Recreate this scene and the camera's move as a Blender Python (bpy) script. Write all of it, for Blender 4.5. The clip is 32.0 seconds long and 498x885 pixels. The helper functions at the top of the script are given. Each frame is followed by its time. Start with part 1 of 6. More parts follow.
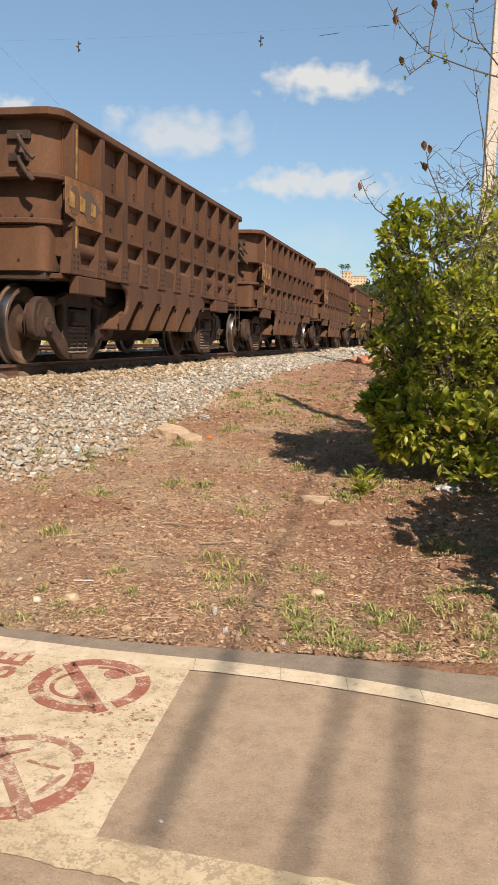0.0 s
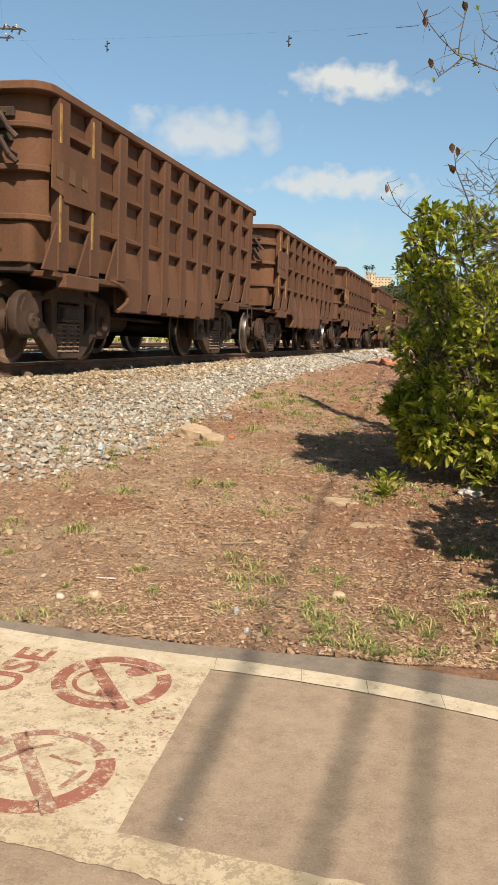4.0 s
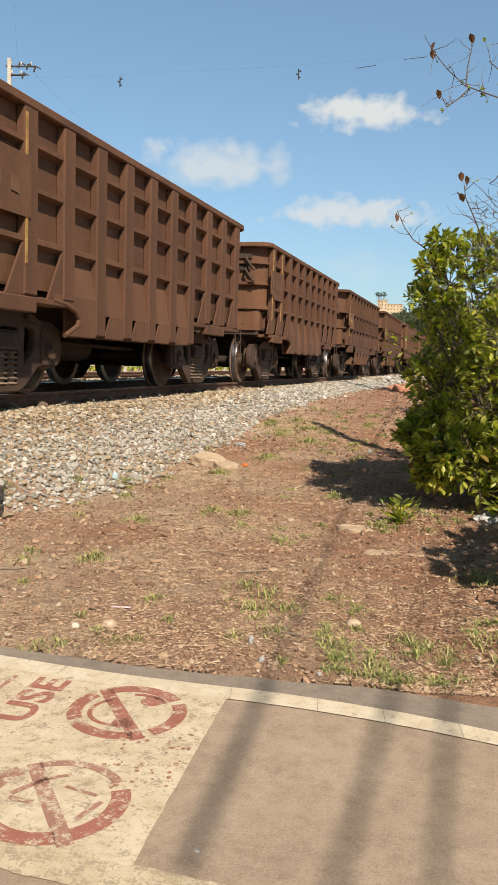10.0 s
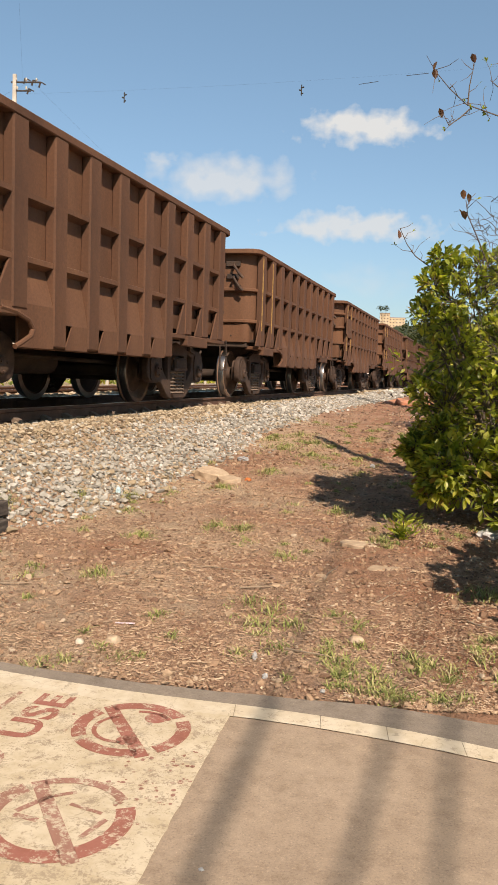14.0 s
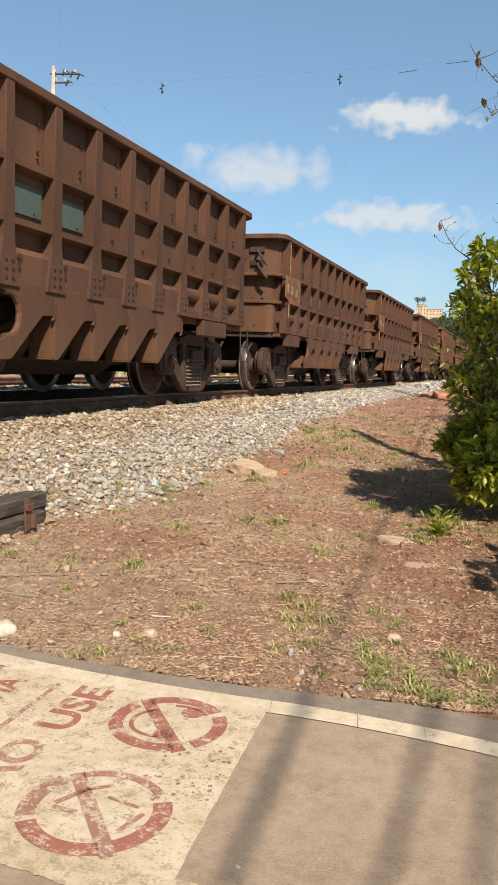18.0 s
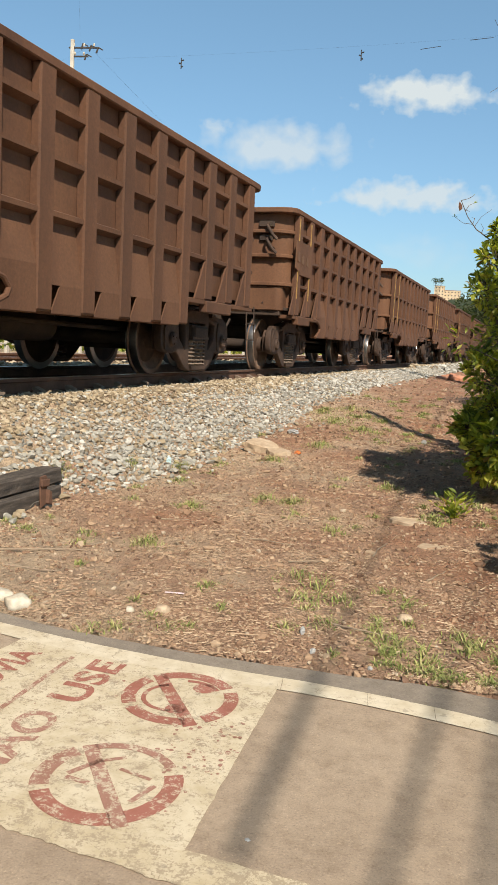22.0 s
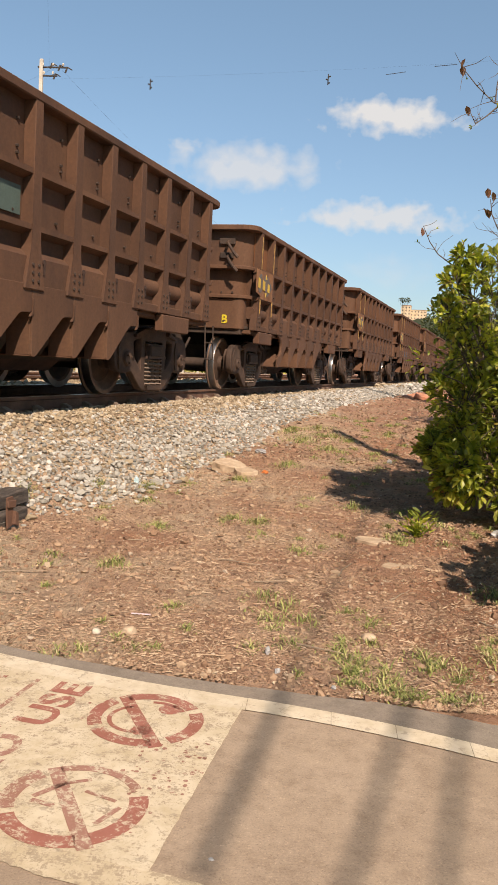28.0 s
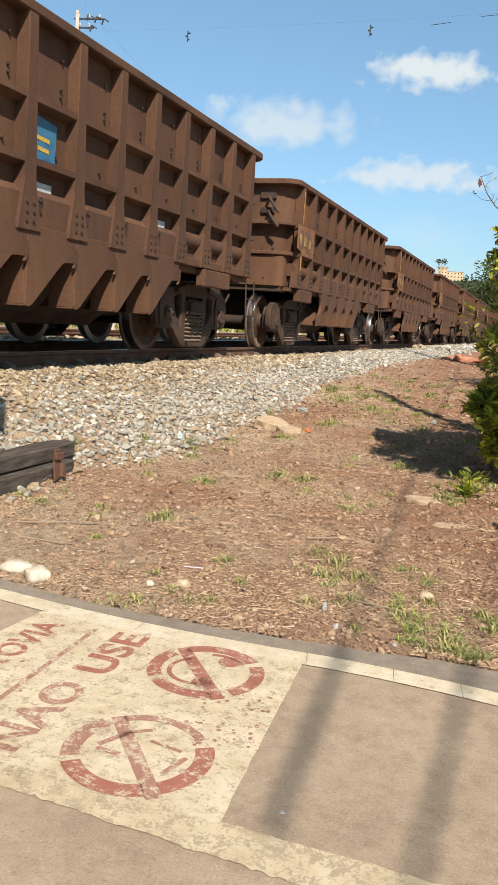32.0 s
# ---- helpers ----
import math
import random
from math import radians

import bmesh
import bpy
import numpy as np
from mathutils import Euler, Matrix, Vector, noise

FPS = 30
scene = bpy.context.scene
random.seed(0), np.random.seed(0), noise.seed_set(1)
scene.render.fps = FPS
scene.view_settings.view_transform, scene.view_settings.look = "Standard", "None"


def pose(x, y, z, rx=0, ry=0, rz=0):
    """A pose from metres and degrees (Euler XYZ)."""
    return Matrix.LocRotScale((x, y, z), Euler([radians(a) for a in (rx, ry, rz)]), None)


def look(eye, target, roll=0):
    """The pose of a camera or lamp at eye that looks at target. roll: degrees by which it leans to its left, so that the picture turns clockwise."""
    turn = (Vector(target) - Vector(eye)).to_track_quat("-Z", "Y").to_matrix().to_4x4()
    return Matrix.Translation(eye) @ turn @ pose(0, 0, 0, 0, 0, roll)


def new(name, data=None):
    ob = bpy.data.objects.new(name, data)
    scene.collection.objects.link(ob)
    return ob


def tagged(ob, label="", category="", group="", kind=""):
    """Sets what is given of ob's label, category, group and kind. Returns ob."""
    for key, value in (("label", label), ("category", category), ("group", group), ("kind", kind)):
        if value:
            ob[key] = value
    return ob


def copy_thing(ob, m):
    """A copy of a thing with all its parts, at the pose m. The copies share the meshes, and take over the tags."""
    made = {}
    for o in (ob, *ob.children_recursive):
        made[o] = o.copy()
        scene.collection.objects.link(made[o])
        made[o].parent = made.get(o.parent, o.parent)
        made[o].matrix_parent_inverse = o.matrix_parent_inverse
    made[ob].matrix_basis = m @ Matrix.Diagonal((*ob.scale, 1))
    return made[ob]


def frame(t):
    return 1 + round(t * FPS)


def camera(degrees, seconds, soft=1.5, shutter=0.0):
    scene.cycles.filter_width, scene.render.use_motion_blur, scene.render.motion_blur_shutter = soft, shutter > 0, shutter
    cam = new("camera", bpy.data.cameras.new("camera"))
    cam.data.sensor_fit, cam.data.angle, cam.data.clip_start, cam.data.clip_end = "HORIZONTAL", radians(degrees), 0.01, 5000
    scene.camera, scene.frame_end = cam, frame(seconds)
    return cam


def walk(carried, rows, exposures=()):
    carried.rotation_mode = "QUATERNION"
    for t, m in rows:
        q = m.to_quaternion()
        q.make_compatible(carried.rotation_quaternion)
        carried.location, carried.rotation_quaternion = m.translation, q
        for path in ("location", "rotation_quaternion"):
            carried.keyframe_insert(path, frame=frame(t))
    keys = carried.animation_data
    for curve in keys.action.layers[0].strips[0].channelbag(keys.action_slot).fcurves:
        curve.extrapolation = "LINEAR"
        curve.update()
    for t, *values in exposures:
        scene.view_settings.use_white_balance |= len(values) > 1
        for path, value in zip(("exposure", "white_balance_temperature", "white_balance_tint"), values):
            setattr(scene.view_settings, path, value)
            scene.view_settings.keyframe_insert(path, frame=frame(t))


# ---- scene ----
cam = camera(33.7, 32.0, soft=1.25)
PATH = [
    (0, look((0.211, -0.009, 1.354), (0.152, 1.973, 1.095), 1.7)),
    (0.5, look((0.217, -0.003, 1.358), (0.148, 1.981, 1.111), 1.5)),
    (1, look((0.213, -0.012, 1.364), (0.113, 1.970, 1.116), 1.9)),
    (1.5, look((0.220, -0.006, 1.359), (0.103, 1.974, 1.109), 2.0)),
    (2, look((0.212, -0.013, 1.359), (0.095, 1.966, 1.101), 1.9)),
    (2.5, look((0.213, -0.021, 1.363), (0.067, 1.957, 1.109), 1.2)),
    (3, look((0.199, -0.013, 1.357), (0.037, 1.964, 1.099), 2.2)),
    (3.5, look((0.197, -0.021, 1.364), (0.031, 1.954, 1.097), 2.2)),
    (4, look((0.201, -0.023, 1.362), (0.090, 1.956, 1.101), 2.4)),
    (4.5, look((0.204, -0.027, 1.362), (0.101, 1.955, 1.109), 2.4)),
    (6.5, look((0.196, -0.042, 1.370), (0.077, 1.938, 1.112), 2.7)),
    (7, look((0.189, -0.056, 1.374), (0.032, 1.923, 1.125), 2.0)),
    (7.5, look((0.193, -0.035, 1.371), (0.019, 1.941, 1.108), 1.9)),
    (8, look((0.190, -0.002, 1.359), (0.003, 1.966, 1.063), 2.0)),
    (8.5, look((0.193, -0.024, 1.375), (-0.003, 1.949, 1.108), 2.6)),
    (9, look((0.189, -0.022, 1.368), (0.007, 1.954, 1.116), 2.9)),
    (9.5, look((0.190, -0.034, 1.368), (0.023, 1.948, 1.149), 2.3)),
    (10, look((0.202, -0.037, 1.366), (0.055, 1.948, 1.170), 1.8)),
    (10.5, look((0.199, -0.051, 1.369), (0.091, 1.937, 1.177), 1.9)),
    (11, look((0.194, -0.040, 1.370), (0.096, 1.947, 1.159), 2.3)),
    (11.5, look((0.198, -0.040, 1.373), (0.074, 1.949, 1.198), 1.7)),
    (12, look((0.208, -0.068, 1.388), (0.081, 1.924, 1.253), 1.6)),
    (12.5, look((0.197, -0.062, 1.385), (0.073, 1.931, 1.267), 2.7)),
    (13, look((0.195, -0.079, 1.393), (0.057, 1.912, 1.263), 2.2)),
    (13.5, look((0.203, -0.078, 1.393), (0.071, 1.912, 1.242), 1.7)),
    (14, look((0.196, -0.061, 1.388), (0.042, 1.926, 1.223), 1.9)),
    (14.5, look((0.203, -0.056, 1.389), (0.070, 1.933, 1.234), 2.0)),
    (16.5, look((0.200, -0.044, 1.400), (0.087, 1.940, 1.176), 1.7)),
    (17, look((0.196, -0.053, 1.409), (0.013, 1.927, 1.193), 1.1)),
    (17.5, look((0.181, 0.004, 1.379), (-0.057, 1.980, 1.180), 0.8)),
    (18, look((0.177, -0.049, 1.405), (-0.059, 1.929, 1.216), 2.2)),
    (18.5, look((0.187, -0.062, 1.421), (-0.090, 1.901, 1.151), 0.3)),
    (19, look((0.197, -0.038, 1.402), (-0.087, 1.926, 1.158), -0.3)),
    (19.5, look((0.177, -0.001, 1.388), (-0.131, 1.968, 1.215), 2.7)),
    (20, look((0.173, -0.016, 1.396), (-0.132, 1.952, 1.227), 4.1)),
    (20.5, look((0.164, -0.023, 1.396), (-0.171, 1.938, 1.197), 3.5)),
    (21, look((0.173, -0.038, 1.403), (-0.116, 1.928, 1.180), 3.3)),
    (21.5, look((0.174, -0.052, 1.408), (-0.095, 1.916, 1.174), 3.4)),
    (22, look((0.173, -0.051, 1.402), (-0.094, 1.916, 1.162), 3.0)),
    (22.5, look((0.181, -0.051, 1.407), (-0.045, 1.916, 1.129), 2.6)),
    (23, look((0.180, -0.057, 1.411), (-0.028, 1.921, 1.206), 2.9)),
    (23.5, look((0.177, -0.035, 1.400), (-0.053, 1.943, 1.212), 3.2)),
    (24, look((0.184, -0.025, 1.399), (0.015, 1.955, 1.180), 3.0)),
    (24.5, look((0.176, -0.035, 1.400), (-0.008, 1.943, 1.165), 3.3)),
    (25, look((0.175, -0.017, 1.388), (-0.019, 1.962, 1.173), 2.8)),
    (25.5, look((0.192, -0.020, 1.393), (0.107, 1.968, 1.187), 2.8)),
    (27.5, look((0.213, -0.073, 1.431), (0.097, 1.914, 1.236), 2.3)),
    (28, look((0.194, -0.107, 1.431), (-0.001, 1.875, 1.238), 3.2)),
    (28.5, look((0.187, -0.117, 1.437), (-0.064, 1.855, 1.211), 2.4)),
    (29, look((0.158, -0.108, 1.423), (-0.054, 1.866, 1.184), 3.1)),
    (29.5, look((0.153, -0.126, 1.434), (-0.055, 1.851, 1.208), 2.8)),
    (30, look((0.127, -0.073, 1.399), (0.051, 1.905, 1.119), 2.8)),
    (30.5, look((0.083, -0.059, 1.395), (-0.179, 1.897, 1.070), 3.7)),
    (31, look((0.058, -0.050, 1.378), (-0.326, 1.894, 1.107), 3.3)),
    (31.5, look((0.056, -0.057, 1.376), (-0.207, 1.908, 1.106), 3.9)),
    (32, look((0.060, -0.032, 1.367), (-0.203, 1.930, 1.077), 3.8)),
]
EXPOSURES = [(0, 0.4, 7500, 20), (2, 0.42, 7500, 20), (4, 0.4, 7500, 16), (7, 0.4, 7400, 18), (10, 0.4, 7250, 16), (13, 0.42, 7550, 20), (17, 0.42, 7400, 20), (19, 0.48, 6950, 15), (20, 0.52, 7050, 15), (21, 0.48, 6900, 14), (23, 0.4, 6950, 11), (25, 0.4, 7200, 15), (28, 0.42, 7600, 22), (29, 0.46, 7150, 17), (30, 0.44, 7000, 14), (31, 0.6, 6600, 11), (32, 0.54, 6850, 13)]
walk(cam, PATH, EXPOSURES)

# ---- light: afternoon sun from behind and to the right of the viewer, clear sky ----
SUN_TO = Vector((-0.385, 0.923, -0.95)).normalized()      # the way the light goes
sun_el = math.asin(-SUN_TO.z)
sun_az = math.atan2(-SUN_TO.x, -SUN_TO.y)
world = bpy.data.worlds.new("sky")
world.use_nodes = True
scene.world = world
wn = world.node_tree.nodes
sky = wn.new("ShaderNodeTexSky")
sky.sky_type = "NISHITA"
sky.sun_disc = False
sky.sun_elevation = sun_el
sky.sun_rotation = sun_az
sky.air_density, sky.dust_density, sky.ozone_density = 1.0, 0.5, 0.0
wn["Background"].inputs["Strength"].default_value = 0.11
tint = wn.new("ShaderNodeMix")                 # clear-sky blue
tint.data_type, tint.blend_type = "RGBA", "MULTIPLY"
tint.inputs[0].default_value = 1.0
up = wn.new("ShaderNodeSeparateXYZ")
away = wn.new("ShaderNodeTexCoord")
world.node_tree.links.new(away.outputs["Generated"], up.inputs[0])
deep = wn.new("ShaderNodeValToRGB")            # bluer towards the horizon, as in dry air
ramp_stops = deep.color_ramp.elements
ramp_stops[0].position, ramp_stops[0].color = 0.0, (0.44, 0.59, 0.75, 1)
ramp_stops[1].position, ramp_stops[1].color = 1.0, (0.26, 0.36, 0.40, 1)
for where, hue in ((0.18, (0.60, 0.81, 0.92, 1)), (0.45, (0.80, 1.06, 1.08, 1)), (0.62, (0.46, 0.62, 0.65, 1))):
    ramp_stops.new(where).color = hue
world.node_tree.links.new(up.outputs["Z"], deep.inputs[0])
world.node_tree.links.new(deep.outputs[0], tint.inputs[7])
world.node_tree.links.new(sky.outputs[0], tint.inputs[6])
world.node_tree.links.new(tint.outputs[2], wn["Background"].inputs["Color"])
sun = new("sun", bpy.data.lights.new("sun", "SUN"))
sun.data.energy, sun.data.angle, sun.data.color = 4.75, radians(0.55), (1.0, 0.93, 0.82)
sun.matrix_world = look((0, 0, 50), Vector((0, 0, 50)) + SUN_TO)


# ---- materials ----
def nodes(name, rough=0.8, metal=0.0):
    m = bpy.data.materials.new(name)
    m.use_nodes = True
    t = m.node_tree
    b = t.nodes["Principled BSDF"]
    b.inputs["Roughness"].default_value, b.inputs["Metallic"].default_value = rough, metal
    return m, t, b


def noise_node(t, scale, detail=6, rough=0.6, obj=True, stretch=None, kind="Object"):
    c = t.nodes.new("ShaderNodeTexCoord")
    n = t.nodes.new("ShaderNodeTexNoise")
    n.inputs["Scale"].default_value, n.inputs["Detail"].default_value, n.inputs["Roughness"].default_value = scale, detail, rough
    if stretch:
        mp = t.nodes.new("ShaderNodeMapping")
        mp.inputs["Scale"].default_value = stretch
        t.links.new(c.outputs[kind], mp.inputs[0])
        t.links.new(mp.outputs[0], n.inputs["Vector"])
    else:
        t.links.new(c.outputs[kind], n.inputs["Vector"])
    return n


def ramp(t, src, stops):
    r = t.nodes.new("ShaderNodeValToRGB")
    e = r.color_ramp.elements
    while len(e) < len(stops):
        e.new(0.5)
    for el, (p, c) in zip(e, stops):
        el.position, el.color = p, (*c, 1) if len(c) == 3 else c
    t.links.new(src, r.inputs[0])
    return r


def mix(t, fac, a, b, mode="MIX"):
    m = t.nodes.new("ShaderNodeMix")
    m.data_type, m.blend_type = "RGBA", mode
    for sock, v in ((m.inputs[0], fac), (m.inputs[6], a), (m.inputs[7], b)):
        if isinstance(v, (int, float)):
            sock.default_value = v
        elif isinstance(v, tuple):
            sock.default_value = (*v, 1)
        else:
            t.links.new(v, sock)
    return m.outputs[2]


def bump(t, b, src, strength=0.3, dist=0.02):
    n = t.nodes.new("ShaderNodeBump")
    n.inputs["Strength"].default_value, n.inputs["Distance"].default_value = strength, dist
    t.links.new(src, n.inputs["Height"])
    t.links.new(n.outputs[0], b.inputs["Normal"])


def two_scale(name, c0, c1, c2, big=1.2, small=30.0, rough=0.85, metal=0.0, relief=0.25, stretch=None, kind="Object", vary=0.0):
    """A surface with patches and grain; c1 is its main colour."""
    m, t, b = nodes(name, rough, metal)
    n1 = noise_node(t, big, 5, 0.6, stretch=stretch, kind=kind)
    n2 = noise_node(t, small, 6, 0.7, kind=kind)
    r1 = ramp(t, n1.outputs["Fac"], [(0.3, c0), (0.52, c1), (0.72, c2)])
    r2 = ramp(t, n2.outputs["Fac"], [(0.25, (0.55, 0.55, 0.55)), (0.75, (1.25, 1.25, 1.25))])
    col = mix(t, 0.6, r1.outputs[0], r2.outputs[0], "MULTIPLY")
    if vary:
        oi = t.nodes.new("ShaderNodeObjectInfo")
        rv = ramp(t, oi.outputs["Random"], [(0.0, (1 - vary,) * 3), (1.0, (1 + vary,) * 3)])
        col = mix(t, 1.0, col, rv.outputs[0], "MULTIPLY")
    t.links.new(col, b.inputs["Base Color"])
    if relief:
        bump(t, b, n2.outputs["Fac"], relief)
    return m


def plain(name, c, rough=0.6, metal=0.0):
    return two_scale(name, tuple(v * 0.8 for v in c), c, tuple(min(1, v * 1.15) for v in c), 6, 60, rough, metal, 0.1)


RUST = two_scale("rusty_steel", (0.052, 0.0235, 0.0122), (0.096, 0.0435, 0.0215), (0.140, 0.067, 0.033), 1.1, 26, 0.85, 0.0, 0.15, stretch=(1, 1, 0.35), vary=0.12)
RUST_WELDED = two_scale("smooth_brown_rust", (0.072, 0.0315, 0.0155), (0.118, 0.052, 0.025), (0.165, 0.077, 0.037), 0.9, 30, 0.85, 0.0, 0.12, stretch=(1, 1, 0.3), vary=0.12)
RAIL_RUST = two_scale("rusty_rail", (0.085, 0.042, 0.026), (0.14, 0.07, 0.043), (0.20, 0.105, 0.065), 3, 40, 0.85, 0.0, 0.2)
SPRING_DUST = two_scale("dusty_spring_steel", (0.12, 0.085, 0.062), (0.18, 0.13, 0.095), (0.24, 0.18, 0.13), 6, 40, 0.8, 0.0, 0.2)
RUST_ORANGE = two_scale("orange_rust", (0.12, 0.045, 0.017), (0.21, 0.082, 0.026), (0.27, 0.125, 0.042), 2.2, 30, 0.85, 0.0, 0.15, stretch=(1, 1, 0.3))
# Dark steel; shade under and behind the wagons is put into its colour.
RUST_DARK = two_scale("dark_steel_with_shade", (0.02, 0.013, 0.010), (0.045, 0.028, 0.019), (0.078, 0.047, 0.031), 2.5, 40, 0.85, 0.0, 0.2)
DUSTY = two_scale("ore_dust_steel", (0.032, 0.0175, 0.011), (0.060, 0.033, 0.0205), (0.10, 0.058, 0.036), 4, 40, 0.8, 0.0, 0.2)
POLISHED = two_scale("worn_wheel_steel", (0.28, 0.27, 0.26), (0.42, 0.41, 0.40), (0.55, 0.54, 0.52), 3, 50, 0.28, 1.0, 0.05)
WHEEL_DUST = two_scale("tan_wheel_dust", (0.08, 0.046, 0.03), (0.15, 0.088, 0.055), (0.24, 0.15, 0.095), 4, 40, 0.85, 0.0, 0.2)
RAIL_TOP = two_scale("rail_steel", (0.3, 0.27, 0.25), (0.42, 0.4, 0.38), (0.5, 0.48, 0.45), 2, 40, 0.3, 1.0, 0.05)
# Dark brown that stands in for shade under the train and in slots.
SHADE_BROWN = two_scale("deep_shade_brown", (0.03, 0.016, 0.012), (0.06, 0.03, 0.02), (0.09, 0.045, 0.03), 3, 25, 0.95, 0.0, 0.6)
LEMON = plain("lemon_yellow_paint", (0.62, 0.48, 0.03), 0.6)
YELLOW = plain("faded_yellow_paint", (0.55, 0.36, 0.05), 0.6)
WOOD_DARK = two_scale("creosoted_timber", (0.022, 0.018, 0.015), (0.05, 0.042, 0.036), (0.11, 0.09, 0.075), 5, 40, 0.9, 0.0, 0.5, stretch=(1, 8, 8))
OLD_TIMBER = two_scale("weathered_sleeper", (0.03, 0.024, 0.02), (0.075, 0.06, 0.049), (0.15, 0.12, 0.097), 5, 40, 0.9, 0.0, 0.6, stretch=(1, 8, 8))
# Orange-brown rust, a lighter copy with sunlit warmth put into its colour.
RUST_SUNLIT = two_scale("sunlit_brown_rust", (0.085, 0.037, 0.018), (0.135, 0.061, 0.028), (0.185, 0.088, 0.041), 1.6, 26, 0.85, 0.0, 0.15, stretch=(1, 1, 0.35))
CONCRETE = two_scale("pale_concrete", (0.42, 0.39, 0.33), (0.52, 0.49, 0.42), (0.6, 0.57, 0.5), 1.5, 30, 0.9, 0.0, 0.2)
TWIG = plain("dry_twig", (0.11, 0.085, 0.066), 0.9)


# ---- mesh helpers ----
def box(bm, x0, x1, y0, y1, z0, z1):
    v = [bm.verts.new(p) for p in ((x0, y0, z0), (x1, y0, z0), (x1, y1, z0), (x0, y1, z0), (x0, y0, z1), (x1, y0, z1), (x1, y1, z1), (x0, y1, z1))]
    for f in ((3, 2, 1, 0), (4, 5, 6, 7), (0, 1, 5, 4), (1, 2, 6, 5), (2, 3, 7, 6), (3, 0, 4, 7)):
        bm.faces.new([v[i] for i in f])
    return v


def prism(bm, pts, axis, a, b):
    """An outline (u, v) drawn out along an axis from a to b; u, v are the other two axes in order."""
    def put(u, v, w):
        return {"x": (w, u, v), "y": (u, w, v), "z": (u, v, w)}[axis]
    lo = [bm.verts.new(put(u, v, a)) for u, v in pts]
    hi = [bm.verts.new(put(u, v, b)) for u, v in pts]
    n = len(pts)
    bm.faces.new(lo[::-1])
    bm.faces.new(hi)
    for i in range(n):
        bm.faces.new((lo[i], lo[(i + 1) % n], hi[(i + 1) % n], hi[i]))


def rod(bm, p, q, r0, r1=None, n=8, cap=True):
    p, q = Vector(p), Vector(q)
    r1 = r0 if r1 is None else r1
    w = (q - p).normalized()
    u = w.orthogonal().normalized()
    v = w.cross(u)
    ring = [[bm.verts.new(c + r * (math.cos(2 * math.pi * i / n) * u + math.sin(2 * math.pi * i / n) * v)) for i in range(n)] for c, r in ((p, r0), (q, r1))]
    for i in range(n):
        bm.faces.new((ring[0][i], ring[0][(i + 1) % n], ring[1][(i + 1) % n], ring[1][i]))
    if cap:
        bm.faces.new(ring[0][::-1])
        bm.faces.new(ring[1])


def lathe(bm, prof, n=32, axis="y"):
    """A profile of (radius, along) turned round an axis."""
    rings = []
    for r, a in prof:
        ring = []
        for i in range(n):
            c, s = r * math.cos(2 * math.pi * i / n), r * math.sin(2 * math.pi * i / n)
            ring.append(bm.verts.new({"y": (c, a, s), "z": (c, s, a), "x": (a, c, s)}[axis]))
        rings.append(ring)
    for k in range(len(rings) - 1):
        for i in range(n):
            bm.faces.new((rings[k][i], rings[k][(i + 1) % n], rings[k + 1][(i + 1) % n], rings[k + 1][i]))
    bm.faces.new(rings[0][::-1])
    bm.faces.new(rings[-1])


def mesh_of(name, bm, mat, bevel=0.0, smooth=False):
    if bevel:
        bmesh.ops.bevel(bm, geom=bm.edges[:], offset=bevel, segments=1, affect="EDGES", clamp_overlap=True)
    bmesh.ops.recalc_face_normals(bm, faces=bm.faces[:])
    me = bpy.data.meshes.new(name)
    bm.to_mesh(me)
    bm.free()
    if smooth:
        me.shade_smooth()
        me.set_sharp_from_angle(angle=radians(40))
    for m in (mat if isinstance(mat, (list, tuple)) else [mat]):
        me.materials.append(m)
    return me


def part(name, bm, mat, parent=None, label="", bevel=0.0, smooth=False, at=None):
    me = bm if isinstance(bm, bpy.types.Mesh) else mesh_of(name, bm, mat, bevel, smooth)
    ob = new(name, me)
    if parent:
        ob.parent = parent
    if at is not None:
        ob.matrix_basis = at if isinstance(at, Matrix) else Matrix.Translation(at)
    if label:
        tagged(ob, label)
    return ob


def bm_new():
    return bmesh.new()


# ---- the plan: ground heights, the track's line ----
HEAD = 11.3                                     # the track runs this far to the right of +y
TD = Vector((math.sin(radians(HEAD)), math.cos(radians(HEAD)), 0))
TN = Vector((TD.y, -TD.x, 0))                   # from the track to the viewer's side
TRACK = 5.55                                    # the viewer to the track's middle
RAIL_Z = 0.93                                   # top of the rails
FOOT = 3.03                                     # the viewer to the ballast's foot
SHOULDER = 4.05                                 # and to its upper edge
BALLAST_Z = 0.77                                # top of the ballast
SLOPE = 0.0187                                  # the pavement climbs towards the track


def lateral(x, y):
    return -(x * TN.x + y * TN.y)


def track_point(s, lat, z):
    """s metres ahead along the track, lat metres from the viewer's line towards the track."""
    p = TD * s - TN * lat
    return Vector((p.x, p.y, z))


def pave_edge(x):
    """Outer edge of the pavement's grey kerb strip."""
    x = max(-4.5, min(4.5, x))
    y = 3.225 + (0.0335 * (0.9 - x) ** 2.6 if x < 0.9 else 0.0)
    if x > 0.5:
        y -= 0.25 * min(x - 0.5, 0.45) + 0.12 * max(0.0, x - 0.95) + 0.22 * max(0.0, x - 1.3)
    return y + 0.012 * noise.noise((x * 6, 1.5, 0))


def step01(a, b, v):
    k = max(0.0, min(1.0, (v - a) / (b - a)))
    return k * k * (3 - 2 * k)


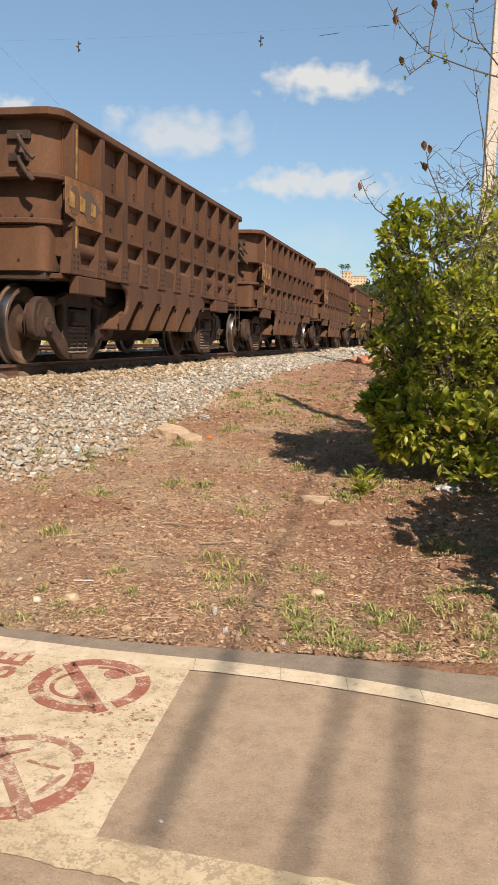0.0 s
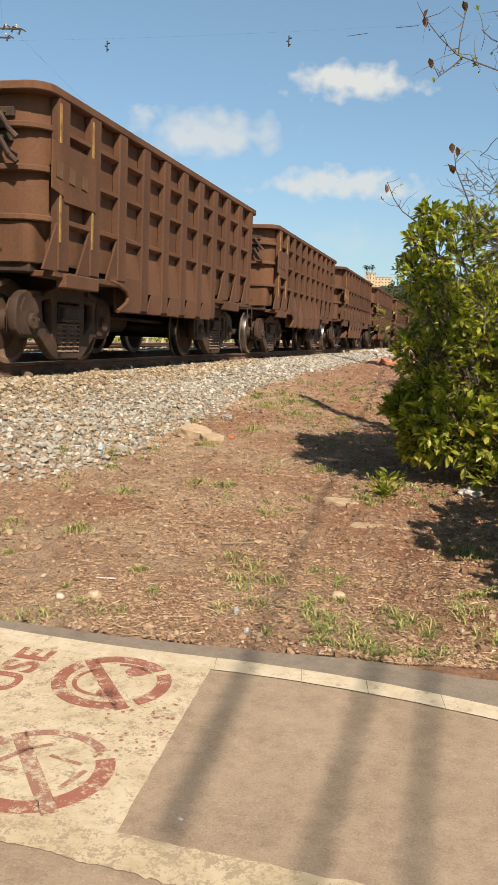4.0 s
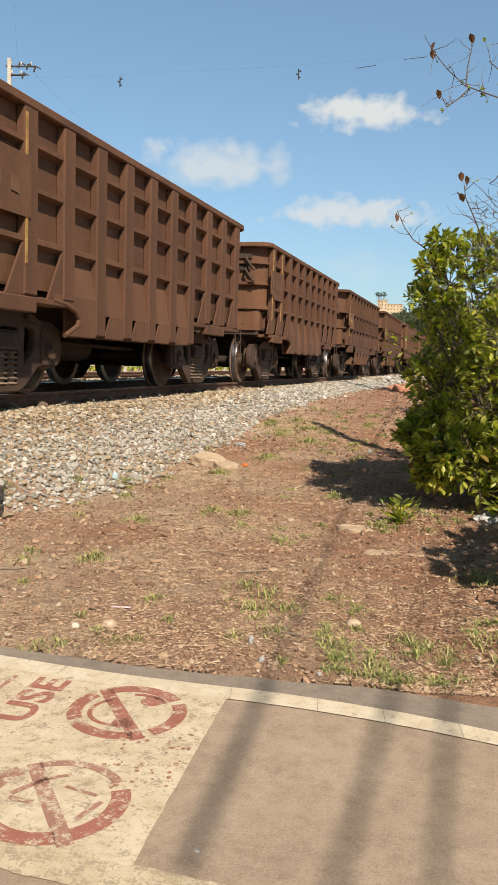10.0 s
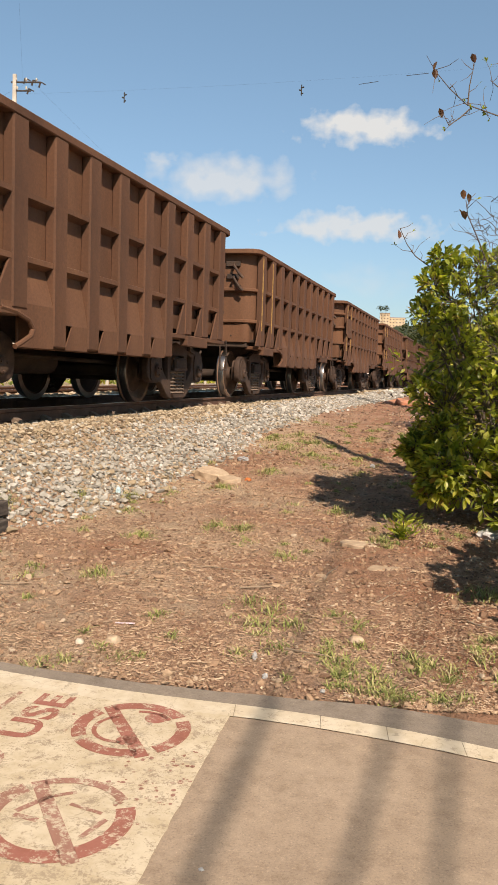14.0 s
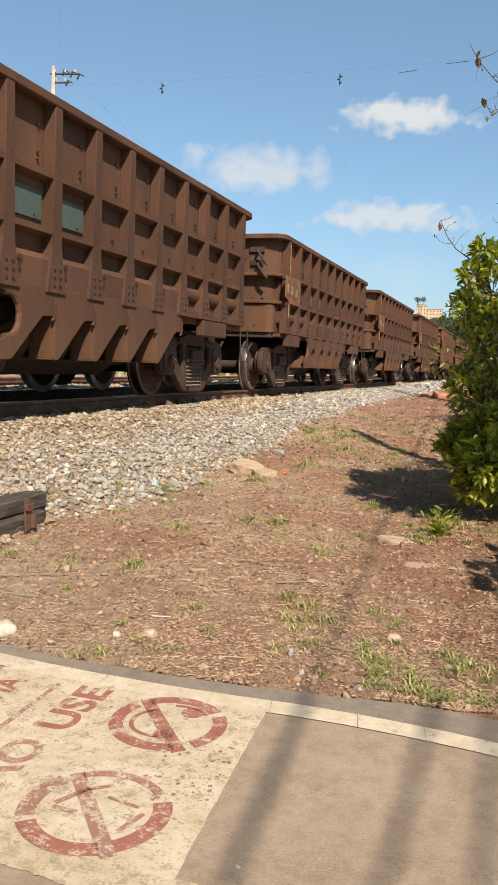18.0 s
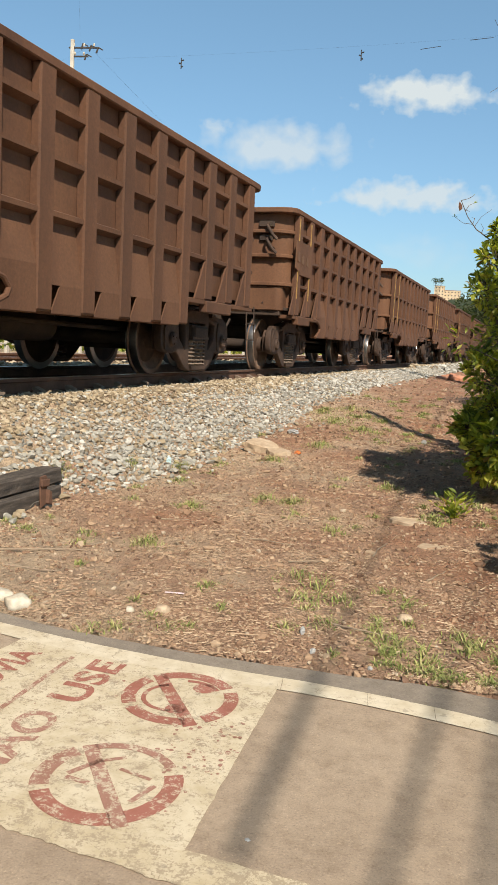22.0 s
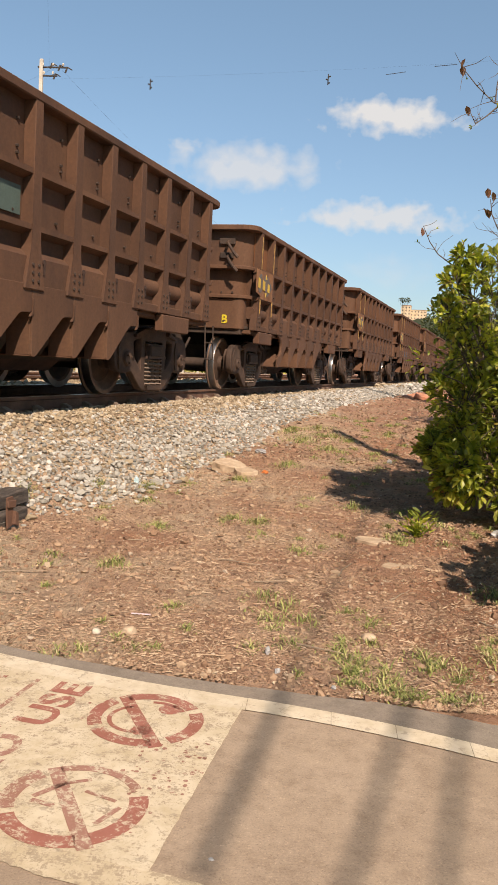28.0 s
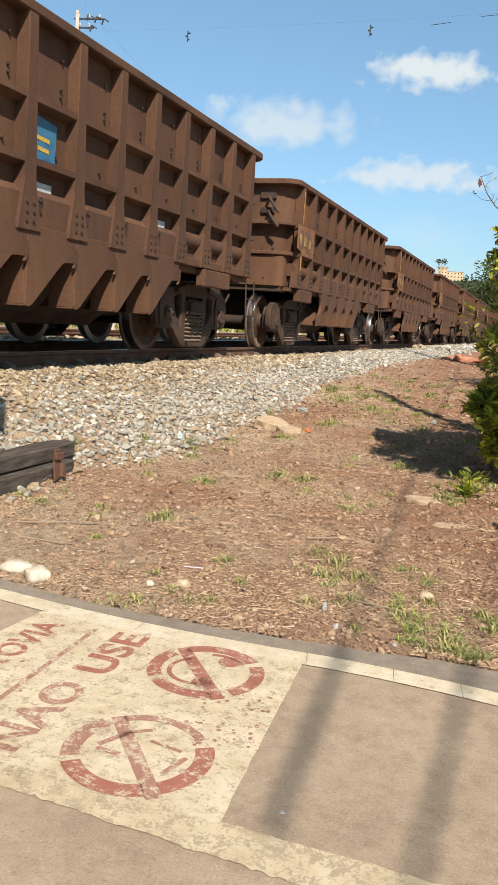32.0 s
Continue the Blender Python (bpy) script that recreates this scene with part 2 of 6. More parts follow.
def foot_at(y):
    return FOOT + 0.27 * (1 - step01(5.7, 6.6, y)) + 0.16 * noise.noise((y * 0.35, 3.1, 0)) + 0.06 * noise.noise((y * 1.7, 7.1, 0))


def dirt_z(x, y):
    """The dirt rises gently from the pavement, then up to the track's level farther off."""
    d = y - pave_edge(x)
    z = SLOPE * min(y, 9) + 0.02 * min(1, max(0, d) / 0.4) + 0.44 * step01(8, 17, y)
    if 0 < d and y < 60:
        z += (0.045 * noise.noise((x * 0.55, y * 0.55, 0)) + 0.022 * noise.noise((x * 3, y * 3, 2)) + 0.026 * noise.noise((x * 7, y * 7, 4))) * min(1, d)
    return z


def ground_z(x, y):
    z = dirt_z(x, y)
    lat, foot = lateral(x, y), foot_at(y)
    if lat > foot and y > pave_edge(x):
        k = min(1.0, (lat - foot) / (SHOULDER - foot))
        z = z + (BALLAST_Z - z) * k
        if 4.62 < lat < 6.48:
            z -= 0.06
    return z


# ---- ground ----
def dirt_material():
    m, t, b = nodes("dry_red_dirt", 0.95)
    n1 = noise_node(t, 0.8, 6, 0.62)
    n2 = noise_node(t, 9, 8, 0.72)
    n3 = noise_node(t, 60, 6, 0.7)
    where = t.nodes.new("ShaderNodeTexCoord")
    xyz = t.nodes.new("ShaderNodeSeparateXYZ")
    t.links.new(where.outputs["Object"], xyz.inputs[0])
    drift = t.nodes.new("ShaderNodeMath")
    drift.operation = "MULTIPLY_ADD"
    drift.inputs[1].default_value = -0.055
    t.links.new(xyz.outputs["X"], drift.inputs[0])
    t.links.new(n1.outputs["Fac"], drift.inputs[2])
    c = ramp(t, drift.outputs[0], [(0.36, (0.35, 0.178, 0.103)), (0.49, (0.42, 0.258, 0.166)), (0.64, (0.50, 0.37, 0.252))])
    c2 = ramp(t, n2.outputs["Fac"], [(0.32, (0.42, 0.37, 0.34)), (0.48, (1, 1, 1)), (0.66, (1.4, 1.4, 1.36))])
    c3 = ramp(t, n3.outputs["Fac"], [(0.33, (0.62, 0.6, 0.58)), (0.5, (1, 1, 1)), (0.66, (1.3, 1.3, 1.28))])
    col = mix(t, 0.7, c.outputs[0], c2.outputs[0], "MULTIPLY")
    col = mix(t, 0.7, col, c3.outputs[0], "MULTIPLY")
    t.links.new(col, b.inputs["Base Color"])
    bump(t, b, n3.outputs["Fac"], 0.9, 0.05)
    return m


DIRT = dirt_material()


def sheet(name, xs, ys, zf, mat):
    me = bpy.data.meshes.new(name)
    vs = [(x, y, zf(x, y)) for y in ys for x in xs]
    n = len(xs)
    fs = [(j * n + i, j * n + i + 1, (j + 1) * n + i + 1, (j + 1) * n + i) for j in range(len(ys) - 1) for i in range(n - 1)]
    me.from_pydata(vs, [], fs)
    me.shade_smooth()
    me.materials.append(mat)
    return new(name, me)


def spaced(*spans):
    out = []
    for a, b, step in spans:
        n = max(1, round((b - a) / step))
        out += [a + (b - a) * i / n for i in range(n)]
    return out + [spans[-1][1]]


def full_ground(x, y):
    z = ground_z(x, y)
    if y < pave_edge(max(-3, min(3, x))):
        z -= 0.05
    return z


ground = sheet("ground", spaced((-1500, -100, 200), (-100, -14, 6), (-14, -5, 0.3), (-5, 4, 0.06), (4, 6, 0.2), (6, 30, 1), (30, 150, 10), (150, 1500, 200)),
               spaced((-400, -20, 60), (-20, 2, 2), (2, 13, 0.06), (13, 40, 0.4), (40, 150, 4), (150, 2500, 150)), full_ground, DIRT)
tagged(ground, "dry reddish dirt ground strewn with straw", "ground", kind="structure")


# ---- the track ----
def along(name, outline, s0, s1, lat, z, mat, parent=None, label=""):
    """A bar of the given cross-section (across, up) along the track."""
    bm = bm_new()
    n = 12
    for k in range(n):
        a, b = s0 + (s1 - s0) * k / n, s0 + (s1 - s0) * (k + 1) / n
        prism(bm, outline, "x", a, b)
    bmesh.ops.remove_doubles(bm, verts=bm.verts[:], dist=0.0005)
    ob = part(name, bm, mat, parent, label)
    if parent is None:
        ob.matrix_basis = track_pose(0, lat, z)
    else:
        ob.matrix_basis = Matrix.Translation((0, lat, z))
    return ob


def track_pose(s, lat, z):
    """Local x runs ahead along the track, local y away from the viewer."""
    p = track_point(s, lat, z)
    return pose(p.x, p.y, p.z, 0, 0, 90 - HEAD)


RAIL_PROFILE = [(-0.07, 0.0), (0.07, 0.0), (0.07, 0.012), (0.012, 0.03), (0.012, 0.115), (0.036, 0.128), (0.036, 0.16), (-0.036, 0.16), (-0.036, 0.128), (-0.012, 0.115), (-0.012, 0.03), (-0.07, 0.012)]


def build_track(lat, z, near):
    base = new("railway_track")
    base.matrix_basis = track_pose(0, lat, z)
    tagged(base, "rusty railway track on timber sleepers", "railway track", kind="structure")
    for y in (-0.836, 0.836):
        along("rail", RAIL_PROFILE, -40, 220, y, -0.16, RAIL_RUST, base)
        bm = bm_new()
        box(bm, -40, 220, -0.03, 0.03, 0, 0.004)
        part("rail_head", bm, RAIL_TOP, base, "polished running surface", at=(0, y, -0.001))
    bm = bm_new()
    box(bm, -0.11, 0.11, -1.35, 1.35, -0.17, 0)
    me = mesh_of("sleeper", bm, WOOD_DARK, 0.012)
    bm = bm_new()
    box(bm, -0.13, 0.13, -0.1, 0.1, 0, 0.02)
    plate = mesh_of("tie_plate", bm, RUST_DARK, 0.004)
    bm = bm_new()
    prism(bm, [(-0.15, 0.018), (-0.05, 0.018), (-0.03, 0.07), (-0.06, 0.085), (-0.14, 0.05)], "x", -0.045, 0.045)
    clip = mesh_of("rail_clip", bm, SPRING_DUST, 0.006)
    if near:
        # dark strip added between the rails; its colour carries the train's shade
        bm = bm_new()
        prism(bm, [(-0.92, 0), (0.92, 0), (0.92, 0.012), (-0.92, 0.012)], "x", -10, 90)
        part("track_bed", bm, SHADE_BROWN, base, "dark strip between the rails, coloured for the train's shade", at=(0, 0, BALLAST_Z - 0.062 - RAIL_Z))
    lo, hi = (-6, 70) if near else (4, 60)
    for i in range(int((hi - lo) / 0.6)):
        x = lo + i * 0.6
        ob = part("sleeper", me, None, base, at=pose(x, random.uniform(-0.04, 0.04), -0.165, 0, 0, random.uniform(-1, 1)))
        if near and x < 30:
            part("tie_plate", plate, None, ob, at=(0, -0.836, 0.0))
        if near and 2 < x < 24:
            part("rail_clip", clip, None, ob, at=(0, -0.836, 0.0))
    return base


# ---- ore wagons ----
L = 8.7                 # body length
PITCH = 10.3            # from wagon to wagon
HW = 1.55               # half width over the ribs
LEDGES = {"A": (2.15, 1.65), "B": (2.46, 2.04, 1.55), "C": (2.10, 1.50)}
NOSE = 0.22             # the near end stands back by this much
BAY = 0.762             # from rib to rib
RIBS = [0.60 + BAY * i for i in range(11)]


def spring_mesh():
    bm = bm_new()
    prof = [(0.02, 0.0)]
    for i in range(7):
        z = 0.004 + i * 0.053
        prof += [(0.05, z), (0.074, z + 0.003), (0.086, z + 0.015), (0.074, z + 0.027), (0.05, z + 0.032)]
    prof += [(0.02, 0.375)]
    lathe(bm, prof, 12, "z")
    return mesh_of("spring", bm, SPRING_DUST, smooth=True)


def wheel_mesh():
    bm = bm_new()
    # flange inside (towards +y), rim, dished web, hub
    lathe(bm, [(0.10, -0.10), (0.13, -0.09), (0.14, -0.02), (0.30, 0.02), (0.38, -0.03), (0.40, -0.065), (0.452, -0.065), (0.457, -0.05), (0.462, 0.035), (0.49, 0.05), (0.49, 0.07), (0.40, 0.075), (0.37, 0.05), (0.16, 0.07), (0.12, 0.1)], 40, "y")
    me = mesh_of("wheel", bm, [WHEEL_DUST, POLISHED, DUSTY], smooth=True)
    for p in me.polygons:
        r = math.hypot(p.center.x, p.center.z)
        if r > 0.43 and not 0.46 < r < 0.48 or r > 0.485:
            p.material_index = 1
        elif r < 0.28:
            p.material_index = 2
    return me


def cast_plate(name, outer, holes, half, round_off, mat):
    """A flat casting: an outline with openings, given thickness and rounded edges; it stands in x and z."""
    cu = bpy.data.curves.new(name, "CURVE")
    cu.dimensions, cu.fill_mode = "2D", "BOTH"
    cu.extrude, cu.bevel_depth, cu.bevel_resolution = half - round_off, round_off, 1
    for pts in (outer, *holes):
        sp = cu.splines.new("POLY")
        sp.points.add(len(pts) - 1)
        for q, (u, v) in zip(sp.points, pts):
            q.co = (u, v, 0, 1)
        sp.use_cyclic_u = True
    tmp = bpy.data.objects.new(name, cu)
    scene.collection.objects.link(tmp)
    bpy.context.view_layer.update()
    me = bpy.data.meshes.new_from_object(tmp.evaluated_get(bpy.context.evaluated_depsgraph_get()))
    bpy.data.objects.remove(tmp)
    me.transform(Matrix.Rotation(math.pi / 2, 4, "X"))
    me.materials.clear()
    me.materials.append(mat)
    return me


def rounded(pts, r, n=3):
    """An outline with its corners rounded off."""
    out = []
    for i, p in enumerate(pts):
        a, p, b = Vector(pts[i - 1]), Vector(p), Vector(pts[(i + 1) % len(pts)])
        k = min(r, (a - p).length * 0.45, (b - p).length * 0.45)
        u, v = p + (a - p).normalized() * k, p + (b - p).normalized() * k
        for j in range(n + 1):
            f = j / n
            q = u * (1 - f) ** 2 + p * 2 * f * (1 - f) + v * f * f
            out.append((q.x, q.y))
    return out


def side_frame_mesh():
    half = [(0.0, 0.875), (0.42, 0.865), (0.62, 0.80), (0.98, 0.79), (1.13, 0.72), (1.18, 0.56), (1.16, 0.37), (1.04, 0.31), (0.82, 0.30), (0.70, 0.33), (0.40, 0.10), (0.28, 0.06), (0.0, 0.06)]
    outer = half + [(-u, v) for u, v in half[::-1] if u > 0]
    window = [(-0.28, 0.125), (0.28, 0.125), (0.30, 0.72), (-0.30, 0.72)]
    eye = [(0.39, 0.30), (0.62, 0.48), (0.66, 0.71), (0.40, 0.76)]
    me = cast_plate("side_frame", rounded(outer, 0.07), [rounded(window, 0.04), rounded(eye, 0.05), rounded([(-u, v) for u, v in eye[::-1]], 0.05)], 0.05, 0.014, DUSTY)
    bm = bm_new()
    bm.from_mesh(me)
    # axle-box bulges, spring seat and the bolster's end
    for k in (-1, 1):
        prism(bm, [(k * u, v) for u, v in rounded([(0.74, 0.33), (1.08, 0.33), (1.11, 0.60), (1.03, 0.72), (0.74, 0.73), (0.71, 0.60)], 0.03)], "y", -0.07, 0.12)
        prism(bm, [(k * u, v) for u, v in ((0.40, 0.80), (0.66, 0.75), (0.66, 0.79), (0.40, 0.86))], "y", -0.10, 0.1)
    prism(bm, [(-0.24, 0.065), (0.24, 0.065), (0.27, 0.12), (-0.27, 0.12)], "y", -0.09, 0.13)
    box(bm, -0.27, 0.27, -0.06, 0.09, 0.50, 0.66)
    box(bm, -0.28, 0.28, -0.11, 0.09, 0.48, 0.52)
    box(bm, -0.28, 0.28, -0.09, 0.09, 0.645, 0.675)
    bmesh.ops.recalc_face_normals(bm, faces=bm.faces[:])
    bm.to_mesh(me)
    bm.free()
    return me


def bearing_mesh():
    bm = bm_new()
    lathe(bm, [(0.04, -0.07), (0.085, -0.065), (0.095, -0.05), (0.095, -0.03), (0.125, -0.025), (0.125, 0.06)], 16, "y")
    for i in range(3):
        a = 2 * math.pi * i / 3 + 0.4
        rod(bm, (0.06 * math.cos(a), -0.085, 0.06 * math.sin(a)), (0.06 * math.cos(a), -0.05, 0.06 * math.sin(a)), 0.014, n=6)
    return mesh_of("bearing_cap", bm, DUSTY, smooth=True)


SPRING, WHEEL, SIDE_FRAME, BEARING = spring_mesh(), wheel_mesh(), side_frame_mesh(), bearing_mesh()


def bogie_meshes():
    bm = bm_new()
    prism(bm, [(-1.25, 0.50), (1.25, 0.50), (1.25, 0.66), (0.5, 0.80), (-0.5, 0.80), (-1.25, 0.66)], "x", -0.24, 0.24)
    bolster = mesh_of("bolster", bm, RUST_DARK, 0.02)
    bm = bm_new()
    rod(bm, (0, -1.02, 0), (0, 1.02, 0), 0.085, n=14)
    axle = mesh_of("wheelset", bm, RUST_DARK, smooth=True)
    bm = bm_new()
    box(bm, -0.06, 0.06, -0.95, 0.95, 0.30, 0.44)
    beam = mesh_of("brake_beam", bm, RUST_DARK, 0.015)
    return bolster, axle, beam


BOLSTER, AXLE, BEAM = bogie_meshes()


def add_bogie(wagon, x):
    bogie = part("bogie", BOLSTER, None, wagon, "cast steel bogie covered in ore dust", at=(x, 0, 0))
    for y in (-1.13, 1.13):
        part("side_frame", SIDE_FRAME, None, bogie, at=(0, y, 0))
        for sx in (-0.18, 0.0, 0.18):
            part("spring", SPRING, None, bogie, at=(sx, y + math.copysign(0.01, y), 0.12))
        for bx in (-0.89, 0.89):
            part("bearing_cap", BEARING, None, bogie, at=pose(bx, y + math.copysign(0.045, y), 0.47, 0, 0, 0 if y < 0 else 180))
    for bx in (-0.38, 0.38):
        part("brake_beam", BEAM, None, bogie, at=(bx, 0, 0))
    sets = []
    for bx in (-0.89, 0.89):
        axle = part("wheelset", AXLE, None, wagon, at=(x + bx, 0, 0.457))
        part("wheel", WHEEL, None, axle, at=(0, -0.85, 0))
        part("wheel", WHEEL, None, axle, at=pose(0, 0.85, 0, 0, 0, 180))
        sets.append(axle)
    return sets


def body_tub(wagon, side, floor, mat):
    """The open tub: two side sheets, two end walls and a floor."""
    for k in (-1, 1):
        bm = bm_new()
        box(bm, NOSE + 0.40, L - 0.42, *sorted((k * side, k * (side - 0.04))), floor, 2.76)
        part("side_sheet", bm, mat, wagon)
    bm = bm_new()
    box(bm, NOSE + 0.2, L - 0.2, -side + 0.04, side - 0.04, floor, floor + 0.05)
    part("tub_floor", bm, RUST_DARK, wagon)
    for x in (NOSE + 0.36, L - 0.40):
        bm = bm_new()
        box(bm, x, x + 0.04, -side + 0.04, side - 0.04, floor + 0.05, 2.70)
        part("end_wall", bm, RUST, wagon)


def corner(cx, cy, r, a0, n=4):
    """A quarter of a circle from the angle a0 on."""
    return [(cx + r * math.cos(radians(a0 + 90 * i / n)), cy + r * math.sin(radians(a0 + 90 * i / n))) for i in range(n + 1)]


def plan_ring(bm, x0, x1, hw, cut, width, z0, z1):
    """A rim with rounded corners round the wagon's top, its outer upper edge eased."""
    def loop(d):
        r = max(0.04, cut - d)
        X0, X1, Y = x0 + d, x1 - d, hw - d
        return corner(X1 - r, -Y + r, r, 270) + corner(X1 - r, Y - r, r, 0) + corner(X0 + r, Y - r, r, 90) + corner(X0 + r, -Y + r, r, 180)
    k = 0.012
    sec = [(0.012, z0), (0, z0 + k), (0, z1 - k), (k, z1), (width, z1), (width, z0)]
    rings = [[bm.verts.new((*p, z)) for p in loop(d)] for d, z in sec]
    n = len(rings[0])
    for a, b in zip(rings, rings[1:] + rings[:1]):
        for i in range(n):
            bm.faces.new((a[i], a[(i + 1) % n], b[(i + 1) % n], b[i]))


def cut_box(bm, x0, x1, hw, cut, z0, z1, front, lean=0.0):
    """A block across the wagon's end with its two outer corners rounded; lean draws its foot in."""
    if front:
        pts = [(x1, -hw), (x1, hw)] + corner(x0 + cut, hw - cut, cut, 90) + corner(x0 + cut, -hw + cut, cut, 180)
    else:
        pts = [(x0, hw), (x0, -hw)] + corner(x1 - cut, -hw + cut, cut, 270) + corner(x1 - cut, hw - cut, cut, 0)
    old = set(bm.verts)
    prism(bm, pts, "z", z0, z1)
    if lean:
        for v in bm.verts:
            if v not in old and v.co.z < z0 + 0.001:
                v.co.x += lean if front else -lean
                v.co.y *= 1 - lean / hw


def add_end(wagon, front, kind):
    """The stepped end: three sheets over one another with lips between."""
    def span(a, b):
        return (a + NOSE, b + NOSE) if front else (L - b, L - a)
    side = HW - {"A": 0.115, "B": 0.09, "C": 0.105}[kind]
    face = RUST
    levels = [2.77, *LEDGES[kind]]
    for i, (zt, zb) in enumerate(zip(levels, levels[1:])):
        inset, hw = (0.10, side) if i == 0 or kind != "A" else (0.17, side - 0.12)
        bm = bm_new()
        cut_box(bm, *span(inset, 0.50), hw, 0.30, zb, zt, front)
        part("end_sheet", bm, face, wagon, smooth=True)
    for zb in levels[1:]:
        bm = bm_new()
        prism_x = span(0.0, 0.42)
        cut_box(bm, *prism_x, side + 0.03, 0.32, zb - 0.055, zb + 0.012, front)
        part("end_lip", bm, RUST, wagon, bevel=0.012)
    low = levels[-1] - 0.055
    bm = bm_new()
    cut_box(bm, *span(0.05, 0.5), 1.34, 0.12, 1.07, low, front)
    part("end_box", bm, face, wagon, bevel=0.012)
    # rounded tub wall that shows beside the end box
    bm = bm_new()
    cut_box(bm, *span(0.22, 0.9), side, 0.2, 1.12, low, front, 0.16)
    part("end_slope", bm, RUST, wagon)
    for y in (-0.35, 0.5):
        bm = bm_new()
        prism(bm, [(y - 0.02, low), (y + 0.02, low), (y + 0.02, 1.2), (y - 0.02, 1.2)], "x", *span(-0.02, 0.06))
        part("stiffener", bm, RUST, wagon, bevel=0.006)
    # buffer beam and coupler
    bm = bm_new()
    box(bm, *span(0.1, 0.4), -1.3, 1.3, 0.98, 1.10)
    part("buffer_beam", bm, RUST_DARK, wagon, bevel=0.01)
    bm = bm_new()
    x0, x1 = span(-0.72 - (NOSE if front else 0), 0.5)
    box(bm, x0, x1, -0.09, 0.09, 0.78, 0.96)
    kx = x0 if front else x1
    box(bm, kx - 0.12, kx + 0.12, -0.16, 0.12, 0.72, 1.0)
    part("coupler", bm, RUST_DARK, wagon, bevel=0.02)
    bm = bm_new()
    prev = None
    for i in range(9):
        a = math.pi * i / 8
        p = Vector(((0.12 - 0.57 * i / 8) if front else (L + 0.1 + 0.35 * i / 8), -0.45 + 0.3 * i / 8, 0.88 - 0.36 * math.sin(a)))
        if prev is not None:
            rod(bm, prev, p, 0.022, n=6)
        prev = p
    part("brake_hose", bm, RUST_DARK, wagon)
    # rivet heads along the sheets
    bm = bm_new()
    xe = 0.10 + NOSE if front else L - 0.10
    for z in ((2.20, 2.60, 1.71) if kind == "A" else ()):
        xr = xe if z > 2 else (0.17 + NOSE if front else L - 0.17)
        for i in range(12):
            y = -1.1 + i * 0.2
            rod(bm, (xr - 0.012 + (0.05 if front and z > 2 else 0), y, z), (xr + 0.012, y, z), 0.018, n=6)
    for i in range(7):
        y = -1.0 + i * 0.33
        xb = 0.05 + NOSE if front else L - 0.05
        rod(bm, (xb - 0.012, y, 1.2), (xb + 0.012, y, 1.2), 0.018, n=6)
    ob = part("rivets", bm, RUST_DARK, wagon)
    tagged(ob, kind="stuff")
    # hand brake: bracket and two bent levers
    bm = bm_new()
    xf = 0.10 + NOSE if front else L - 0.10
    k = -1 if front else 1
    ys = -1.0
    box(bm, *sorted((xf, xf + k * 0.05)), ys - 0.14, ys + 0.14, 2.52, 2.62)
    box(bm, *sorted((xf, xf + k * 0.05)), ys - 0.12, ys + 0.12, 2.28, 2.38)
    part("brake_bracket", bm, RUST_DARK, wagon, bevel=0.008)
    for z in (2.56, 2.32):
        bm = bm_new()
        rod(bm, (xf + k * 0.05, ys - 0.03, z), (xf + k * 0.14, ys - 0.04, z - 0.02), 0.026, n=8)
        rod(bm, (xf + k * 0.14, ys - 0.04, z - 0.02), (xf + k * 0.17, ys - 0.17, z - 0.20), 0.026, n=8)
        rod(bm, (xf + k * 0.17, ys - 0.17, z - 0.20), (xf + k * 0.15, ys - 0.24, z - 0.27), 0.03, n=8)
        part("brake_lever", bm, DUSTY, wagon)


def rib_mesh(w, z0, z1, d, flare, kind):
    bm = bm_new()
    h = w / 2
    if kind == "A":
        pts = [(-h, z1), (h, z1), (h, 1.48), (h + flare, z0), (-h - flare, z0), (-h, 1.48)]
    else:
        pts = [(-h, z1), (h, z1), (h, z0), (-h, z0)]
    prism(bm, pts, "y", -HW, -HW + d)
    return mesh_of("rib", bm, RUST, 0.01 if kind == "A" else 0.018)


def bolt_mesh():
    bm = bm_new()
    for r in range(3):
        for c in (-0.05, 0.05):
            rod(bm, (c, -HW - 0.012, 1.14 + 0.075 * r), (c, -HW + 0.01, 1.14 + 0.075 * r), 0.016, n=6)
    return mesh_of("bolts", bm, RUST_DARK)


BOLTS = bolt_mesh()
PLATE = two_scale("faded_orange_plate", (0.14, 0.06, 0.025), (0.21, 0.095, 0.04), (0.27, 0.14, 0.07), 5, 40, 0.85, 0.0, 0.15)
YELLOW_WORN = two_scale("worn_yellow_paint", (0.16, 0.075, 0.03), (0.36, 0.21, 0.06), (0.48, 0.31, 0.09), 9, 45, 0.75)
MARK_BLUE = two_scale("rusted_blue_grey_paint", (0.15, 0.08, 0.045), (0.11, 0.095, 0.085), (0.10, 0.105, 0.11), 7, 40, 0.8)
MARK_FADED = two_scale("rust_over_blue_paint", (0.15, 0.062, 0.026), (0.125, 0.070, 0.040), (0.085, 0.078, 0.072), 6, 40, 0.85)
GHOST = two_scale("ghost_of_paint", (0.125, 0.06, 0.032), (0.15, 0.078, 0.04), (0.165, 0.10, 0.06), 7, 40, 0.85)
WORN_MARK = two_scale("worn_pale_paint", (0.14, 0.085, 0.05), (0.24, 0.17, 0.11), (0.32, 0.25, 0.17), 9, 50, 0.8)
# keyhole slot drawn as a solid shape, as dark as the shade inside
bm = bm_new()
rod(bm, (0, -HW + 0.02, 1.33), (0, -HW + 0.04, 1.33), 0.03, n=10)
box(bm, -0.013, 0.013, -HW + 0.02, -HW + 0.04, 1.22, 1.32)
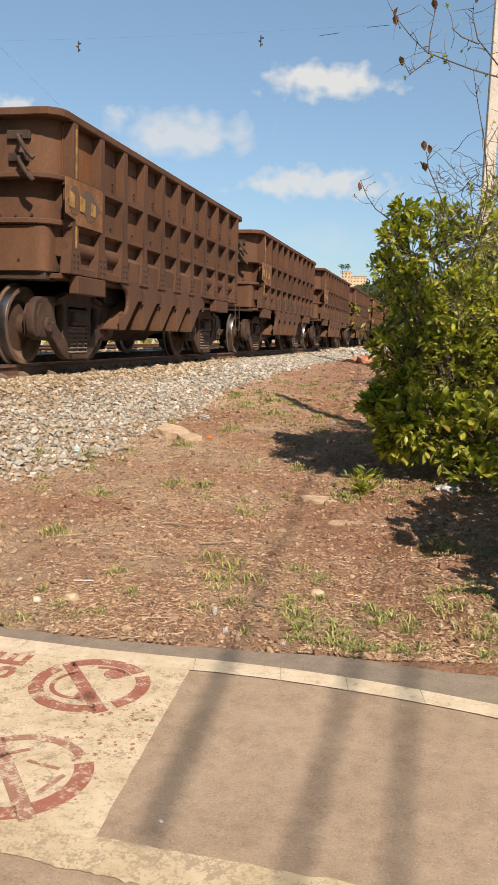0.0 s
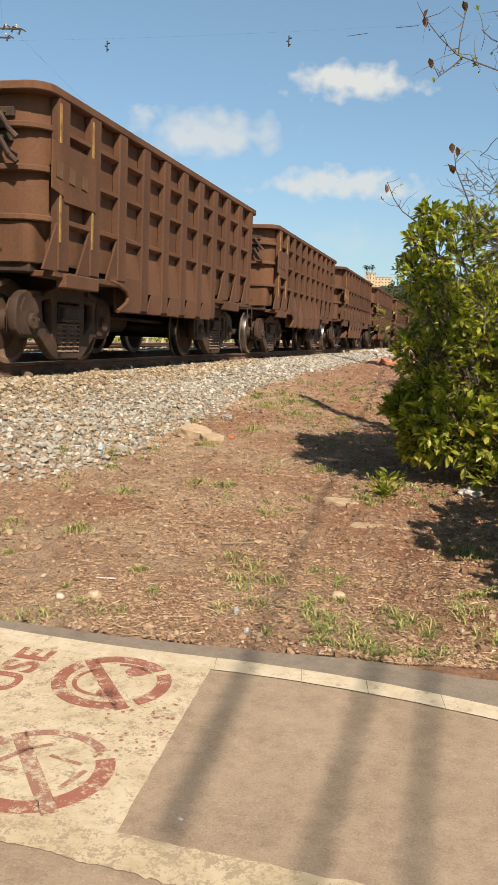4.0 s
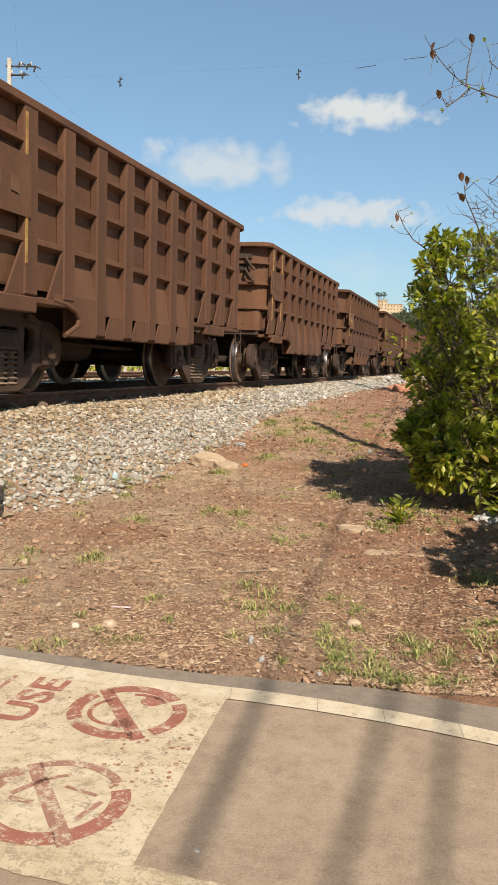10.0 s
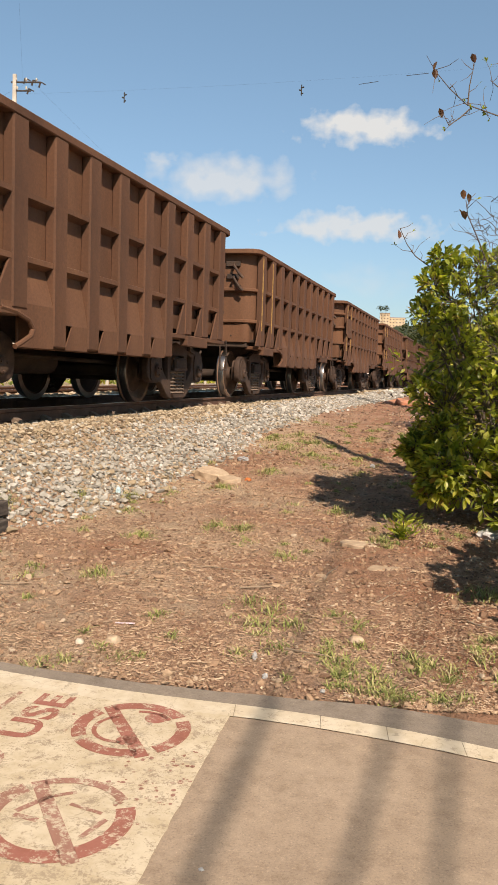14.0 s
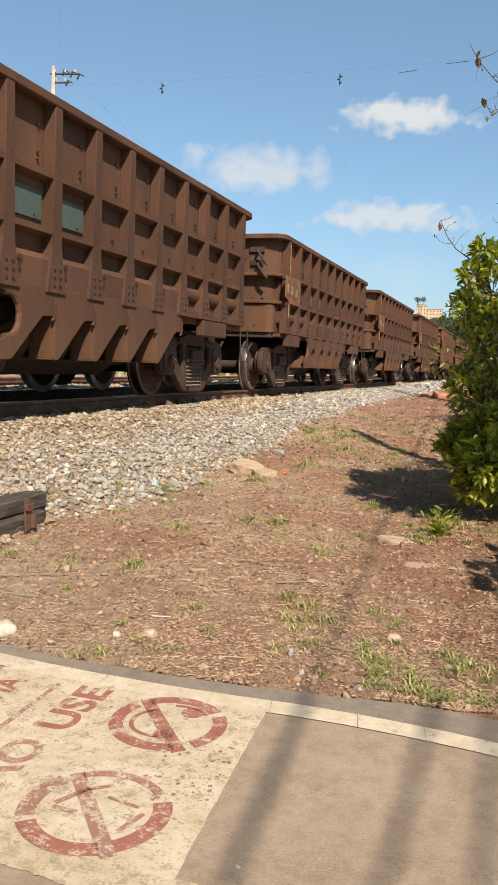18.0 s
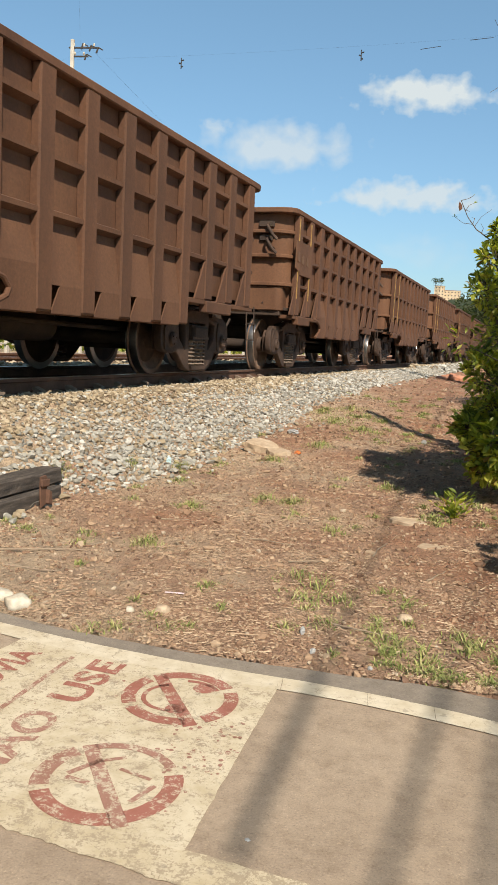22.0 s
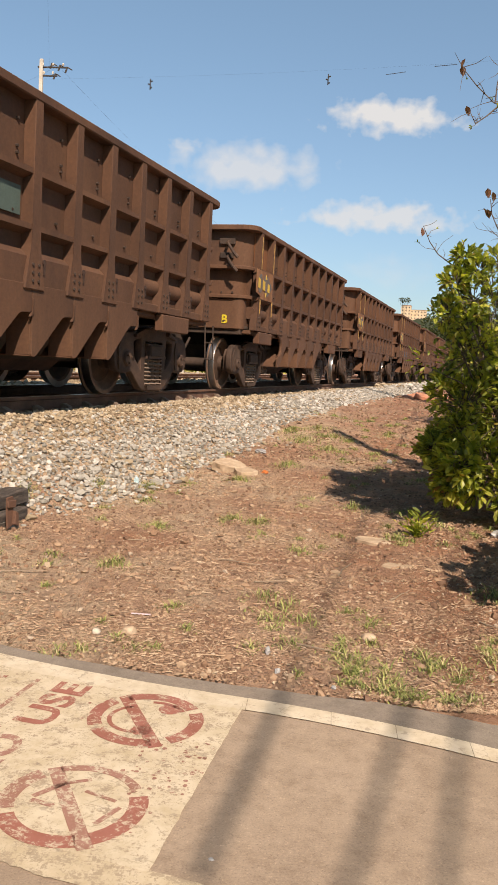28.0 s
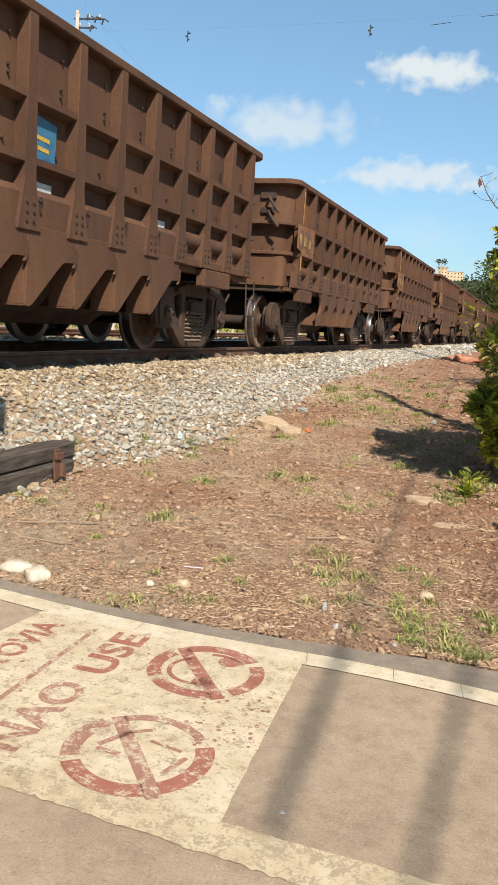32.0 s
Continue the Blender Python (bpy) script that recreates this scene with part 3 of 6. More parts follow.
SLOT = mesh_of("slot_lug", bm, SHADE_BROWN)


def both_sides(mesh, name, x, wagon):
    """A side member on the viewer's side and its twin across."""
    a = part(name, mesh, None, wagon, at=(x, 0, 0))
    part(name, mesh, None, wagon, at=pose(x, 0, 0, 0, 0, 180))
    return a


def ore_wagon(kind, letter=False):
    wagon = new("ore_wagon")
    words = {"A": "rust-brown riveted ore wagon with pocketed sides and hopper bottom",
             "B": "rust-brown welded ore wagon with shallow ledges on its sides",
             "C": "rust-brown welded ore wagon with two rows of ledges"}
    tagged(wagon, words[kind], "freight wagon", "ore wagons of the train")
    depth = {"A": 0.13, "B": 0.105, "C": 0.12}[kind]
    width = {"A": 0.13, "B": 0.25, "C": 0.27}[kind]
    ledges = LEDGES[kind]
    body_tub(wagon, HW - depth + 0.005, 1.08, RUST)
    bm = bm_new()
    plan_ring(bm, NOSE - 0.05, L + 0.05, HW + 0.008, 0.24, 0.2, 2.75, 2.84)
    part("top_rim", bm, RUST, wagon)
    z0 = 1.06 if kind == "A" else 1.0
    rib = rib_mesh(width, z0, 2.76, depth, 0.11, kind)
    long_rib = rib_mesh(width, 0.66, 2.76, depth, 0, kind) if kind != "A" else None
    for x in RIBS:
        a = both_sides(long_rib if long_rib and RIBS[3] <= x <= RIBS[7] else rib, "rib", x, wagon)
        if kind == "A":
            tagged(part("bolts", BOLTS, None, a), kind="stuff")
    # ledges between the ribs
    for z in ledges:
        bm = bm_new()
        lip = 0.05 if kind != "B" else 0.045
        for k in (-1, 1):
            y0, y1 = sorted((k * (HW - depth), k * (HW - 0.012)))
            if k < 0:
                pts = [(y1, z - lip - 0.04), (y0, z - lip), (y0, z), (y1, z + 0.03)]
            else:
                pts = [(y0, z - lip - 0.04), (y0, z + 0.03), (y1, z), (y1, z - lip)]
            prism(bm, pts, "x", RIBS[0] - 0.1, RIBS[-1] + 0.2)
        part("side_ledge", bm, RUST, wagon)
    if kind == "A":
        for k in (-1, 1):
            bm = bm_new()
            pts = [(k * (HW - 0.10), 1.42), (k * (HW - 0.035), 1.36), (k * (HW - 0.035), 1.06), (k * (HW - 0.10), 1.06)]
            prism(bm, pts if k > 0 else pts[::-1], "x", RIBS[2], RIBS[7])
            part("lower_sheet", bm, RUST, wagon)
            for a, b in ((0.5, RIBS[2]), (RIBS[7], L - 0.4)):
                bm = bm_new()
                rod(bm, (a, k * (HW - 0.16), 1.37), (b, k * (HW - 0.16), 1.37), 0.11, n=14)
                part("tub_roll", bm, RUST, wagon, smooth=True)
                bm = bm_new()
                box(bm, a, b, *sorted((k * (HW - 0.10), k * (HW - 0.03))), 1.06, 1.16)
                part("lower_sheet", bm, RUST, wagon, bevel=0.01)
    if kind != "A":
        bm = bm_new()
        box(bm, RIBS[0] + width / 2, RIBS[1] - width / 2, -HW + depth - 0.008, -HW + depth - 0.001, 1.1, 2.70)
        part("front_sheet", bm, RUST_SUNLIT, wagon, "orange-brown weathered sheet, tinted as if sunlit")
    # sill under the ribs
    for k in (-1, 1):
        for a, b in (((0.42, L - 0.2),) if kind == "A" else ((0.42, RIBS[2] + 0.1), (RIBS[7] + 0.14, L - 0.2))):
            bm = bm_new()
            box(bm, a, b, *sorted((k * (HW - 0.3), k * (HW - (0.10 if kind == "A" else 0.015)))), z0 - 0.06, z0 + 0.004)
            part("side_sill", bm, RUST, wagon, bevel=0.008)
        for xa, xb in ((0.62, 1.44), (RIBS[8] - 0.08, RIBS[9] + 0.06)):
            bm = bm_new()
            box(bm, xa, xb, *sorted((k * (HW - 0.10), k * (HW + 0.015))), 0.84, z0 - 0.01)
            part("jacking_pad", bm, RUST, wagon, bevel=0.01)
    xa, xb = RIBS[2], RIBS[7]
    if kind == "A":
        for k in (-1, 1):
            # dark colour stands for the shade behind the chute plates
            bm = bm_new()
            pts = [(k * (HW - 0.30), 1.0), (k * (HW - 0.30), 0.8), (k * 0.72, 0.40), (k * 0.72, 0.46), (k * (HW - 0.36), 0.86), (k * (HW - 0.36), 1.0)]
            prism(bm, pts if k > 0 else pts[::-1], "x", xa, xb)
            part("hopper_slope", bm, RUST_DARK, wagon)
        # added block: hides the lit ground, coloured as dark as the shade there
        bm = bm_new()
        prism(bm, [(-0.74, 0.42), (0.74, 0.42), (0.55, 0.27), (-0.55, 0.27)], "x", xa + 0.35, xb - 0.35)
        part("hopper_bottom", bm, SHADE_BROWN, wagon, bevel=0.02)
        # saw-toothed chute plates, one to a bay
        bm = bm_new()
        tooth = [(BAY - 0.005, 1.11), (BAY - 0.005, 0.855), (0.56, 0.85), (0.07, 0.445)]
        prism(bm, rounded([(0.0, 1.11), *tooth, (0.0, 0.44)], 0.03, 2), "y", -HW + 0.02, -HW + 0.045)
        under = [(BAY - 0.01, 0.87), (0.55, 0.865), (0.06, 0.46), (0.0, 0.46), (0.0, 0.445), (0.07, 0.445), (0.56, 0.85), (BAY - 0.01, 0.855)]
        prism(bm, under, "y", -HW + 0.045, -HW + 0.42)
        box(bm, 0.0, 0.02, -HW + 0.045, -HW + 0.30, 0.46, 0.98)
        chute = mesh_of("chute_plate", bm, RUST, 0.004)
        bm = bm_new()
        prism(bm, [(BAY - 0.012, 0.99), (BAY + 0.012, 0.98), (BAY + 0.012, 0.86), (BAY - 0.02, 0.815), (BAY - 0.06, 0.805), (BAY - 0.06, 0.82), (BAY - 0.025, 0.835), (BAY - 0.008, 0.87), (BAY - 0.012, 0.95)], "y", -HW + 0.004, -HW + 0.03)
        lug = mesh_of("chute_lug", bm, RUST, 0.006)
        bite = [(0.03 + 0.20 * math.cos(radians(a)), 0.83 + 0.20 * math.sin(radians(a))) for a in (-100, -70, -45, -20, 5, 30, 55, 80, 100)]
        bm = bm_new()
        prism(bm, [(-0.10, 1.11), *tooth, (-0.08, 0.44), (-0.08, 0.60), *bite, (-0.10, 1.04)], "y", -HW + 0.02, -HW + 0.045)
        prism(bm, under, "y", -HW + 0.045, -HW + 0.42)
        first = mesh_of("chute_plate", bm, RUST)
        for i in range(2, 7):
            a = both_sides(first if i == 2 else chute, "chute_plate", RIBS[i], wagon)
            part("chute_lug", lug, None, a)
        bm = bm_new()
        for p, q in zip(bite, bite[1:]):
            rod(bm, (RIBS[2] + p[0], -HW + 0.05, p[1]), (RIBS[2] + q[0], -HW + 0.05, q[1]), 0.03, n=8)
        part("hollow_rim", bm, RUST, wagon, smooth=True)
        # small bolt heads in the pockets, and dark shapes for the keyhole slots
        bm = bm_new()
        for i in range(1, 10):
            for z in (2.26, 2.32, 2.56):
                rod(bm, (RIBS[i] + 0.58, -HW + depth - 0.03, z), (RIBS[i] + 0.58, -HW + depth, z), 0.014, n=6)
            rod(bm, (RIBS[i] + 0.52, -HW + depth - 0.03, 1.75), (RIBS[i] + 0.52, -HW + depth, 1.75), 0.014, n=6)
        tagged(part("rivets", bm, RUST_DARK, wagon), kind="stuff")
        for i in range(1, 10):
            part("slot_lug", SLOT, None, wagon, at=(RIBS[i] + 0.19, 0, 0))
        # rust-orange sheets beside the front corner
        for a, b in ((RIBS[0] + 0.07, RIBS[1] - 0.07), (0.50, RIBS[0] - 0.06)):
            bm = bm_new()
            box(bm, a, b, -HW + depth - 0.012, -HW + depth - 0.004, 2.18, 2.70)
            part("front_sheet", bm, RUST_ORANGE, wagon, "rust-orange sheet")
    else:
        for k in (-1, 1):
            bm = bm_new()
            box(bm, xa + 0.3, xb + 0.1, *sorted((k * (HW - 0.21), k * (HW - 0.24))), 0.64, 1.12)
            part("skirt", bm, RUST, wagon, bevel=0.006)
        # the sheet comes forward at its foot, with a notch beside each rib
        w2, bay = width / 2, BAY - width
        zl = ledges[-1] - 0.07
        bm = bm_new()
        prism(bm, [(0.0, 0.645), (bay, 0.645), (bay, 0.90), (0.14, 0.90), (0.012, 0.68), (0.0, 0.67)], "y", -HW + 0.012, -HW + 0.026)
        prism(bm, [(-HW + 0.012, 0.90), (-HW + depth - 0.004, zl), (-HW + depth + 0.02, zl), (-HW + 0.026, 0.90)], "x", 0.0, bay)
        foot = mesh_of("foot_sheet", bm, RUST)
        for i in range(3, 7):
            both_sides(foot, "foot_sheet", RIBS[i] + w2, wagon)
        # gussets at the feet of the end ribs, and the hollow before the skirt
        bm = bm_new()
        prism(bm, [(-w2 - 0.30, 1.0), (-w2 + 0.01, 1.0), (-w2 + 0.01, 1.52)], "y", -HW + 0.015, -HW + 0.04)
        gusset = mesh_of("rib_gusset", bm, RUST, 0.004)
        for i in (0, 1, 2, 8, 9, 10):
            both_sides(gusset, "rib_gusset", RIBS[i], wagon)
        bm = bm_new()
        arch = [(RIBS[2] - 0.30, 1.0), (RIBS[2] - 0.02, 0.97), (RIBS[2] + 0.20, 0.91), (RIBS[2] + 0.28, 0.83), (RIBS[2] + 0.24, 0.76), (RIBS[2] + 0.10, 0.70), (RIBS[2] - 0.04, 0.645)]
        right = RIBS[3] - width / 2 + 0.01
        pts = [(right, 1.06), (RIBS[2] - 0.30, 1.06), *arch, (right, 0.645)]
        prism(bm, pts, "y", -HW + 0.012, -HW + 0.03)
        prism(bm, [(-HW + 0.012, 1.06), (-HW + depth - 0.004, zl), (-HW + depth + 0.02, zl), (-HW + 0.03, 1.06)], "x", RIBS[2] + width / 2, right)
        part("curved_gusset", bm, RUST, wagon)
        bm = bm_new()
        for p, q in zip(arch, arch[1:]):
            rod(bm, (p[0], -HW + 0.03, p[1]), (q[0], -HW + 0.03, q[1]), 0.026, n=8)
        part("gusset_rim", bm, RUST, wagon, smooth=True)
    # centre sill and gear under the floor, their colour deepened for shade
    bm = bm_new()
    box(bm, 0.1, L - 0.1, -0.18, 0.18, 0.78, 1.08)
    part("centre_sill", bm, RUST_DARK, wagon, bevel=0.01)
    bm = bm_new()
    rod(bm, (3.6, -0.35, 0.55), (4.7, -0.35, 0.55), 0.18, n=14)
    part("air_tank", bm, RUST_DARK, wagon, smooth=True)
    bm = bm_new()
    rod(bm, (1.7, -0.6, 0.62), (6.9, -0.6, 0.55), 0.028, n=8)
    part("brake_rod", bm, RUST_DARK, wagon)
    for front in (True, False):
        add_end(wagon, front, kind)
    # steps and grab irons at the corner
    bm = bm_new()
    for x in (L - 0.42, L - 0.08):
        rod(bm, (x, -HW + 0.03, 1.02), (x, -HW + 0.01, 0.52), 0.011, n=6)
    for z in (0.52, 0.76):
        rod(bm, (L - 0.42, -HW + 0.01, z), (L - 0.08, -HW + 0.01, z), 0.011, n=6)
    part("step", bm, RUST_DARK, wagon)
    # painted strips on the first two ribs
    for i, mat in ((0, YELLOW_WORN), (1, YELLOW_WORN if letter or kind != "A" else None)):
        if mat:
            x = RIBS[i] + (0.0 if kind == "A" else -width / 2 + 0.03)
            for z0s, z1s in ((1.36, 1.64), (2.14, 2.69)) if kind == "A" else ((1.30, 2.69),):
                bm = bm_new()
                box(bm, x - 0.016, x + 0.016, -HW - 0.008, -HW + 0.004, z0s, z1s)
                part("rib_strip", bm, mat, wagon, "worn yellow strip painted on a rib")
    if kind != "C":
        bm = bm_new()
        z0s, z1s = (1.66, 2.12) if kind == "A" else (1.76, 2.30)
        prism(bm, [(0.30, z0s + 0.06), (0.56, z0s + 0.02), (0.58, z0s - 0.04), (1.33, z0s - 0.04), (1.33, z1s), (0.30, z1s)], "y", -HW - 0.014, -HW - 0.002)
        plate = part("sign_plate", bm, PLATE if kind == "A" else RUST_SUNLIT, wagon, "faded orange plate with a worn painted mark", bevel=0.003)
        zc = (z0s + z1s) / 2
        bm = bm_new()
        if kind == "A":
            prism(bm, [(0.34, zc - 0.02), (0.46, zc - 0.16), (0.58, zc - 0.16), (0.72, zc - 0.02), (0.88, zc - 0.20), (1.02, zc - 0.18), (1.26, zc - 0.03), (0.98, zc + 0.16), (0.80, zc + 0.16), (0.68, zc + 0.02), (0.58, zc + 0.17), (0.46, zc + 0.14)], "y", -HW - 0.019, -HW - 0.0145)
            part("mark_shape", bm, MARK_BLUE if letter else MARK_FADED, plate, "faded blue-grey painted arrow")
        ink = YELLOW if letter else YELLOW_WORN
        for x, z, dz in ((0.38, zc - 0.08, 0.17), (0.66, zc - 0.10, 0.17), (0.96, zc - 0.11, 0.15)):
            bm = bm_new()
            prism(bm, [(x, z), (x + 0.13, z - 0.01), (x + 0.14, z + dz - 0.02), (x + 0.01, z + dz)], "y", -HW - 0.024, -HW - 0.020)
            part("mark_bar", bm, ink if kind == "A" else GHOST, plate)
        if letter:
            bm = bm_new()
            prism(bm, [(0.80, zc + 0.10), (0.92, zc + 0.10), (0.84, zc + 0.18)], "y", -HW - 0.024, -HW - 0.020)
            prism(bm, [(0.80, zc - 0.14), (0.84, zc - 0.23), (0.92, zc - 0.14)], "y", -HW - 0.024, -HW - 0.020)
            part("mark_bar", bm, ink, plate)
    if letter:
        cu = bpy.data.curves.new("letter", "FONT")
        cu.body, cu.size, cu.extrude, cu.align_x = "B", 0.20, 0.002, "CENTER"
        cu.offset = 0.006
        tmp = bpy.data.objects.new("letter", cu)
        scene.collection.objects.link(tmp)
        bpy.context.view_layer.update()
        me = bpy.data.meshes.new_from_object(tmp.evaluated_get(bpy.context.evaluated_depsgraph_get()))
        bpy.data.objects.remove(tmp)
        me.materials.clear()
        me.materials.append(LEMON)
        part("letter", me, None, wagon, "yellow painted letter B", at=pose(NOSE + 0.044, -1.02, 1.17, 90, 0, -90))
    if kind != "A":
        for ob in wagon.children_recursive:
            for i, m in enumerate(ob.data.materials if ob.data else ()):
                if m == RUST:
                    ob.data.materials[i] = RUST_WELDED
    for x in (1.45, L - 1.45):
        add_bogie(wagon, x)
    return wagon


# which wagon follows which
ORDER = {4: "B", 5: "B", 10: "B", 11: "B", 14: "C", 15: "C", 16: "B", 17: "B", 22: "B", 23: "B", 24: "C", 25: "C"}
WAGONS = {}
masters = {}
for k in range(-2, 40):
    kind = ORDER.get(k, "A")
    key = (kind, kind == "A" and 27 <= k <= 31)
    if key in masters:
        WAGONS[k] = copy_thing(masters[key], Matrix())
    else:
        WAGONS[k] = masters[key] = ore_wagon(*key)

# faded data plates in some wagons' pockets
TEAL = plain("faded_teal_paint", (0.065, 0.10, 0.085), 0.7)
BLUE = plain("faded_blue_paint", (0.05, 0.09, 0.17), 0.6)
bm = bm_new()
box(bm, 0.10, 0.64, -HW + 0.105, -HW + 0.122, 1.72, 1.98)
TEAL_PLATE = mesh_of("data_plate", bm, TEAL)
bm = bm_new()
box(bm, 0.12, 0.60, -HW + 0.03, -HW + 0.07, 1.14, 1.36)
BLUE_PLATE = mesh_of("data_plate", bm, BLUE)
for k in (3, 6, 7, 12, 13, 18, 19, 28):
    for i in (2, 3):
        part("data_plate", TEAL_PLATE, None, WAGONS[k], "faded teal data plate", at=(RIBS[i], 0, 0))
bm = bm_new()
for i in range(5):
    box(bm, 0.17 + 0.07 * i, 0.17 + 0.07 * i + 0.05, -HW + 0.024, -HW + 0.028, 1.30, 1.32)
    if i < 3:
        box(bm, 0.20 + 0.08 * i, 0.20 + 0.08 * i + 0.06, -HW + 0.024, -HW + 0.028, 1.23, 1.25)
BARS = mesh_of("writing_bars", bm, WORN_MARK)
for i in (2, 3):
    ob = part("data_plate", BLUE_PLATE, None, WAGONS[31], "faded blue data plate", at=(RIBS[i], 0, 0))
    tagged(part("writing_bars", BARS, None, ob), kind="stuff")

# a bright blue plate with yellow bars, and pale plates, in the last wagons' pockets
PLATE_BLUE = two_scale("weathered_blue_paint", (0.02, 0.09, 0.20), (0.04, 0.16, 0.28), (0.03, 0.20, 0.24), 3, 30, 0.6, 0.0, 0.0)
PALE_PLATE = two_scale("pale_grey_plate", (0.40, 0.43, 0.42), (0.50, 0.53, 0.51), (0.58, 0.60, 0.57), 4, 30, 0.6, 0.0, 0.0)
bm = bm_new()
prism(bm, [(0.10, 1.68), (0.50, 1.68), (0.52, 2.0), (0.10, 2.04)], "y", -HW + 0.105, -HW + 0.122)
ob = part("data_plate", bm, PLATE_BLUE, WAGONS[32], "weathered blue data plate with yellow bars", at=(RIBS[3], 0, 0))
bm = bm_new()
for a, b, z in ((0.22, 0.31, 1.84), (0.32, 0.41, 1.835), (0.24, 0.30, 1.755), (0.31, 0.40, 1.75)):
    prism(bm, [(a, z), (b, z - 0.006), (b, z + 0.028), (a, z + 0.034)], "y", -HW + 0.101, -HW + 0.105)
tagged(part("writing_bars", bm, YELLOW, ob), kind="stuff")
for k, i, a, b in ((32, 3, 0.10, 0.46), (32, 6, 0.12, 0.48), (31, 1, 0.12, 0.50)):
    bm = bm_new()
    box(bm, a, b, -HW + 0.105, -HW + 0.122, 1.40, 1.49)
    part("pale_plate", bm, PALE_PLATE, WAGONS[k], "pale grey plate", at=(RIBS[i], 0, 0))

build_track(TRACK, RAIL_Z, True)
build_track(TRACK + 4.4, RAIL_Z - 0.02, False)


# ---- pavement ----
def asphalt_material(name, c0, c1, c2):
    m, t, b = nodes(name, 0.9)
    n1 = noise_node(t, 1.1, 6, 0.65)
    n2 = noise_node(t, 140, 4, 0.7)
    n3 = noise_node(t, 14, 7, 0.7)
    r1 = ramp(t, n1.outputs["Fac"], [(0.3, c0), (0.5, c1), (0.72, c2)])
    r2 = ramp(t, n2.outputs["Fac"], [(0.30, (0.62, 0.61, 0.60)), (0.46, (0.98, 0.98, 0.98)), (0.60, (1.06, 1.06, 1.06)), (0.70, (1.55, 1.53, 1.48))])
    r3 = ramp(t, n3.outputs["Fac"], [(0.30, (0.74, 0.71, 0.68)), (0.52, (1.0, 1.0, 1.0)), (0.72, (1.16, 1.15, 1.12))])
    col = mix(t, 0.8, r1.outputs[0], r2.outputs[0], "MULTIPLY")
    col = mix(t, 0.8, col, r3.outputs[0], "MULTIPLY")
    t.links.new(col, b.inputs["Base Color"])
    bump(t, b, n2.outputs["Fac"], 0.25, 0.01)
    return m


def paint_material(name, c, under, wear, rough=0.7, stained=1.0):
    """Old road paint: chips of the surface under it show through."""
    m, t, b = nodes(name, rough)
    n1 = noise_node(t, 19, 6, 0.75)
    n2 = noise_node(t, 95, 8, 0.8)
    n3 = noise_node(t, 9, 5, 0.7)
    add = t.nodes.new("ShaderNodeMath")
    add.operation = "ADD"
    t.links.new(n1.outputs["Fac"], add.inputs[0])
    t.links.new(n2.outputs["Fac"], add.inputs[1])
    k = ramp(t, add.outputs[0], [(0.0, (1, 1, 1)), (1.0, (0, 0, 0))])
    e = k.color_ramp.elements
    e[0].position, e[1].position = 0.80 + wear, 0.92 + wear
    dirty = ramp(t, n3.outputs["Fac"], [(0.3, tuple(v * f for v, f in zip(c, (0.78, 0.74, 0.66)))), (0.6, c)])
    col = mix(t, k.outputs[0], dirty.outputs[0], under)
    # hair cracks, and small dark stains
    c = t.nodes.new("ShaderNodeTexCoord")
    n4 = noise_node(t, 3.5, 5, 0.65)
    warp = mix(t, 0.25, c.outputs["Object"], n4.outputs["Color"])
    vor = t.nodes.new("ShaderNodeTexVoronoi")
    vor.feature = "DISTANCE_TO_EDGE"
    vor.inputs["Scale"].default_value = 5.5
    t.links.new(warp, vor.inputs["Vector"])
    crack = ramp(t, vor.outputs["Distance"], [(0.0, (0.55, 0.55, 0.55)), (0.016, (0, 0, 0))])
    patch = ramp(t, n4.outputs["Fac"], [(0.46, (0, 0, 0)), (0.58, (1, 1, 1))])
    col = mix(t, mix(t, 1.0, crack.outputs[0], patch.outputs[0], "MULTIPLY"), col, (0.20, 0.15, 0.10))
    n5 = noise_node(t, 26, 3, 0.5)
    spots = ramp(t, n5.outputs["Fac"], [(0.64, (0, 0, 0)), (0.70, (0.5 * stained,) * 3)])
    col = mix(t, spots.outputs[0], col, (0.27, 0.22, 0.165))
    t.links.new(col, b.inputs["Base Color"])
    bump(t, b, n2.outputs["Fac"], 0.2, 0.008)
    return m


ASPHALT = asphalt_material("dusty_asphalt", (0.271, 0.207, 0.148), (0.337, 0.262, 0.190), (0.380, 0.301, 0.223))
KERB = asphalt_material("grey_kerb_mortar", (0.190, 0.163, 0.133), (0.233, 0.197, 0.158), (0.285, 0.246, 0.197))
CREAM = paint_material("cream_road_paint", (0.60, 0.525, 0.385), (0.34, 0.27, 0.19), 0.06)
CREAM_WORN = paint_material("worn_cream_paint", (0.56, 0.48, 0.34), (0.36, 0.29, 0.20), 0.14)
LINE_PAINT = paint_material("white_line_paint", (0.63, 0.56, 0.43), (0.44, 0.36, 0.26), 0.0)
RED = paint_material("red_stencil_paint", (0.34, 0.135, 0.10), (0.53, 0.45, 0.33), 0.045, stained=0.0)
RED_WORN = paint_material("worn_red_stencil", (0.34, 0.18, 0.135), (0.53, 0.45, 0.33), 0.085, stained=0.0)


def pz(x, y, up=0.0):
    return SLOPE * y + up


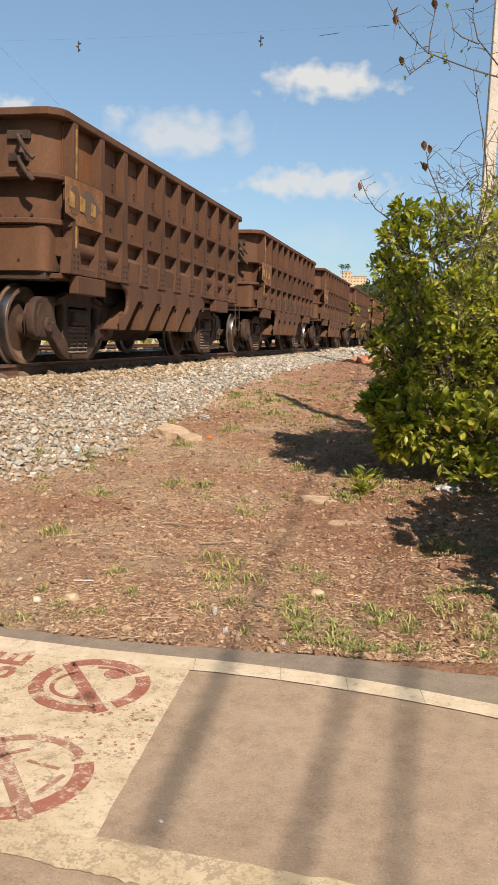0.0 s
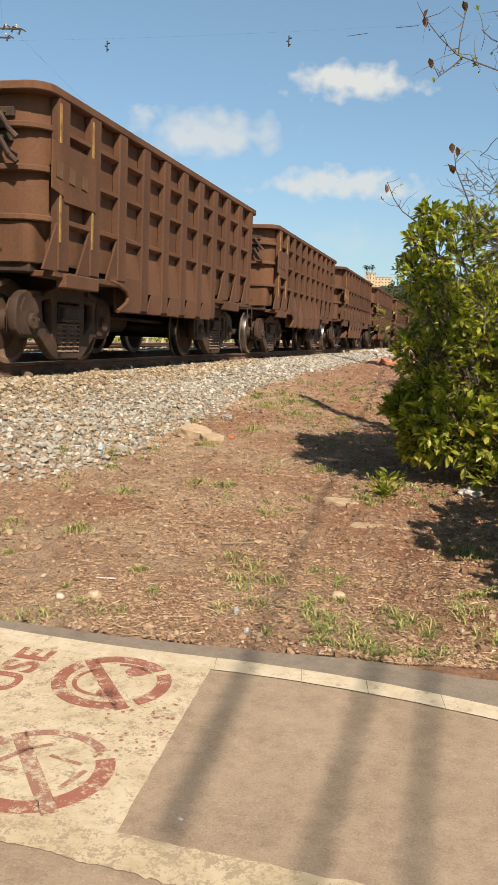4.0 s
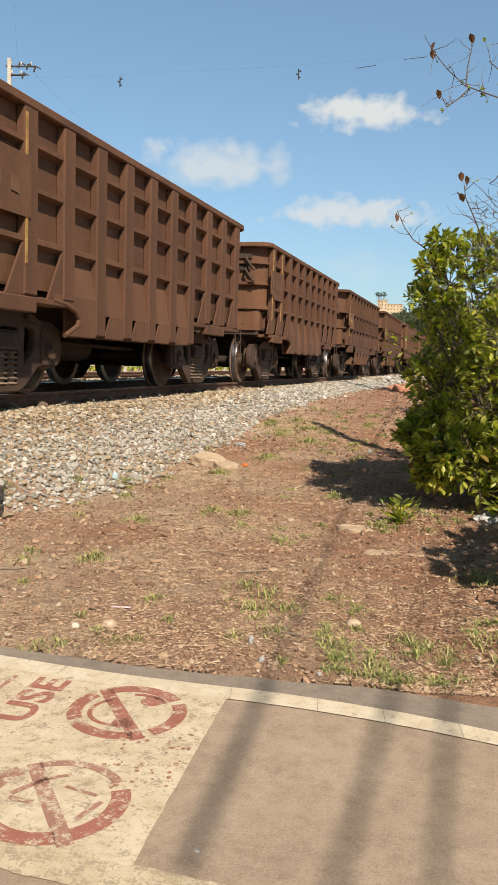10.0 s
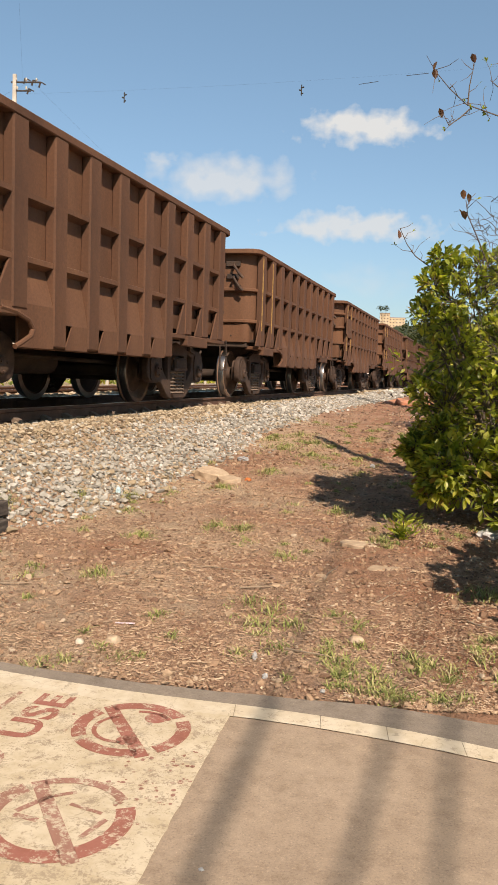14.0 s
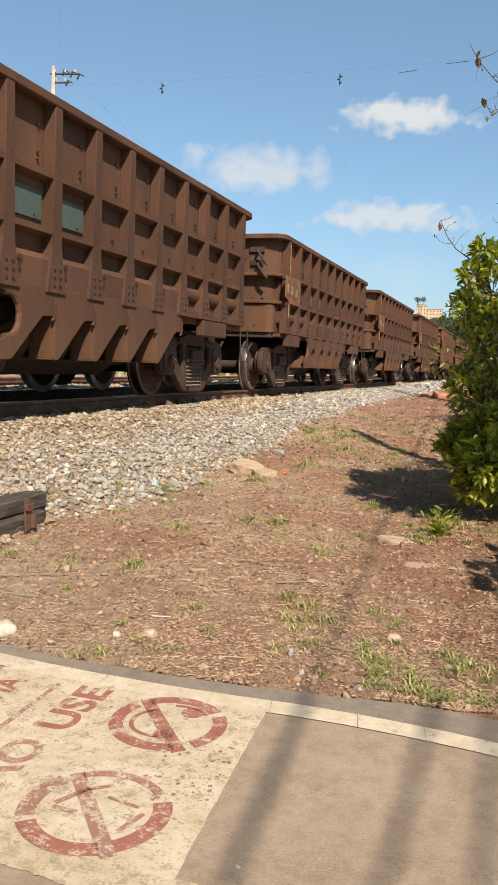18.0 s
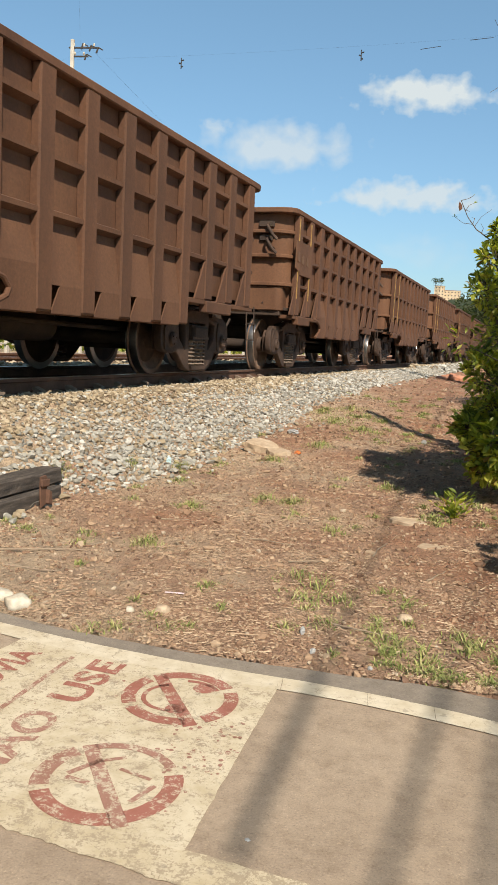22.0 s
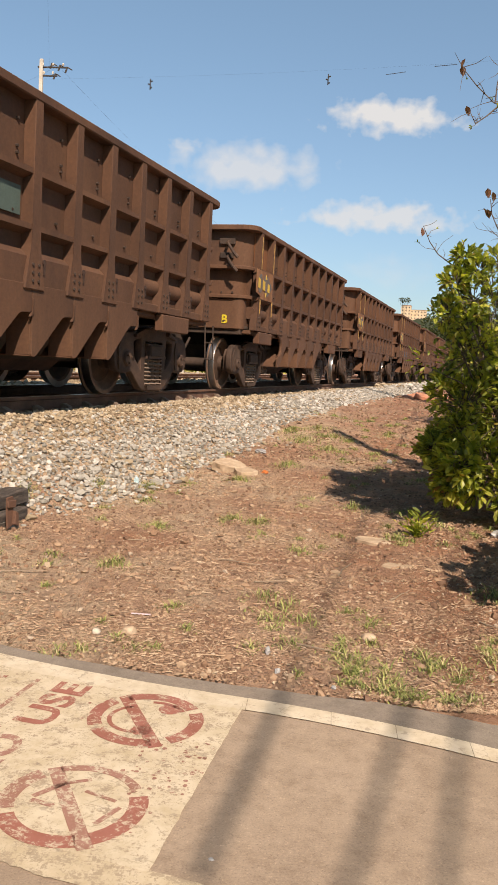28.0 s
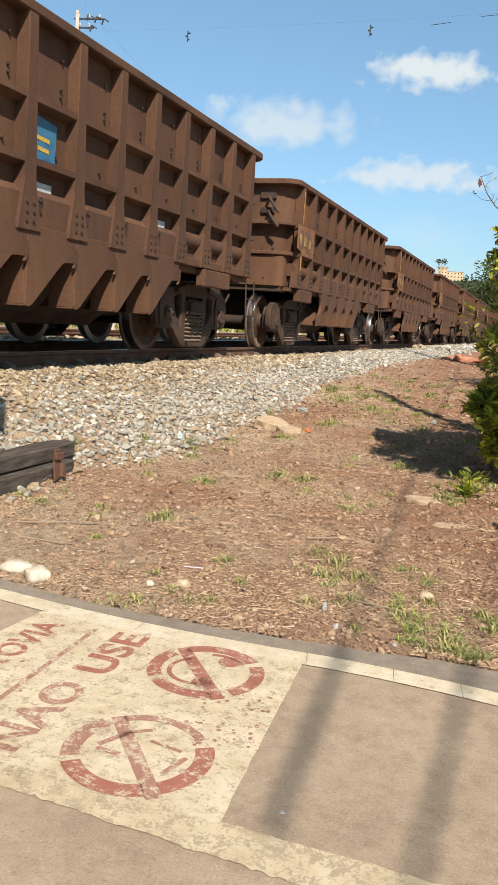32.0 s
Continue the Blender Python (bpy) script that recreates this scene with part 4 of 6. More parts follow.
def strip(name, xs, y0, y1, up, mat, parent=None, n=6, label=""):
    """A band on the pavement between two edges y0(x), y1(x)."""
    me = bpy.data.meshes.new(name)
    vs, fs = [], []
    for x in xs:
        for j in range(n + 1):
            y = y0(x) + (y1(x) - y0(x)) * j / n
            vs.append((x, y, pz(x, y, up)))
    for i in range(len(xs) - 1):
        for j in range(n):
            a = i * (n + 1) + j
            fs.append((a, a + n + 1, a + n + 2, a + 1))
    me.from_pydata(vs, [], fs)
    me.materials.append(mat)
    return part(name, me, None, parent, label)


def line_outer(x):
    d = x + 0.08
    if d < 0:
        return 3.14 - 0.11 * d + 0.075 * d * d
    return 3.14 - 0.12 * d - 0.13 * d * d if x < 0.9 else 2.8975 - 0.375 * (x - 0.9)


def near_upper(x):
    return 1.935 - 0.205 * x


def near_lower(x):
    return 1.785 - 0.25 * x


def panel_right(y):
    return -0.075 - 0.13 * (3.1 - y)


def panel_left(y):
    return -1.233 - 0.30 * (3.262 - y)


FINE = [-2.6 + 0.015 * i for i in range(300)]
XS = [-4.5 + 0.15 * i for i in range(61)]
pave = sheet("pavement", [-30, -12] + [-4.5 + 0.25 * i for i in range(37)] + [12, 30], [-14, -6, 0] + [0.4 + 0.2 * i for i in range(12)],
             lambda x, y: pz(x, y, 0.0), ASPHALT)
tagged(pave, "dusty brown-grey asphalt pavement with painted markings", "pavement", kind="structure")
strip("pavement_field", XS, lambda x: 2.6, lambda x: line_outer(x) - 0.02, 0.0, ASPHALT, pave, 4)
strip("kerb_strip", XS, lambda x: line_outer(x) - 0.03, pave_edge, 0.002, KERB, pave, 6)
# far edge line in short lengths with cracks between
cuts = [-4.4, -3.1, -2.3, -1.52, -0.07, 0.27, 0.52, 0.79, 1.25, 1.9, 2.6, 3.4, 4.4]
for a, b in zip(cuts, cuts[1:]):
    m = max(2, round((b - a) / 0.08))
    xs = [a + 0.001 + (b - a - 0.002) * i / m for i in range(m + 1)]
    strip("edge_line", xs, lambda x: line_outer(x) - 0.112 + 0.004 * noise.noise((x * 30, 0, 0)), lambda x: line_outer(x) + 0.004 * noise.noise((x * 30, 5, 0)), 0.0050, LINE_PAINT, pave, 3)
strip("edge_line", [x for x in FINE], lambda x: near_lower(x) + 0.008 * noise.noise((x * 9, 3, 0)) + 0.012 * noise.noise((x * 40, 3, 0)), lambda x: near_upper(x) + 0.012 * noise.noise((x * 14, 9, 0)), 0.0040, CREAM_WORN, pave, 4)


def painted_panel():
    me = bpy.data.meshes.new("painted_panel")
    nu, nv = 24, 24
    vs, fs = [], []
    for j in range(nv + 1):
        for i in range(nu + 1):
            v = j / nv
            x = -1.4 + v * 0.15
            for _ in range(4):
                y = near_upper(x) - 0.01 + (line_outer(x) - 0.108 - near_upper(x) + 0.01) * v
                x = panel_left(y) + (panel_right(y) - panel_left(y)) * i / nu
            y = near_upper(x) - 0.01 + (line_outer(x) - 0.108 - near_upper(x) + 0.01) * v
            e = 0.006 * noise.noise((x * 20, y * 20, 4)) if i in (0, nu) else 0
            vs.append((x + e, y, pz(x, y, 0.0045)))
    for j in range(nv):
        for i in range(nu):
            a = j * (nu + 1) + i
            fs.append((a, a + 1, a + nu + 2, a + nu + 1))
    me.from_pydata(vs, [], fs)
    me.materials.append(CREAM)
    return part("painted_panel", me, None, pave, "worn cream painted warning panel")


panel = painted_panel()


def decal(name, polys, mat, up=0.0060, label=""):
    """Flat painted shapes: polygons in ground coordinates."""
    bm = bm_new()
    for p in polys:
        bm.faces.new([bm.verts.new((x, y, pz(x, y, up))) for x, y in p])
    bmesh.ops.recalc_face_normals(bm, faces=bm.faces[:])
    for f in bm.faces:
        if f.normal.z < 0:
            f.normal_flip()
    return part(name, bm, mat, panel, label)


AXIS = radians(80.2)
ALONG, ACROSS = Vector((math.cos(AXIS), math.sin(AXIS))), Vector((-math.sin(AXIS), math.cos(AXIS)))


def ring_arc(cx, cy, r0, r1, a0, a1, n=14):
    out = []
    for i in range(n):
        p, q = a0 + (a1 - a0) * i / n, a0 + (a1 - a0) * (i + 1) / n
        out.append([(cx + r * math.cos(radians(a)), cy + r * math.sin(radians(a))) for r, a in ((r0, p), (r1, p), (r1, q), (r0, q))])
    return out


def bar_poly(p, q, w):
    p, q = Vector(p), Vector(q)
    n = (q - p).normalized()
    n = Vector((-n.y, n.x)) * w / 2
    return [tuple(p + n), tuple(p - n), tuple(q - n), tuple(q + n)]


# first sign: a barred telephone
C1 = (-0.435, 2.868)
decal("sign_ring", ring_arc(*C1, 0.168, 0.222, 140, 208), RED)
decal("sign_ring", ring_arc(*C1, 0.168, 0.222, 216, 288), RED)
decal("sign_ring", ring_arc(*C1, 0.168, 0.222, 307, 384), RED)
decal("sign_ring", ring_arc(*C1, 0.168, 0.222, 34, 124), RED)
decal("sign_bar", [bar_poly((C1[0] - 0.125, C1[1] + 0.175), (C1[0] + 0.085, C1[1] - 0.215), 0.052)], RED)
decal("telephone", ring_arc(C1[0] - 0.03, C1[1] - 0.01, 0.098, 0.116, 110, 280), RED)
decal("telephone", ring_arc(C1[0] + 0.02, C1[1] + 0.02, 0.115, 0.135, 30, 100, 8) + ring_arc(C1[0] + 0.075, C1[1] + 0.095, 0.0, 0.045, 0, 360, 12), RED)
decal("telephone", ring_arc(C1[0] + 0.005, C1[1] - 0.10, 0.0, 0.04, 0, 360, 10), RED)
# second sign: a barred shape, worn
C2 = (-0.525, 2.258)
decal("sign_ring", ring_arc(*C2, 0.175, 0.235, 135, 200), RED_WORN)
decal("sign_ring", ring_arc(*C2, 0.175, 0.235, 208, 290), RED)
decal("sign_ring", ring_arc(*C2, 0.175, 0.235, 302, 380), RED)
decal("sign_ring", ring_arc(*C2, 0.19, 0.225, 32, 118), RED_WORN)
decal("sign_bar", [bar_poly((C2[0] - 0.12, C2[1] + 0.19), (C2[0] + 0.11, C2[1] - 0.225), 0.05)], RED_WORN)
decal("figure", [bar_poly((C2[0] - 0.13, C2[1] + 0.01), (C2[0] - 0.06, C2[1] + 0.1), 0.022), bar_poly((C2[0] - 0.06, C2[1] + 0.1), (C2[0] + 0.02, C2[1] + 0.14), 0.018),
                 bar_poly((C2[0] - 0.13, C2[1] - 0.01), (C2[0] - 0.05, C2[1] - 0.03), 0.022), bar_poly((C2[0] + 0.02, C2[1] + 0.07), (C2[0] + 0.13, C2[1] + 0.03), 0.016),
                 bar_poly((C2[0] + 0.10, C2[1] - 0.10), (C2[0] + 0.15, C2[1] + 0.0), 0.02)], RED_WORN)
decal("underline", [bar_poly((-1.105, 2.247), (-0.951, 3.126), 0.022)], RED_WORN)


# chips of red paint spilt beside the signs
chips = []
for i in range(70):
    cx, cy = random.uniform(-0.42, -0.15), random.uniform(2.34, 2.74)
    if random.random() < 0.25:
        cx, cy = random.uniform(-1.15, -0.2), random.uniform(2.1, 3.0)
    r = random.uniform(0.004, 0.012)
    chips.append([(cx + r * random.uniform(0.6, 1.2) * math.cos(a), cy + r * random.uniform(0.6, 1.2) * math.sin(a)) for a in (0, 1.05, 2.1, 3.14, 4.2, 5.2)])
tagged(decal("paint_chips", chips, RED_WORN, 0.0062), kind="stuff")


def text_mesh(body, length, height, mat, bold=0.0, depth=0.0):
    cu = bpy.data.curves.new("lettering", "FONT")
    cu.body, cu.size, cu.offset, cu.extrude = body, 1.0, bold, depth
    cu.resolution_u = 4
    tmp = bpy.data.objects.new("lettering", cu)
    scene.collection.objects.link(tmp)
    bpy.context.view_layer.update()
    me = bpy.data.meshes.new_from_object(tmp.evaluated_get(bpy.context.evaluated_depsgraph_get()))
    bpy.data.objects.remove(tmp)
    xs, ys = [v.co.x for v in me.vertices], [v.co.y for v in me.vertices]
    x0, x1, y0 = min(xs), max(xs), 0.0
    y1 = max(ys)
    for v in me.vertices:
        v.co.x = (v.co.x - x0) / (x1 - x0) * length
        v.co.y = (v.co.y - y0) / (y1 - y0) * height
    me.materials.clear()
    me.materials.append(mat)
    return me


def ground_text(body, at, length, height, mat):
    me = text_mesh(body, length, height, mat, 0.028)
    m = Matrix(((ALONG.x, ACROSS.x, 0, at[0]), (ALONG.y, ACROSS.y, 0, at[1]), (0, 0, 1, 0), (0, 0, 0, 1)))
    me.transform(m)
    for v in me.vertices:
        v.co.z = pz(v.co.x, v.co.y, 0.0060)
    return part("lettering", me, None, panel, "red stencilled lettering")


ground_text("FERR", (-1.225, 2.39), 0.375, 0.12, RED_WORN)
ground_text("OVIA", (-1.152, 2.775), 0.365, 0.12, RED)
ground_text("NAO", (-0.885, 2.16), 0.475, 0.14, RED_WORN)
ground_text("USE", (-0.782, 2.725), 0.385, 0.14, RED)


# ---- ballast ----
def stone_material(name, stops, vary):
    m, t, b = nodes(name, 0.88)
    g = t.nodes.new("ShaderNodeNewGeometry")
    r = ramp(t, g.outputs["Random Per Island"], stops)
    n = noise_node(t, 55, 5, 0.7)
    r2 = ramp(t, n.outputs["Fac"], [(0.3, (0.7, 0.7, 0.7)), (0.7, (1.2, 1.2, 1.2))])
    t.links.new(mix(t, vary, r.outputs[0], r2.outputs[0], "MULTIPLY"), b.inputs["Base Color"])
    bump(t, b, n.outputs["Fac"], 0.3, 0.01)
    return m


STONE_GREY = stone_material("grey_ballast", [(0.0, (0.17, 0.155, 0.128)), (0.3, (0.27, 0.256, 0.216)), (0.7, (0.385, 0.367, 0.318)), (1.0, (0.55, 0.53, 0.475))], 0.7)
STONE_TAN = stone_material("ore_stained_ballast", [(0.0, (0.15, 0.11, 0.068)), (0.35, (0.265, 0.203, 0.128)), (0.7, (0.37, 0.293, 0.19)), (1.0, (0.48, 0.40, 0.29))], 0.7)

ICO_V, ICO_F = [], []
bm = bm_new()
bmesh.ops.create_icosphere(bm, subdivisions=1, radius=1.0)
ICO_V = np.array([v.co[:] for v in bm.verts])
ICO_F = np.array([[v.index for v in f.verts] for f in bm.faces])
bm.free()
rng = np.random.default_rng(5)


def stone_shape(n):
    """n rough stones round the origin, as (n, verts, 3)."""
    k = len(ICO_V)
    j = ICO_V[None] * (1 + rng.normal(0, 0.24, (n, k, 1)))
    j = j * rng.uniform(0.45, 1.0, (n, 1, 3)) * np.array((1.2, 1.0, 0.75))
    a, b = rng.uniform(0, 6.28, n), rng.uniform(-0.6, 0.6, n)
    ca, sa, cb, sb = np.cos(a), np.sin(a), np.cos(b), np.sin(b)
    z = np.zeros(n)
    r1 = np.stack([np.stack([ca, -sa, z], 1), np.stack([sa, ca, z], 1), np.stack([z, z, z + 1], 1)], 1)
    r2 = np.stack([np.stack([z + 1, z, z], 1), np.stack([z, cb, -sb], 1), np.stack([z, sb, cb], 1)], 1)
    return np.einsum("nij,njk,nvk->nvi", r1, r2, j)


def stones_mesh(name, places, sizes, mat):
    s = stone_shape(len(places)) * np.array(sizes)[:, None, None] + np.array(places)[:, None, :]
    k = len(ICO_V)
    f = (ICO_F[None] + (np.arange(len(places)) * k)[:, None, None]).reshape(-1, 3)
    me = bpy.data.meshes.new(name)
    me.from_pydata(s.reshape(-1, 3).tolist(), [], f.tolist())
    me.materials.append(mat)
    return me


def ballast_places(s0, s1, l0, l1, step):
    out = []
    ns, nl = int((s1 - s0) / step), int((l1 - l0) / step)
    for i in range(ns):
        for j in range(nl):
            s, l = s0 + (i + rng.uniform(-0.3, 1.3)) * step, l0 + (j + rng.uniform(-0.3, 1.3)) * step
            p = track_point(s, l, 0)
            f = foot_at(p.y)
            if p.y < pave_edge(p.x) + 0.25:
                continue
            edge = l - f
            if edge < -0.02 and rng.random() > 0.06 * math.exp(edge * 6):
                continue
            out.append((p.x, p.y, ground_z(p.x, p.y) + rng.uniform(-0.2, 0.45) * step, l))
    return out


ballast = new("ballast")
tagged(ballast, "bank of crushed grey stone, stained brown beside the rails", "ballast", kind="structure")
heaps = {"g": [[], []], "t": [[], []]}
for s0, s1, l0, l1, step in ((1.5, 12, 2.4, 4.7, 0.036), (12, 32, 2.6, 4.7, 0.052), (32, 90, 2.4, 4.7, 0.16), (2, 30, 6.6, 9.2, 0.10)):
    for x, y, z, l in ballast_places(s0, s1, l0, l1, step):
        near_rail = step01(3.55, 4.1, l + 0.25 * noise.noise((x * 1.3, y * 1.3, 9)) - 0.35 * step01(13, 20, y))
        k = "t" if rng.random() < 0.10 + 0.85 * near_rail else "g"
        heaps[k][0].append((x, y, z))
        heaps[k][1].append(step * rng.uniform(0.45, 1.0))
for key, mat in (("g", STONE_GREY), ("t", STONE_TAN)):
    ob = part("stones", stones_mesh("stones", *heaps[key], mat), None, ballast)
    tagged(ob, kind="stuff")
# single stones that can be told apart at the foot of the bank
shapes = [stones_mesh("stone", [(0, 0, 0)], [1.0], m) for m in (STONE_GREY, STONE_GREY, STONE_GREY, STONE_TAN) for _ in range(3)]
for i in range(280):
    s = random.uniform(3.5, 11)
    l = foot_at(s) + random.uniform(-0.18, 0.5)
    p = track_point(s, l, 0)
    if p.y < pave_edge(p.x) + 0.3:
        continue
    r = random.uniform(0.025, 0.05)
    ob = part("stone", random.choice(shapes), None, ballast, at=pose(p.x, p.y, ground_z(p.x, p.y) + r * 0.5, 0, 0, random.uniform(0, 360)) @ Matrix.Scale(r, 4))

# ---- litter of straw, twigs and pebbles on the dirt ----
STRAW = stone_material("dry_straw", [(0.0, (0.15, 0.085, 0.052)), (0.3, (0.32, 0.205, 0.13)), (0.75, (0.44, 0.31, 0.20)), (1.0, (0.55, 0.42, 0.29))], 0.4)
PEBBLE = stone_material("pebbles", [(0.0, (0.15, 0.085, 0.055)), (0.35, (0.25, 0.15, 0.09)), (0.7, (0.36, 0.24, 0.15)), (0.94, (0.40, 0.29, 0.19)), (1.0, (0.48, 0.39, 0.29))], 0.6)
GRASS = stone_material("grass_blades", [(0.0, (0.13, 0.16, 0.045)), (0.4, (0.235, 0.27, 0.075)), (0.75, (0.345, 0.345, 0.115)), (1.0, (0.48, 0.41, 0.22))], 0.2)


def dirt_spot(y0, y1):
    """A random place on the dirt, denser near the viewer."""
    while True:
        y = y0 + (y1 - y0) * random.random() ** 1.7
        x = random.uniform(-0.42 * y - 0.4, 0.34 * y + 0.4)
        if y > pave_edge(x) + 0.01 and lateral(x, y) < foot_at(y) + 0.1:
            return x, y


def straw():
    vs, fs = [], []
    for i in range(82000):
        x, y = dirt_spot(3.2, 13)
        if noise.noise((x * 1.1, y * 1.1, 6)) + 0.5 * noise.noise((x * 4.1, y * 4.1, 2)) < random.uniform(-0.30, 0.28):
            continue
        ln = random.uniform(0.003, 0.010) * (2.2 if random.random() < 0.06 else 1)
        if random.random() < 0.008:
            ln = random.uniform(0.02, 0.06)
        w = random.uniform(0.0007, 0.0019) * (1 + 0.05 * y)
        a = random.uniform(0, 3.14) if random.random() < 0.8 else random.gauss(0.2, 0.6)
        tilt = random.uniform(-0.25, 0.25)
        dx, dy = math.cos(a) * ln, math.sin(a) * ln
        nx, ny = -math.sin(a) * w, math.cos(a) * w
        z = ground_z(x, y) + 0.004
        b = len(vs)
        h = abs(tilt) * ln
        for sx in (-1, 1):
            zz = z + h * (1 + sx * (1 if tilt > 0 else -1))
            vs += [(x + sx * dx - nx, y + sx * dy - ny, zz), (x + sx * dx + nx, y + sx * dy + ny, zz), (x + sx * dx, y + sx * dy, zz + w * 1.6)]
        fs += [(b, b + 3, b + 5, b + 2), (b + 1, b + 2, b + 5, b + 4), (b, b + 1, b + 4, b + 3)]
    me = bpy.data.meshes.new("straw")
    me.from_pydata(vs, [], fs)
    me.materials.append(STRAW)
    return tagged(new("straw", me), "scattered dry straw and leaf litter on dirt", "straw", kind="stuff")


def leaf_litter():
    """Curled dead leaves and bark flakes."""
    vs, fs = [], []
    for i in range(11000):
        x, y = dirt_spot(3.2, 15)
        if noise.noise((x * 0.8, y * 0.8, 16)) + 0.3 * step01(-0.2, 1.2, x) < random.uniform(-0.6, 0.5):
            continue
        s = random.uniform(0.003, 0.009) * (1 + 0.07 * y) * (2 if random.random() < 0.04 else 1)
        a = random.uniform(0, 6.28)
        ca, sa = math.cos(a) * s, math.sin(a) * s
        z = ground_z(x, y) + 0.003
        up = s * random.uniform(0.2, 0.7)
        k = random.uniform(0.35, 0.7)
        b = len(vs)
        vs += [(x - ca, y - sa, z + up * random.random()), (x - sa * k, y + ca * k, z + up), (x + ca, y + sa, z + up * random.random()), (x + sa * k, y - ca * k, z + up * 0.6), (x, y, z)]
        fs += [(b, b + 1, b + 4), (b + 1, b + 2, b + 4), (b + 2, b + 3, b + 4), (b + 3, b, b + 4)]
    me = bpy.data.meshes.new("leaf_litter")
    me.from_pydata(vs, [], fs)
    me.materials.append(LITTER)
    return tagged(new("leaf_litter", me), "curled dead leaves strewn over the dirt", "leaf litter", kind="stuff")


LITTER = stone_material("dead_leaves", [(0.0, (0.11, 0.062, 0.04)), (0.35, (0.24, 0.145, 0.09)), (0.7, (0.40, 0.275, 0.175)), (1.0, (0.60, 0.48, 0.34))], 0.4)
straw()
leaf_litter()
pl, ps = [], []
for i in range(9000):
    x, y = dirt_spot(3.2, 16)
    r = random.uniform(0.004, 0.013) * (1 + 0.05 * y) * (2.0 if random.random() < 0.05 else 1)
    pl.append((x, y, ground_z(x, y) + r * 0.3))
    ps.append(r)
for i in range(9000):
    y = random.uniform(4.5, 15)
    x = random.uniform(-0.42 * y - 0.4, 0.30 * y + 0.4)
    if y < pave_edge(x) + 0.05 or lateral(x, y) > foot_at(y) + 0.1:
        continue
    r = random.uniform(0.006, 0.02) * (1.8 if random.random() < 0.08 else 1)
    pl.append((x, y, ground_z(x, y) + r * 0.2))
    ps.append(r)
for i in range(3200):
    y = random.uniform(10, 26)
    x = random.uniform(-1.5, 0.28 * y)
    if lateral(x, y) > foot_at(y):
        continue
    r = random.uniform(0.012, 0.035)
    pl.append((x, y, ground_z(x, y) + r * 0.25))
    ps.append(r)
tagged(new("pebbles", stones_mesh("pebbles", pl, ps, PEBBLE)), "small reddish pebbles scattered over the dirt", "pebbles", kind="stuff")


def grass():
    vs, fs = [], []
    tufts = [(-0.54, 6.43, 0.12), (-0.34, 6.46, 0.10), (-1.12, 4.91, 0.11), (-0.59, 4.18, 0.07), (-1.52, 7.61, 0.13), (-1.85, 7.08, 0.09), (-0.07, 4.11, 0.12), (-0.12, 4.44, 0.12), (0.02, 4.30, 0.13), (0.12, 4.13, 0.11),
             (0.08, 3.75, 0.09), (0.39, 3.58, 0.12), (0.47, 4.13, 0.08), (0.36, 4.30, 0.08), (0.70, 3.70, 0.10), (0.52, 3.50, 0.10), (-1.07, 5.96, 0.10), (-2.2, 6.23, 0.10), (0.75, 6.18, 0.10), (0.04, 5.6, 0.08),
             (-0.2, 11.9, 0.30), (0.25, 12.3, 0.22), (-0.45, 12.5, 0.22), (0.0, 12.9, 0.25), (0.2, 11, 0.25), (-0.3, 9.6, 0.15), (-0.75, 8.6, 0.13), (1.25, 4.79, 0.18), (1.11, 3.45, 0.14), (1.04, 3.74, 0.12), (1.3, 3.6, 0.13), (1.5, 4.2, 0.18), (0.45, 7.4, 0.12)]
    named = len(tufts)
    # thin seedlings all over, thicker towards the bush and farther off
    for i in range(700):
        x, y = dirt_spot(3.25, 15)
        if noise.noise((x * 0.9, y * 0.7, 3)) + 0.25 * step01(-0.3, 0.8, x) + 0.3 * step01(7, 12, y) > random.uniform(0.0, 0.55):
            tufts.append((x, y, random.uniform(0.02, 0.06) * (1 + 0.09 * y)))
    for j, (x0, y0, r) in enumerate(tufts):
        tall = 1.0 if j >= named or y0 > 11 else 1.2 if y0 < 4.6 else 1.6
        n = int((26 + 560 * r) * (1.6 if tall > 1.2 else 1.1)) * (1.0 if y0 < 11.5 else 1.3)
        for i in range(int(n)):
            a, d = random.uniform(0, 6.28), r * random.uniform(0.05, 1.5)
            x, y = x0 + d * math.cos(a), y0 + d * math.sin(a)
            if y < pave_edge(x) - 0.02:
                continue
            z = ground_z(x, y) - 0.004
            h = (random.uniform(0.015, 0.045) if y0 < 11.5 else random.uniform(0.02, 0.055)) * max(0.35, 1.3 - d / (r * 1.3)) * (0.8 + 0.7 * min(1, r * 3)) * tall
            lean, la = random.uniform(0.5, 2.0) * h, random.uniform(0, 6.28)
            w = random.uniform(0.0012, 0.0028) * (1 + 0.07 * y0)
            wx, wy = w * math.cos(la + 1.57), w * math.sin(la + 1.57)
            b = len(vs)
            mx, my = x + lean * 0.35 * math.cos(la), y + lean * 0.35 * math.sin(la)
            vs += [(x - wx, y - wy, z), (x + wx, y + wy, z), (mx + wx, my + wy, z + h * 0.65), (mx - wx, my - wy, z + h * 0.65), (x + lean * math.cos(la), y + lean * math.sin(la), z + h)]
            fs += [(b, b + 1, b + 2, b + 3), (b + 3, b + 2, b + 4)]
    me = bpy.data.meshes.new("grass")
    me.from_pydata(vs, [], fs)
    me.materials.append(GRASS)
    return tagged(new("grass", me), "sparse tufts of green and yellowing grass", "grass", kind="stuff")


grass()


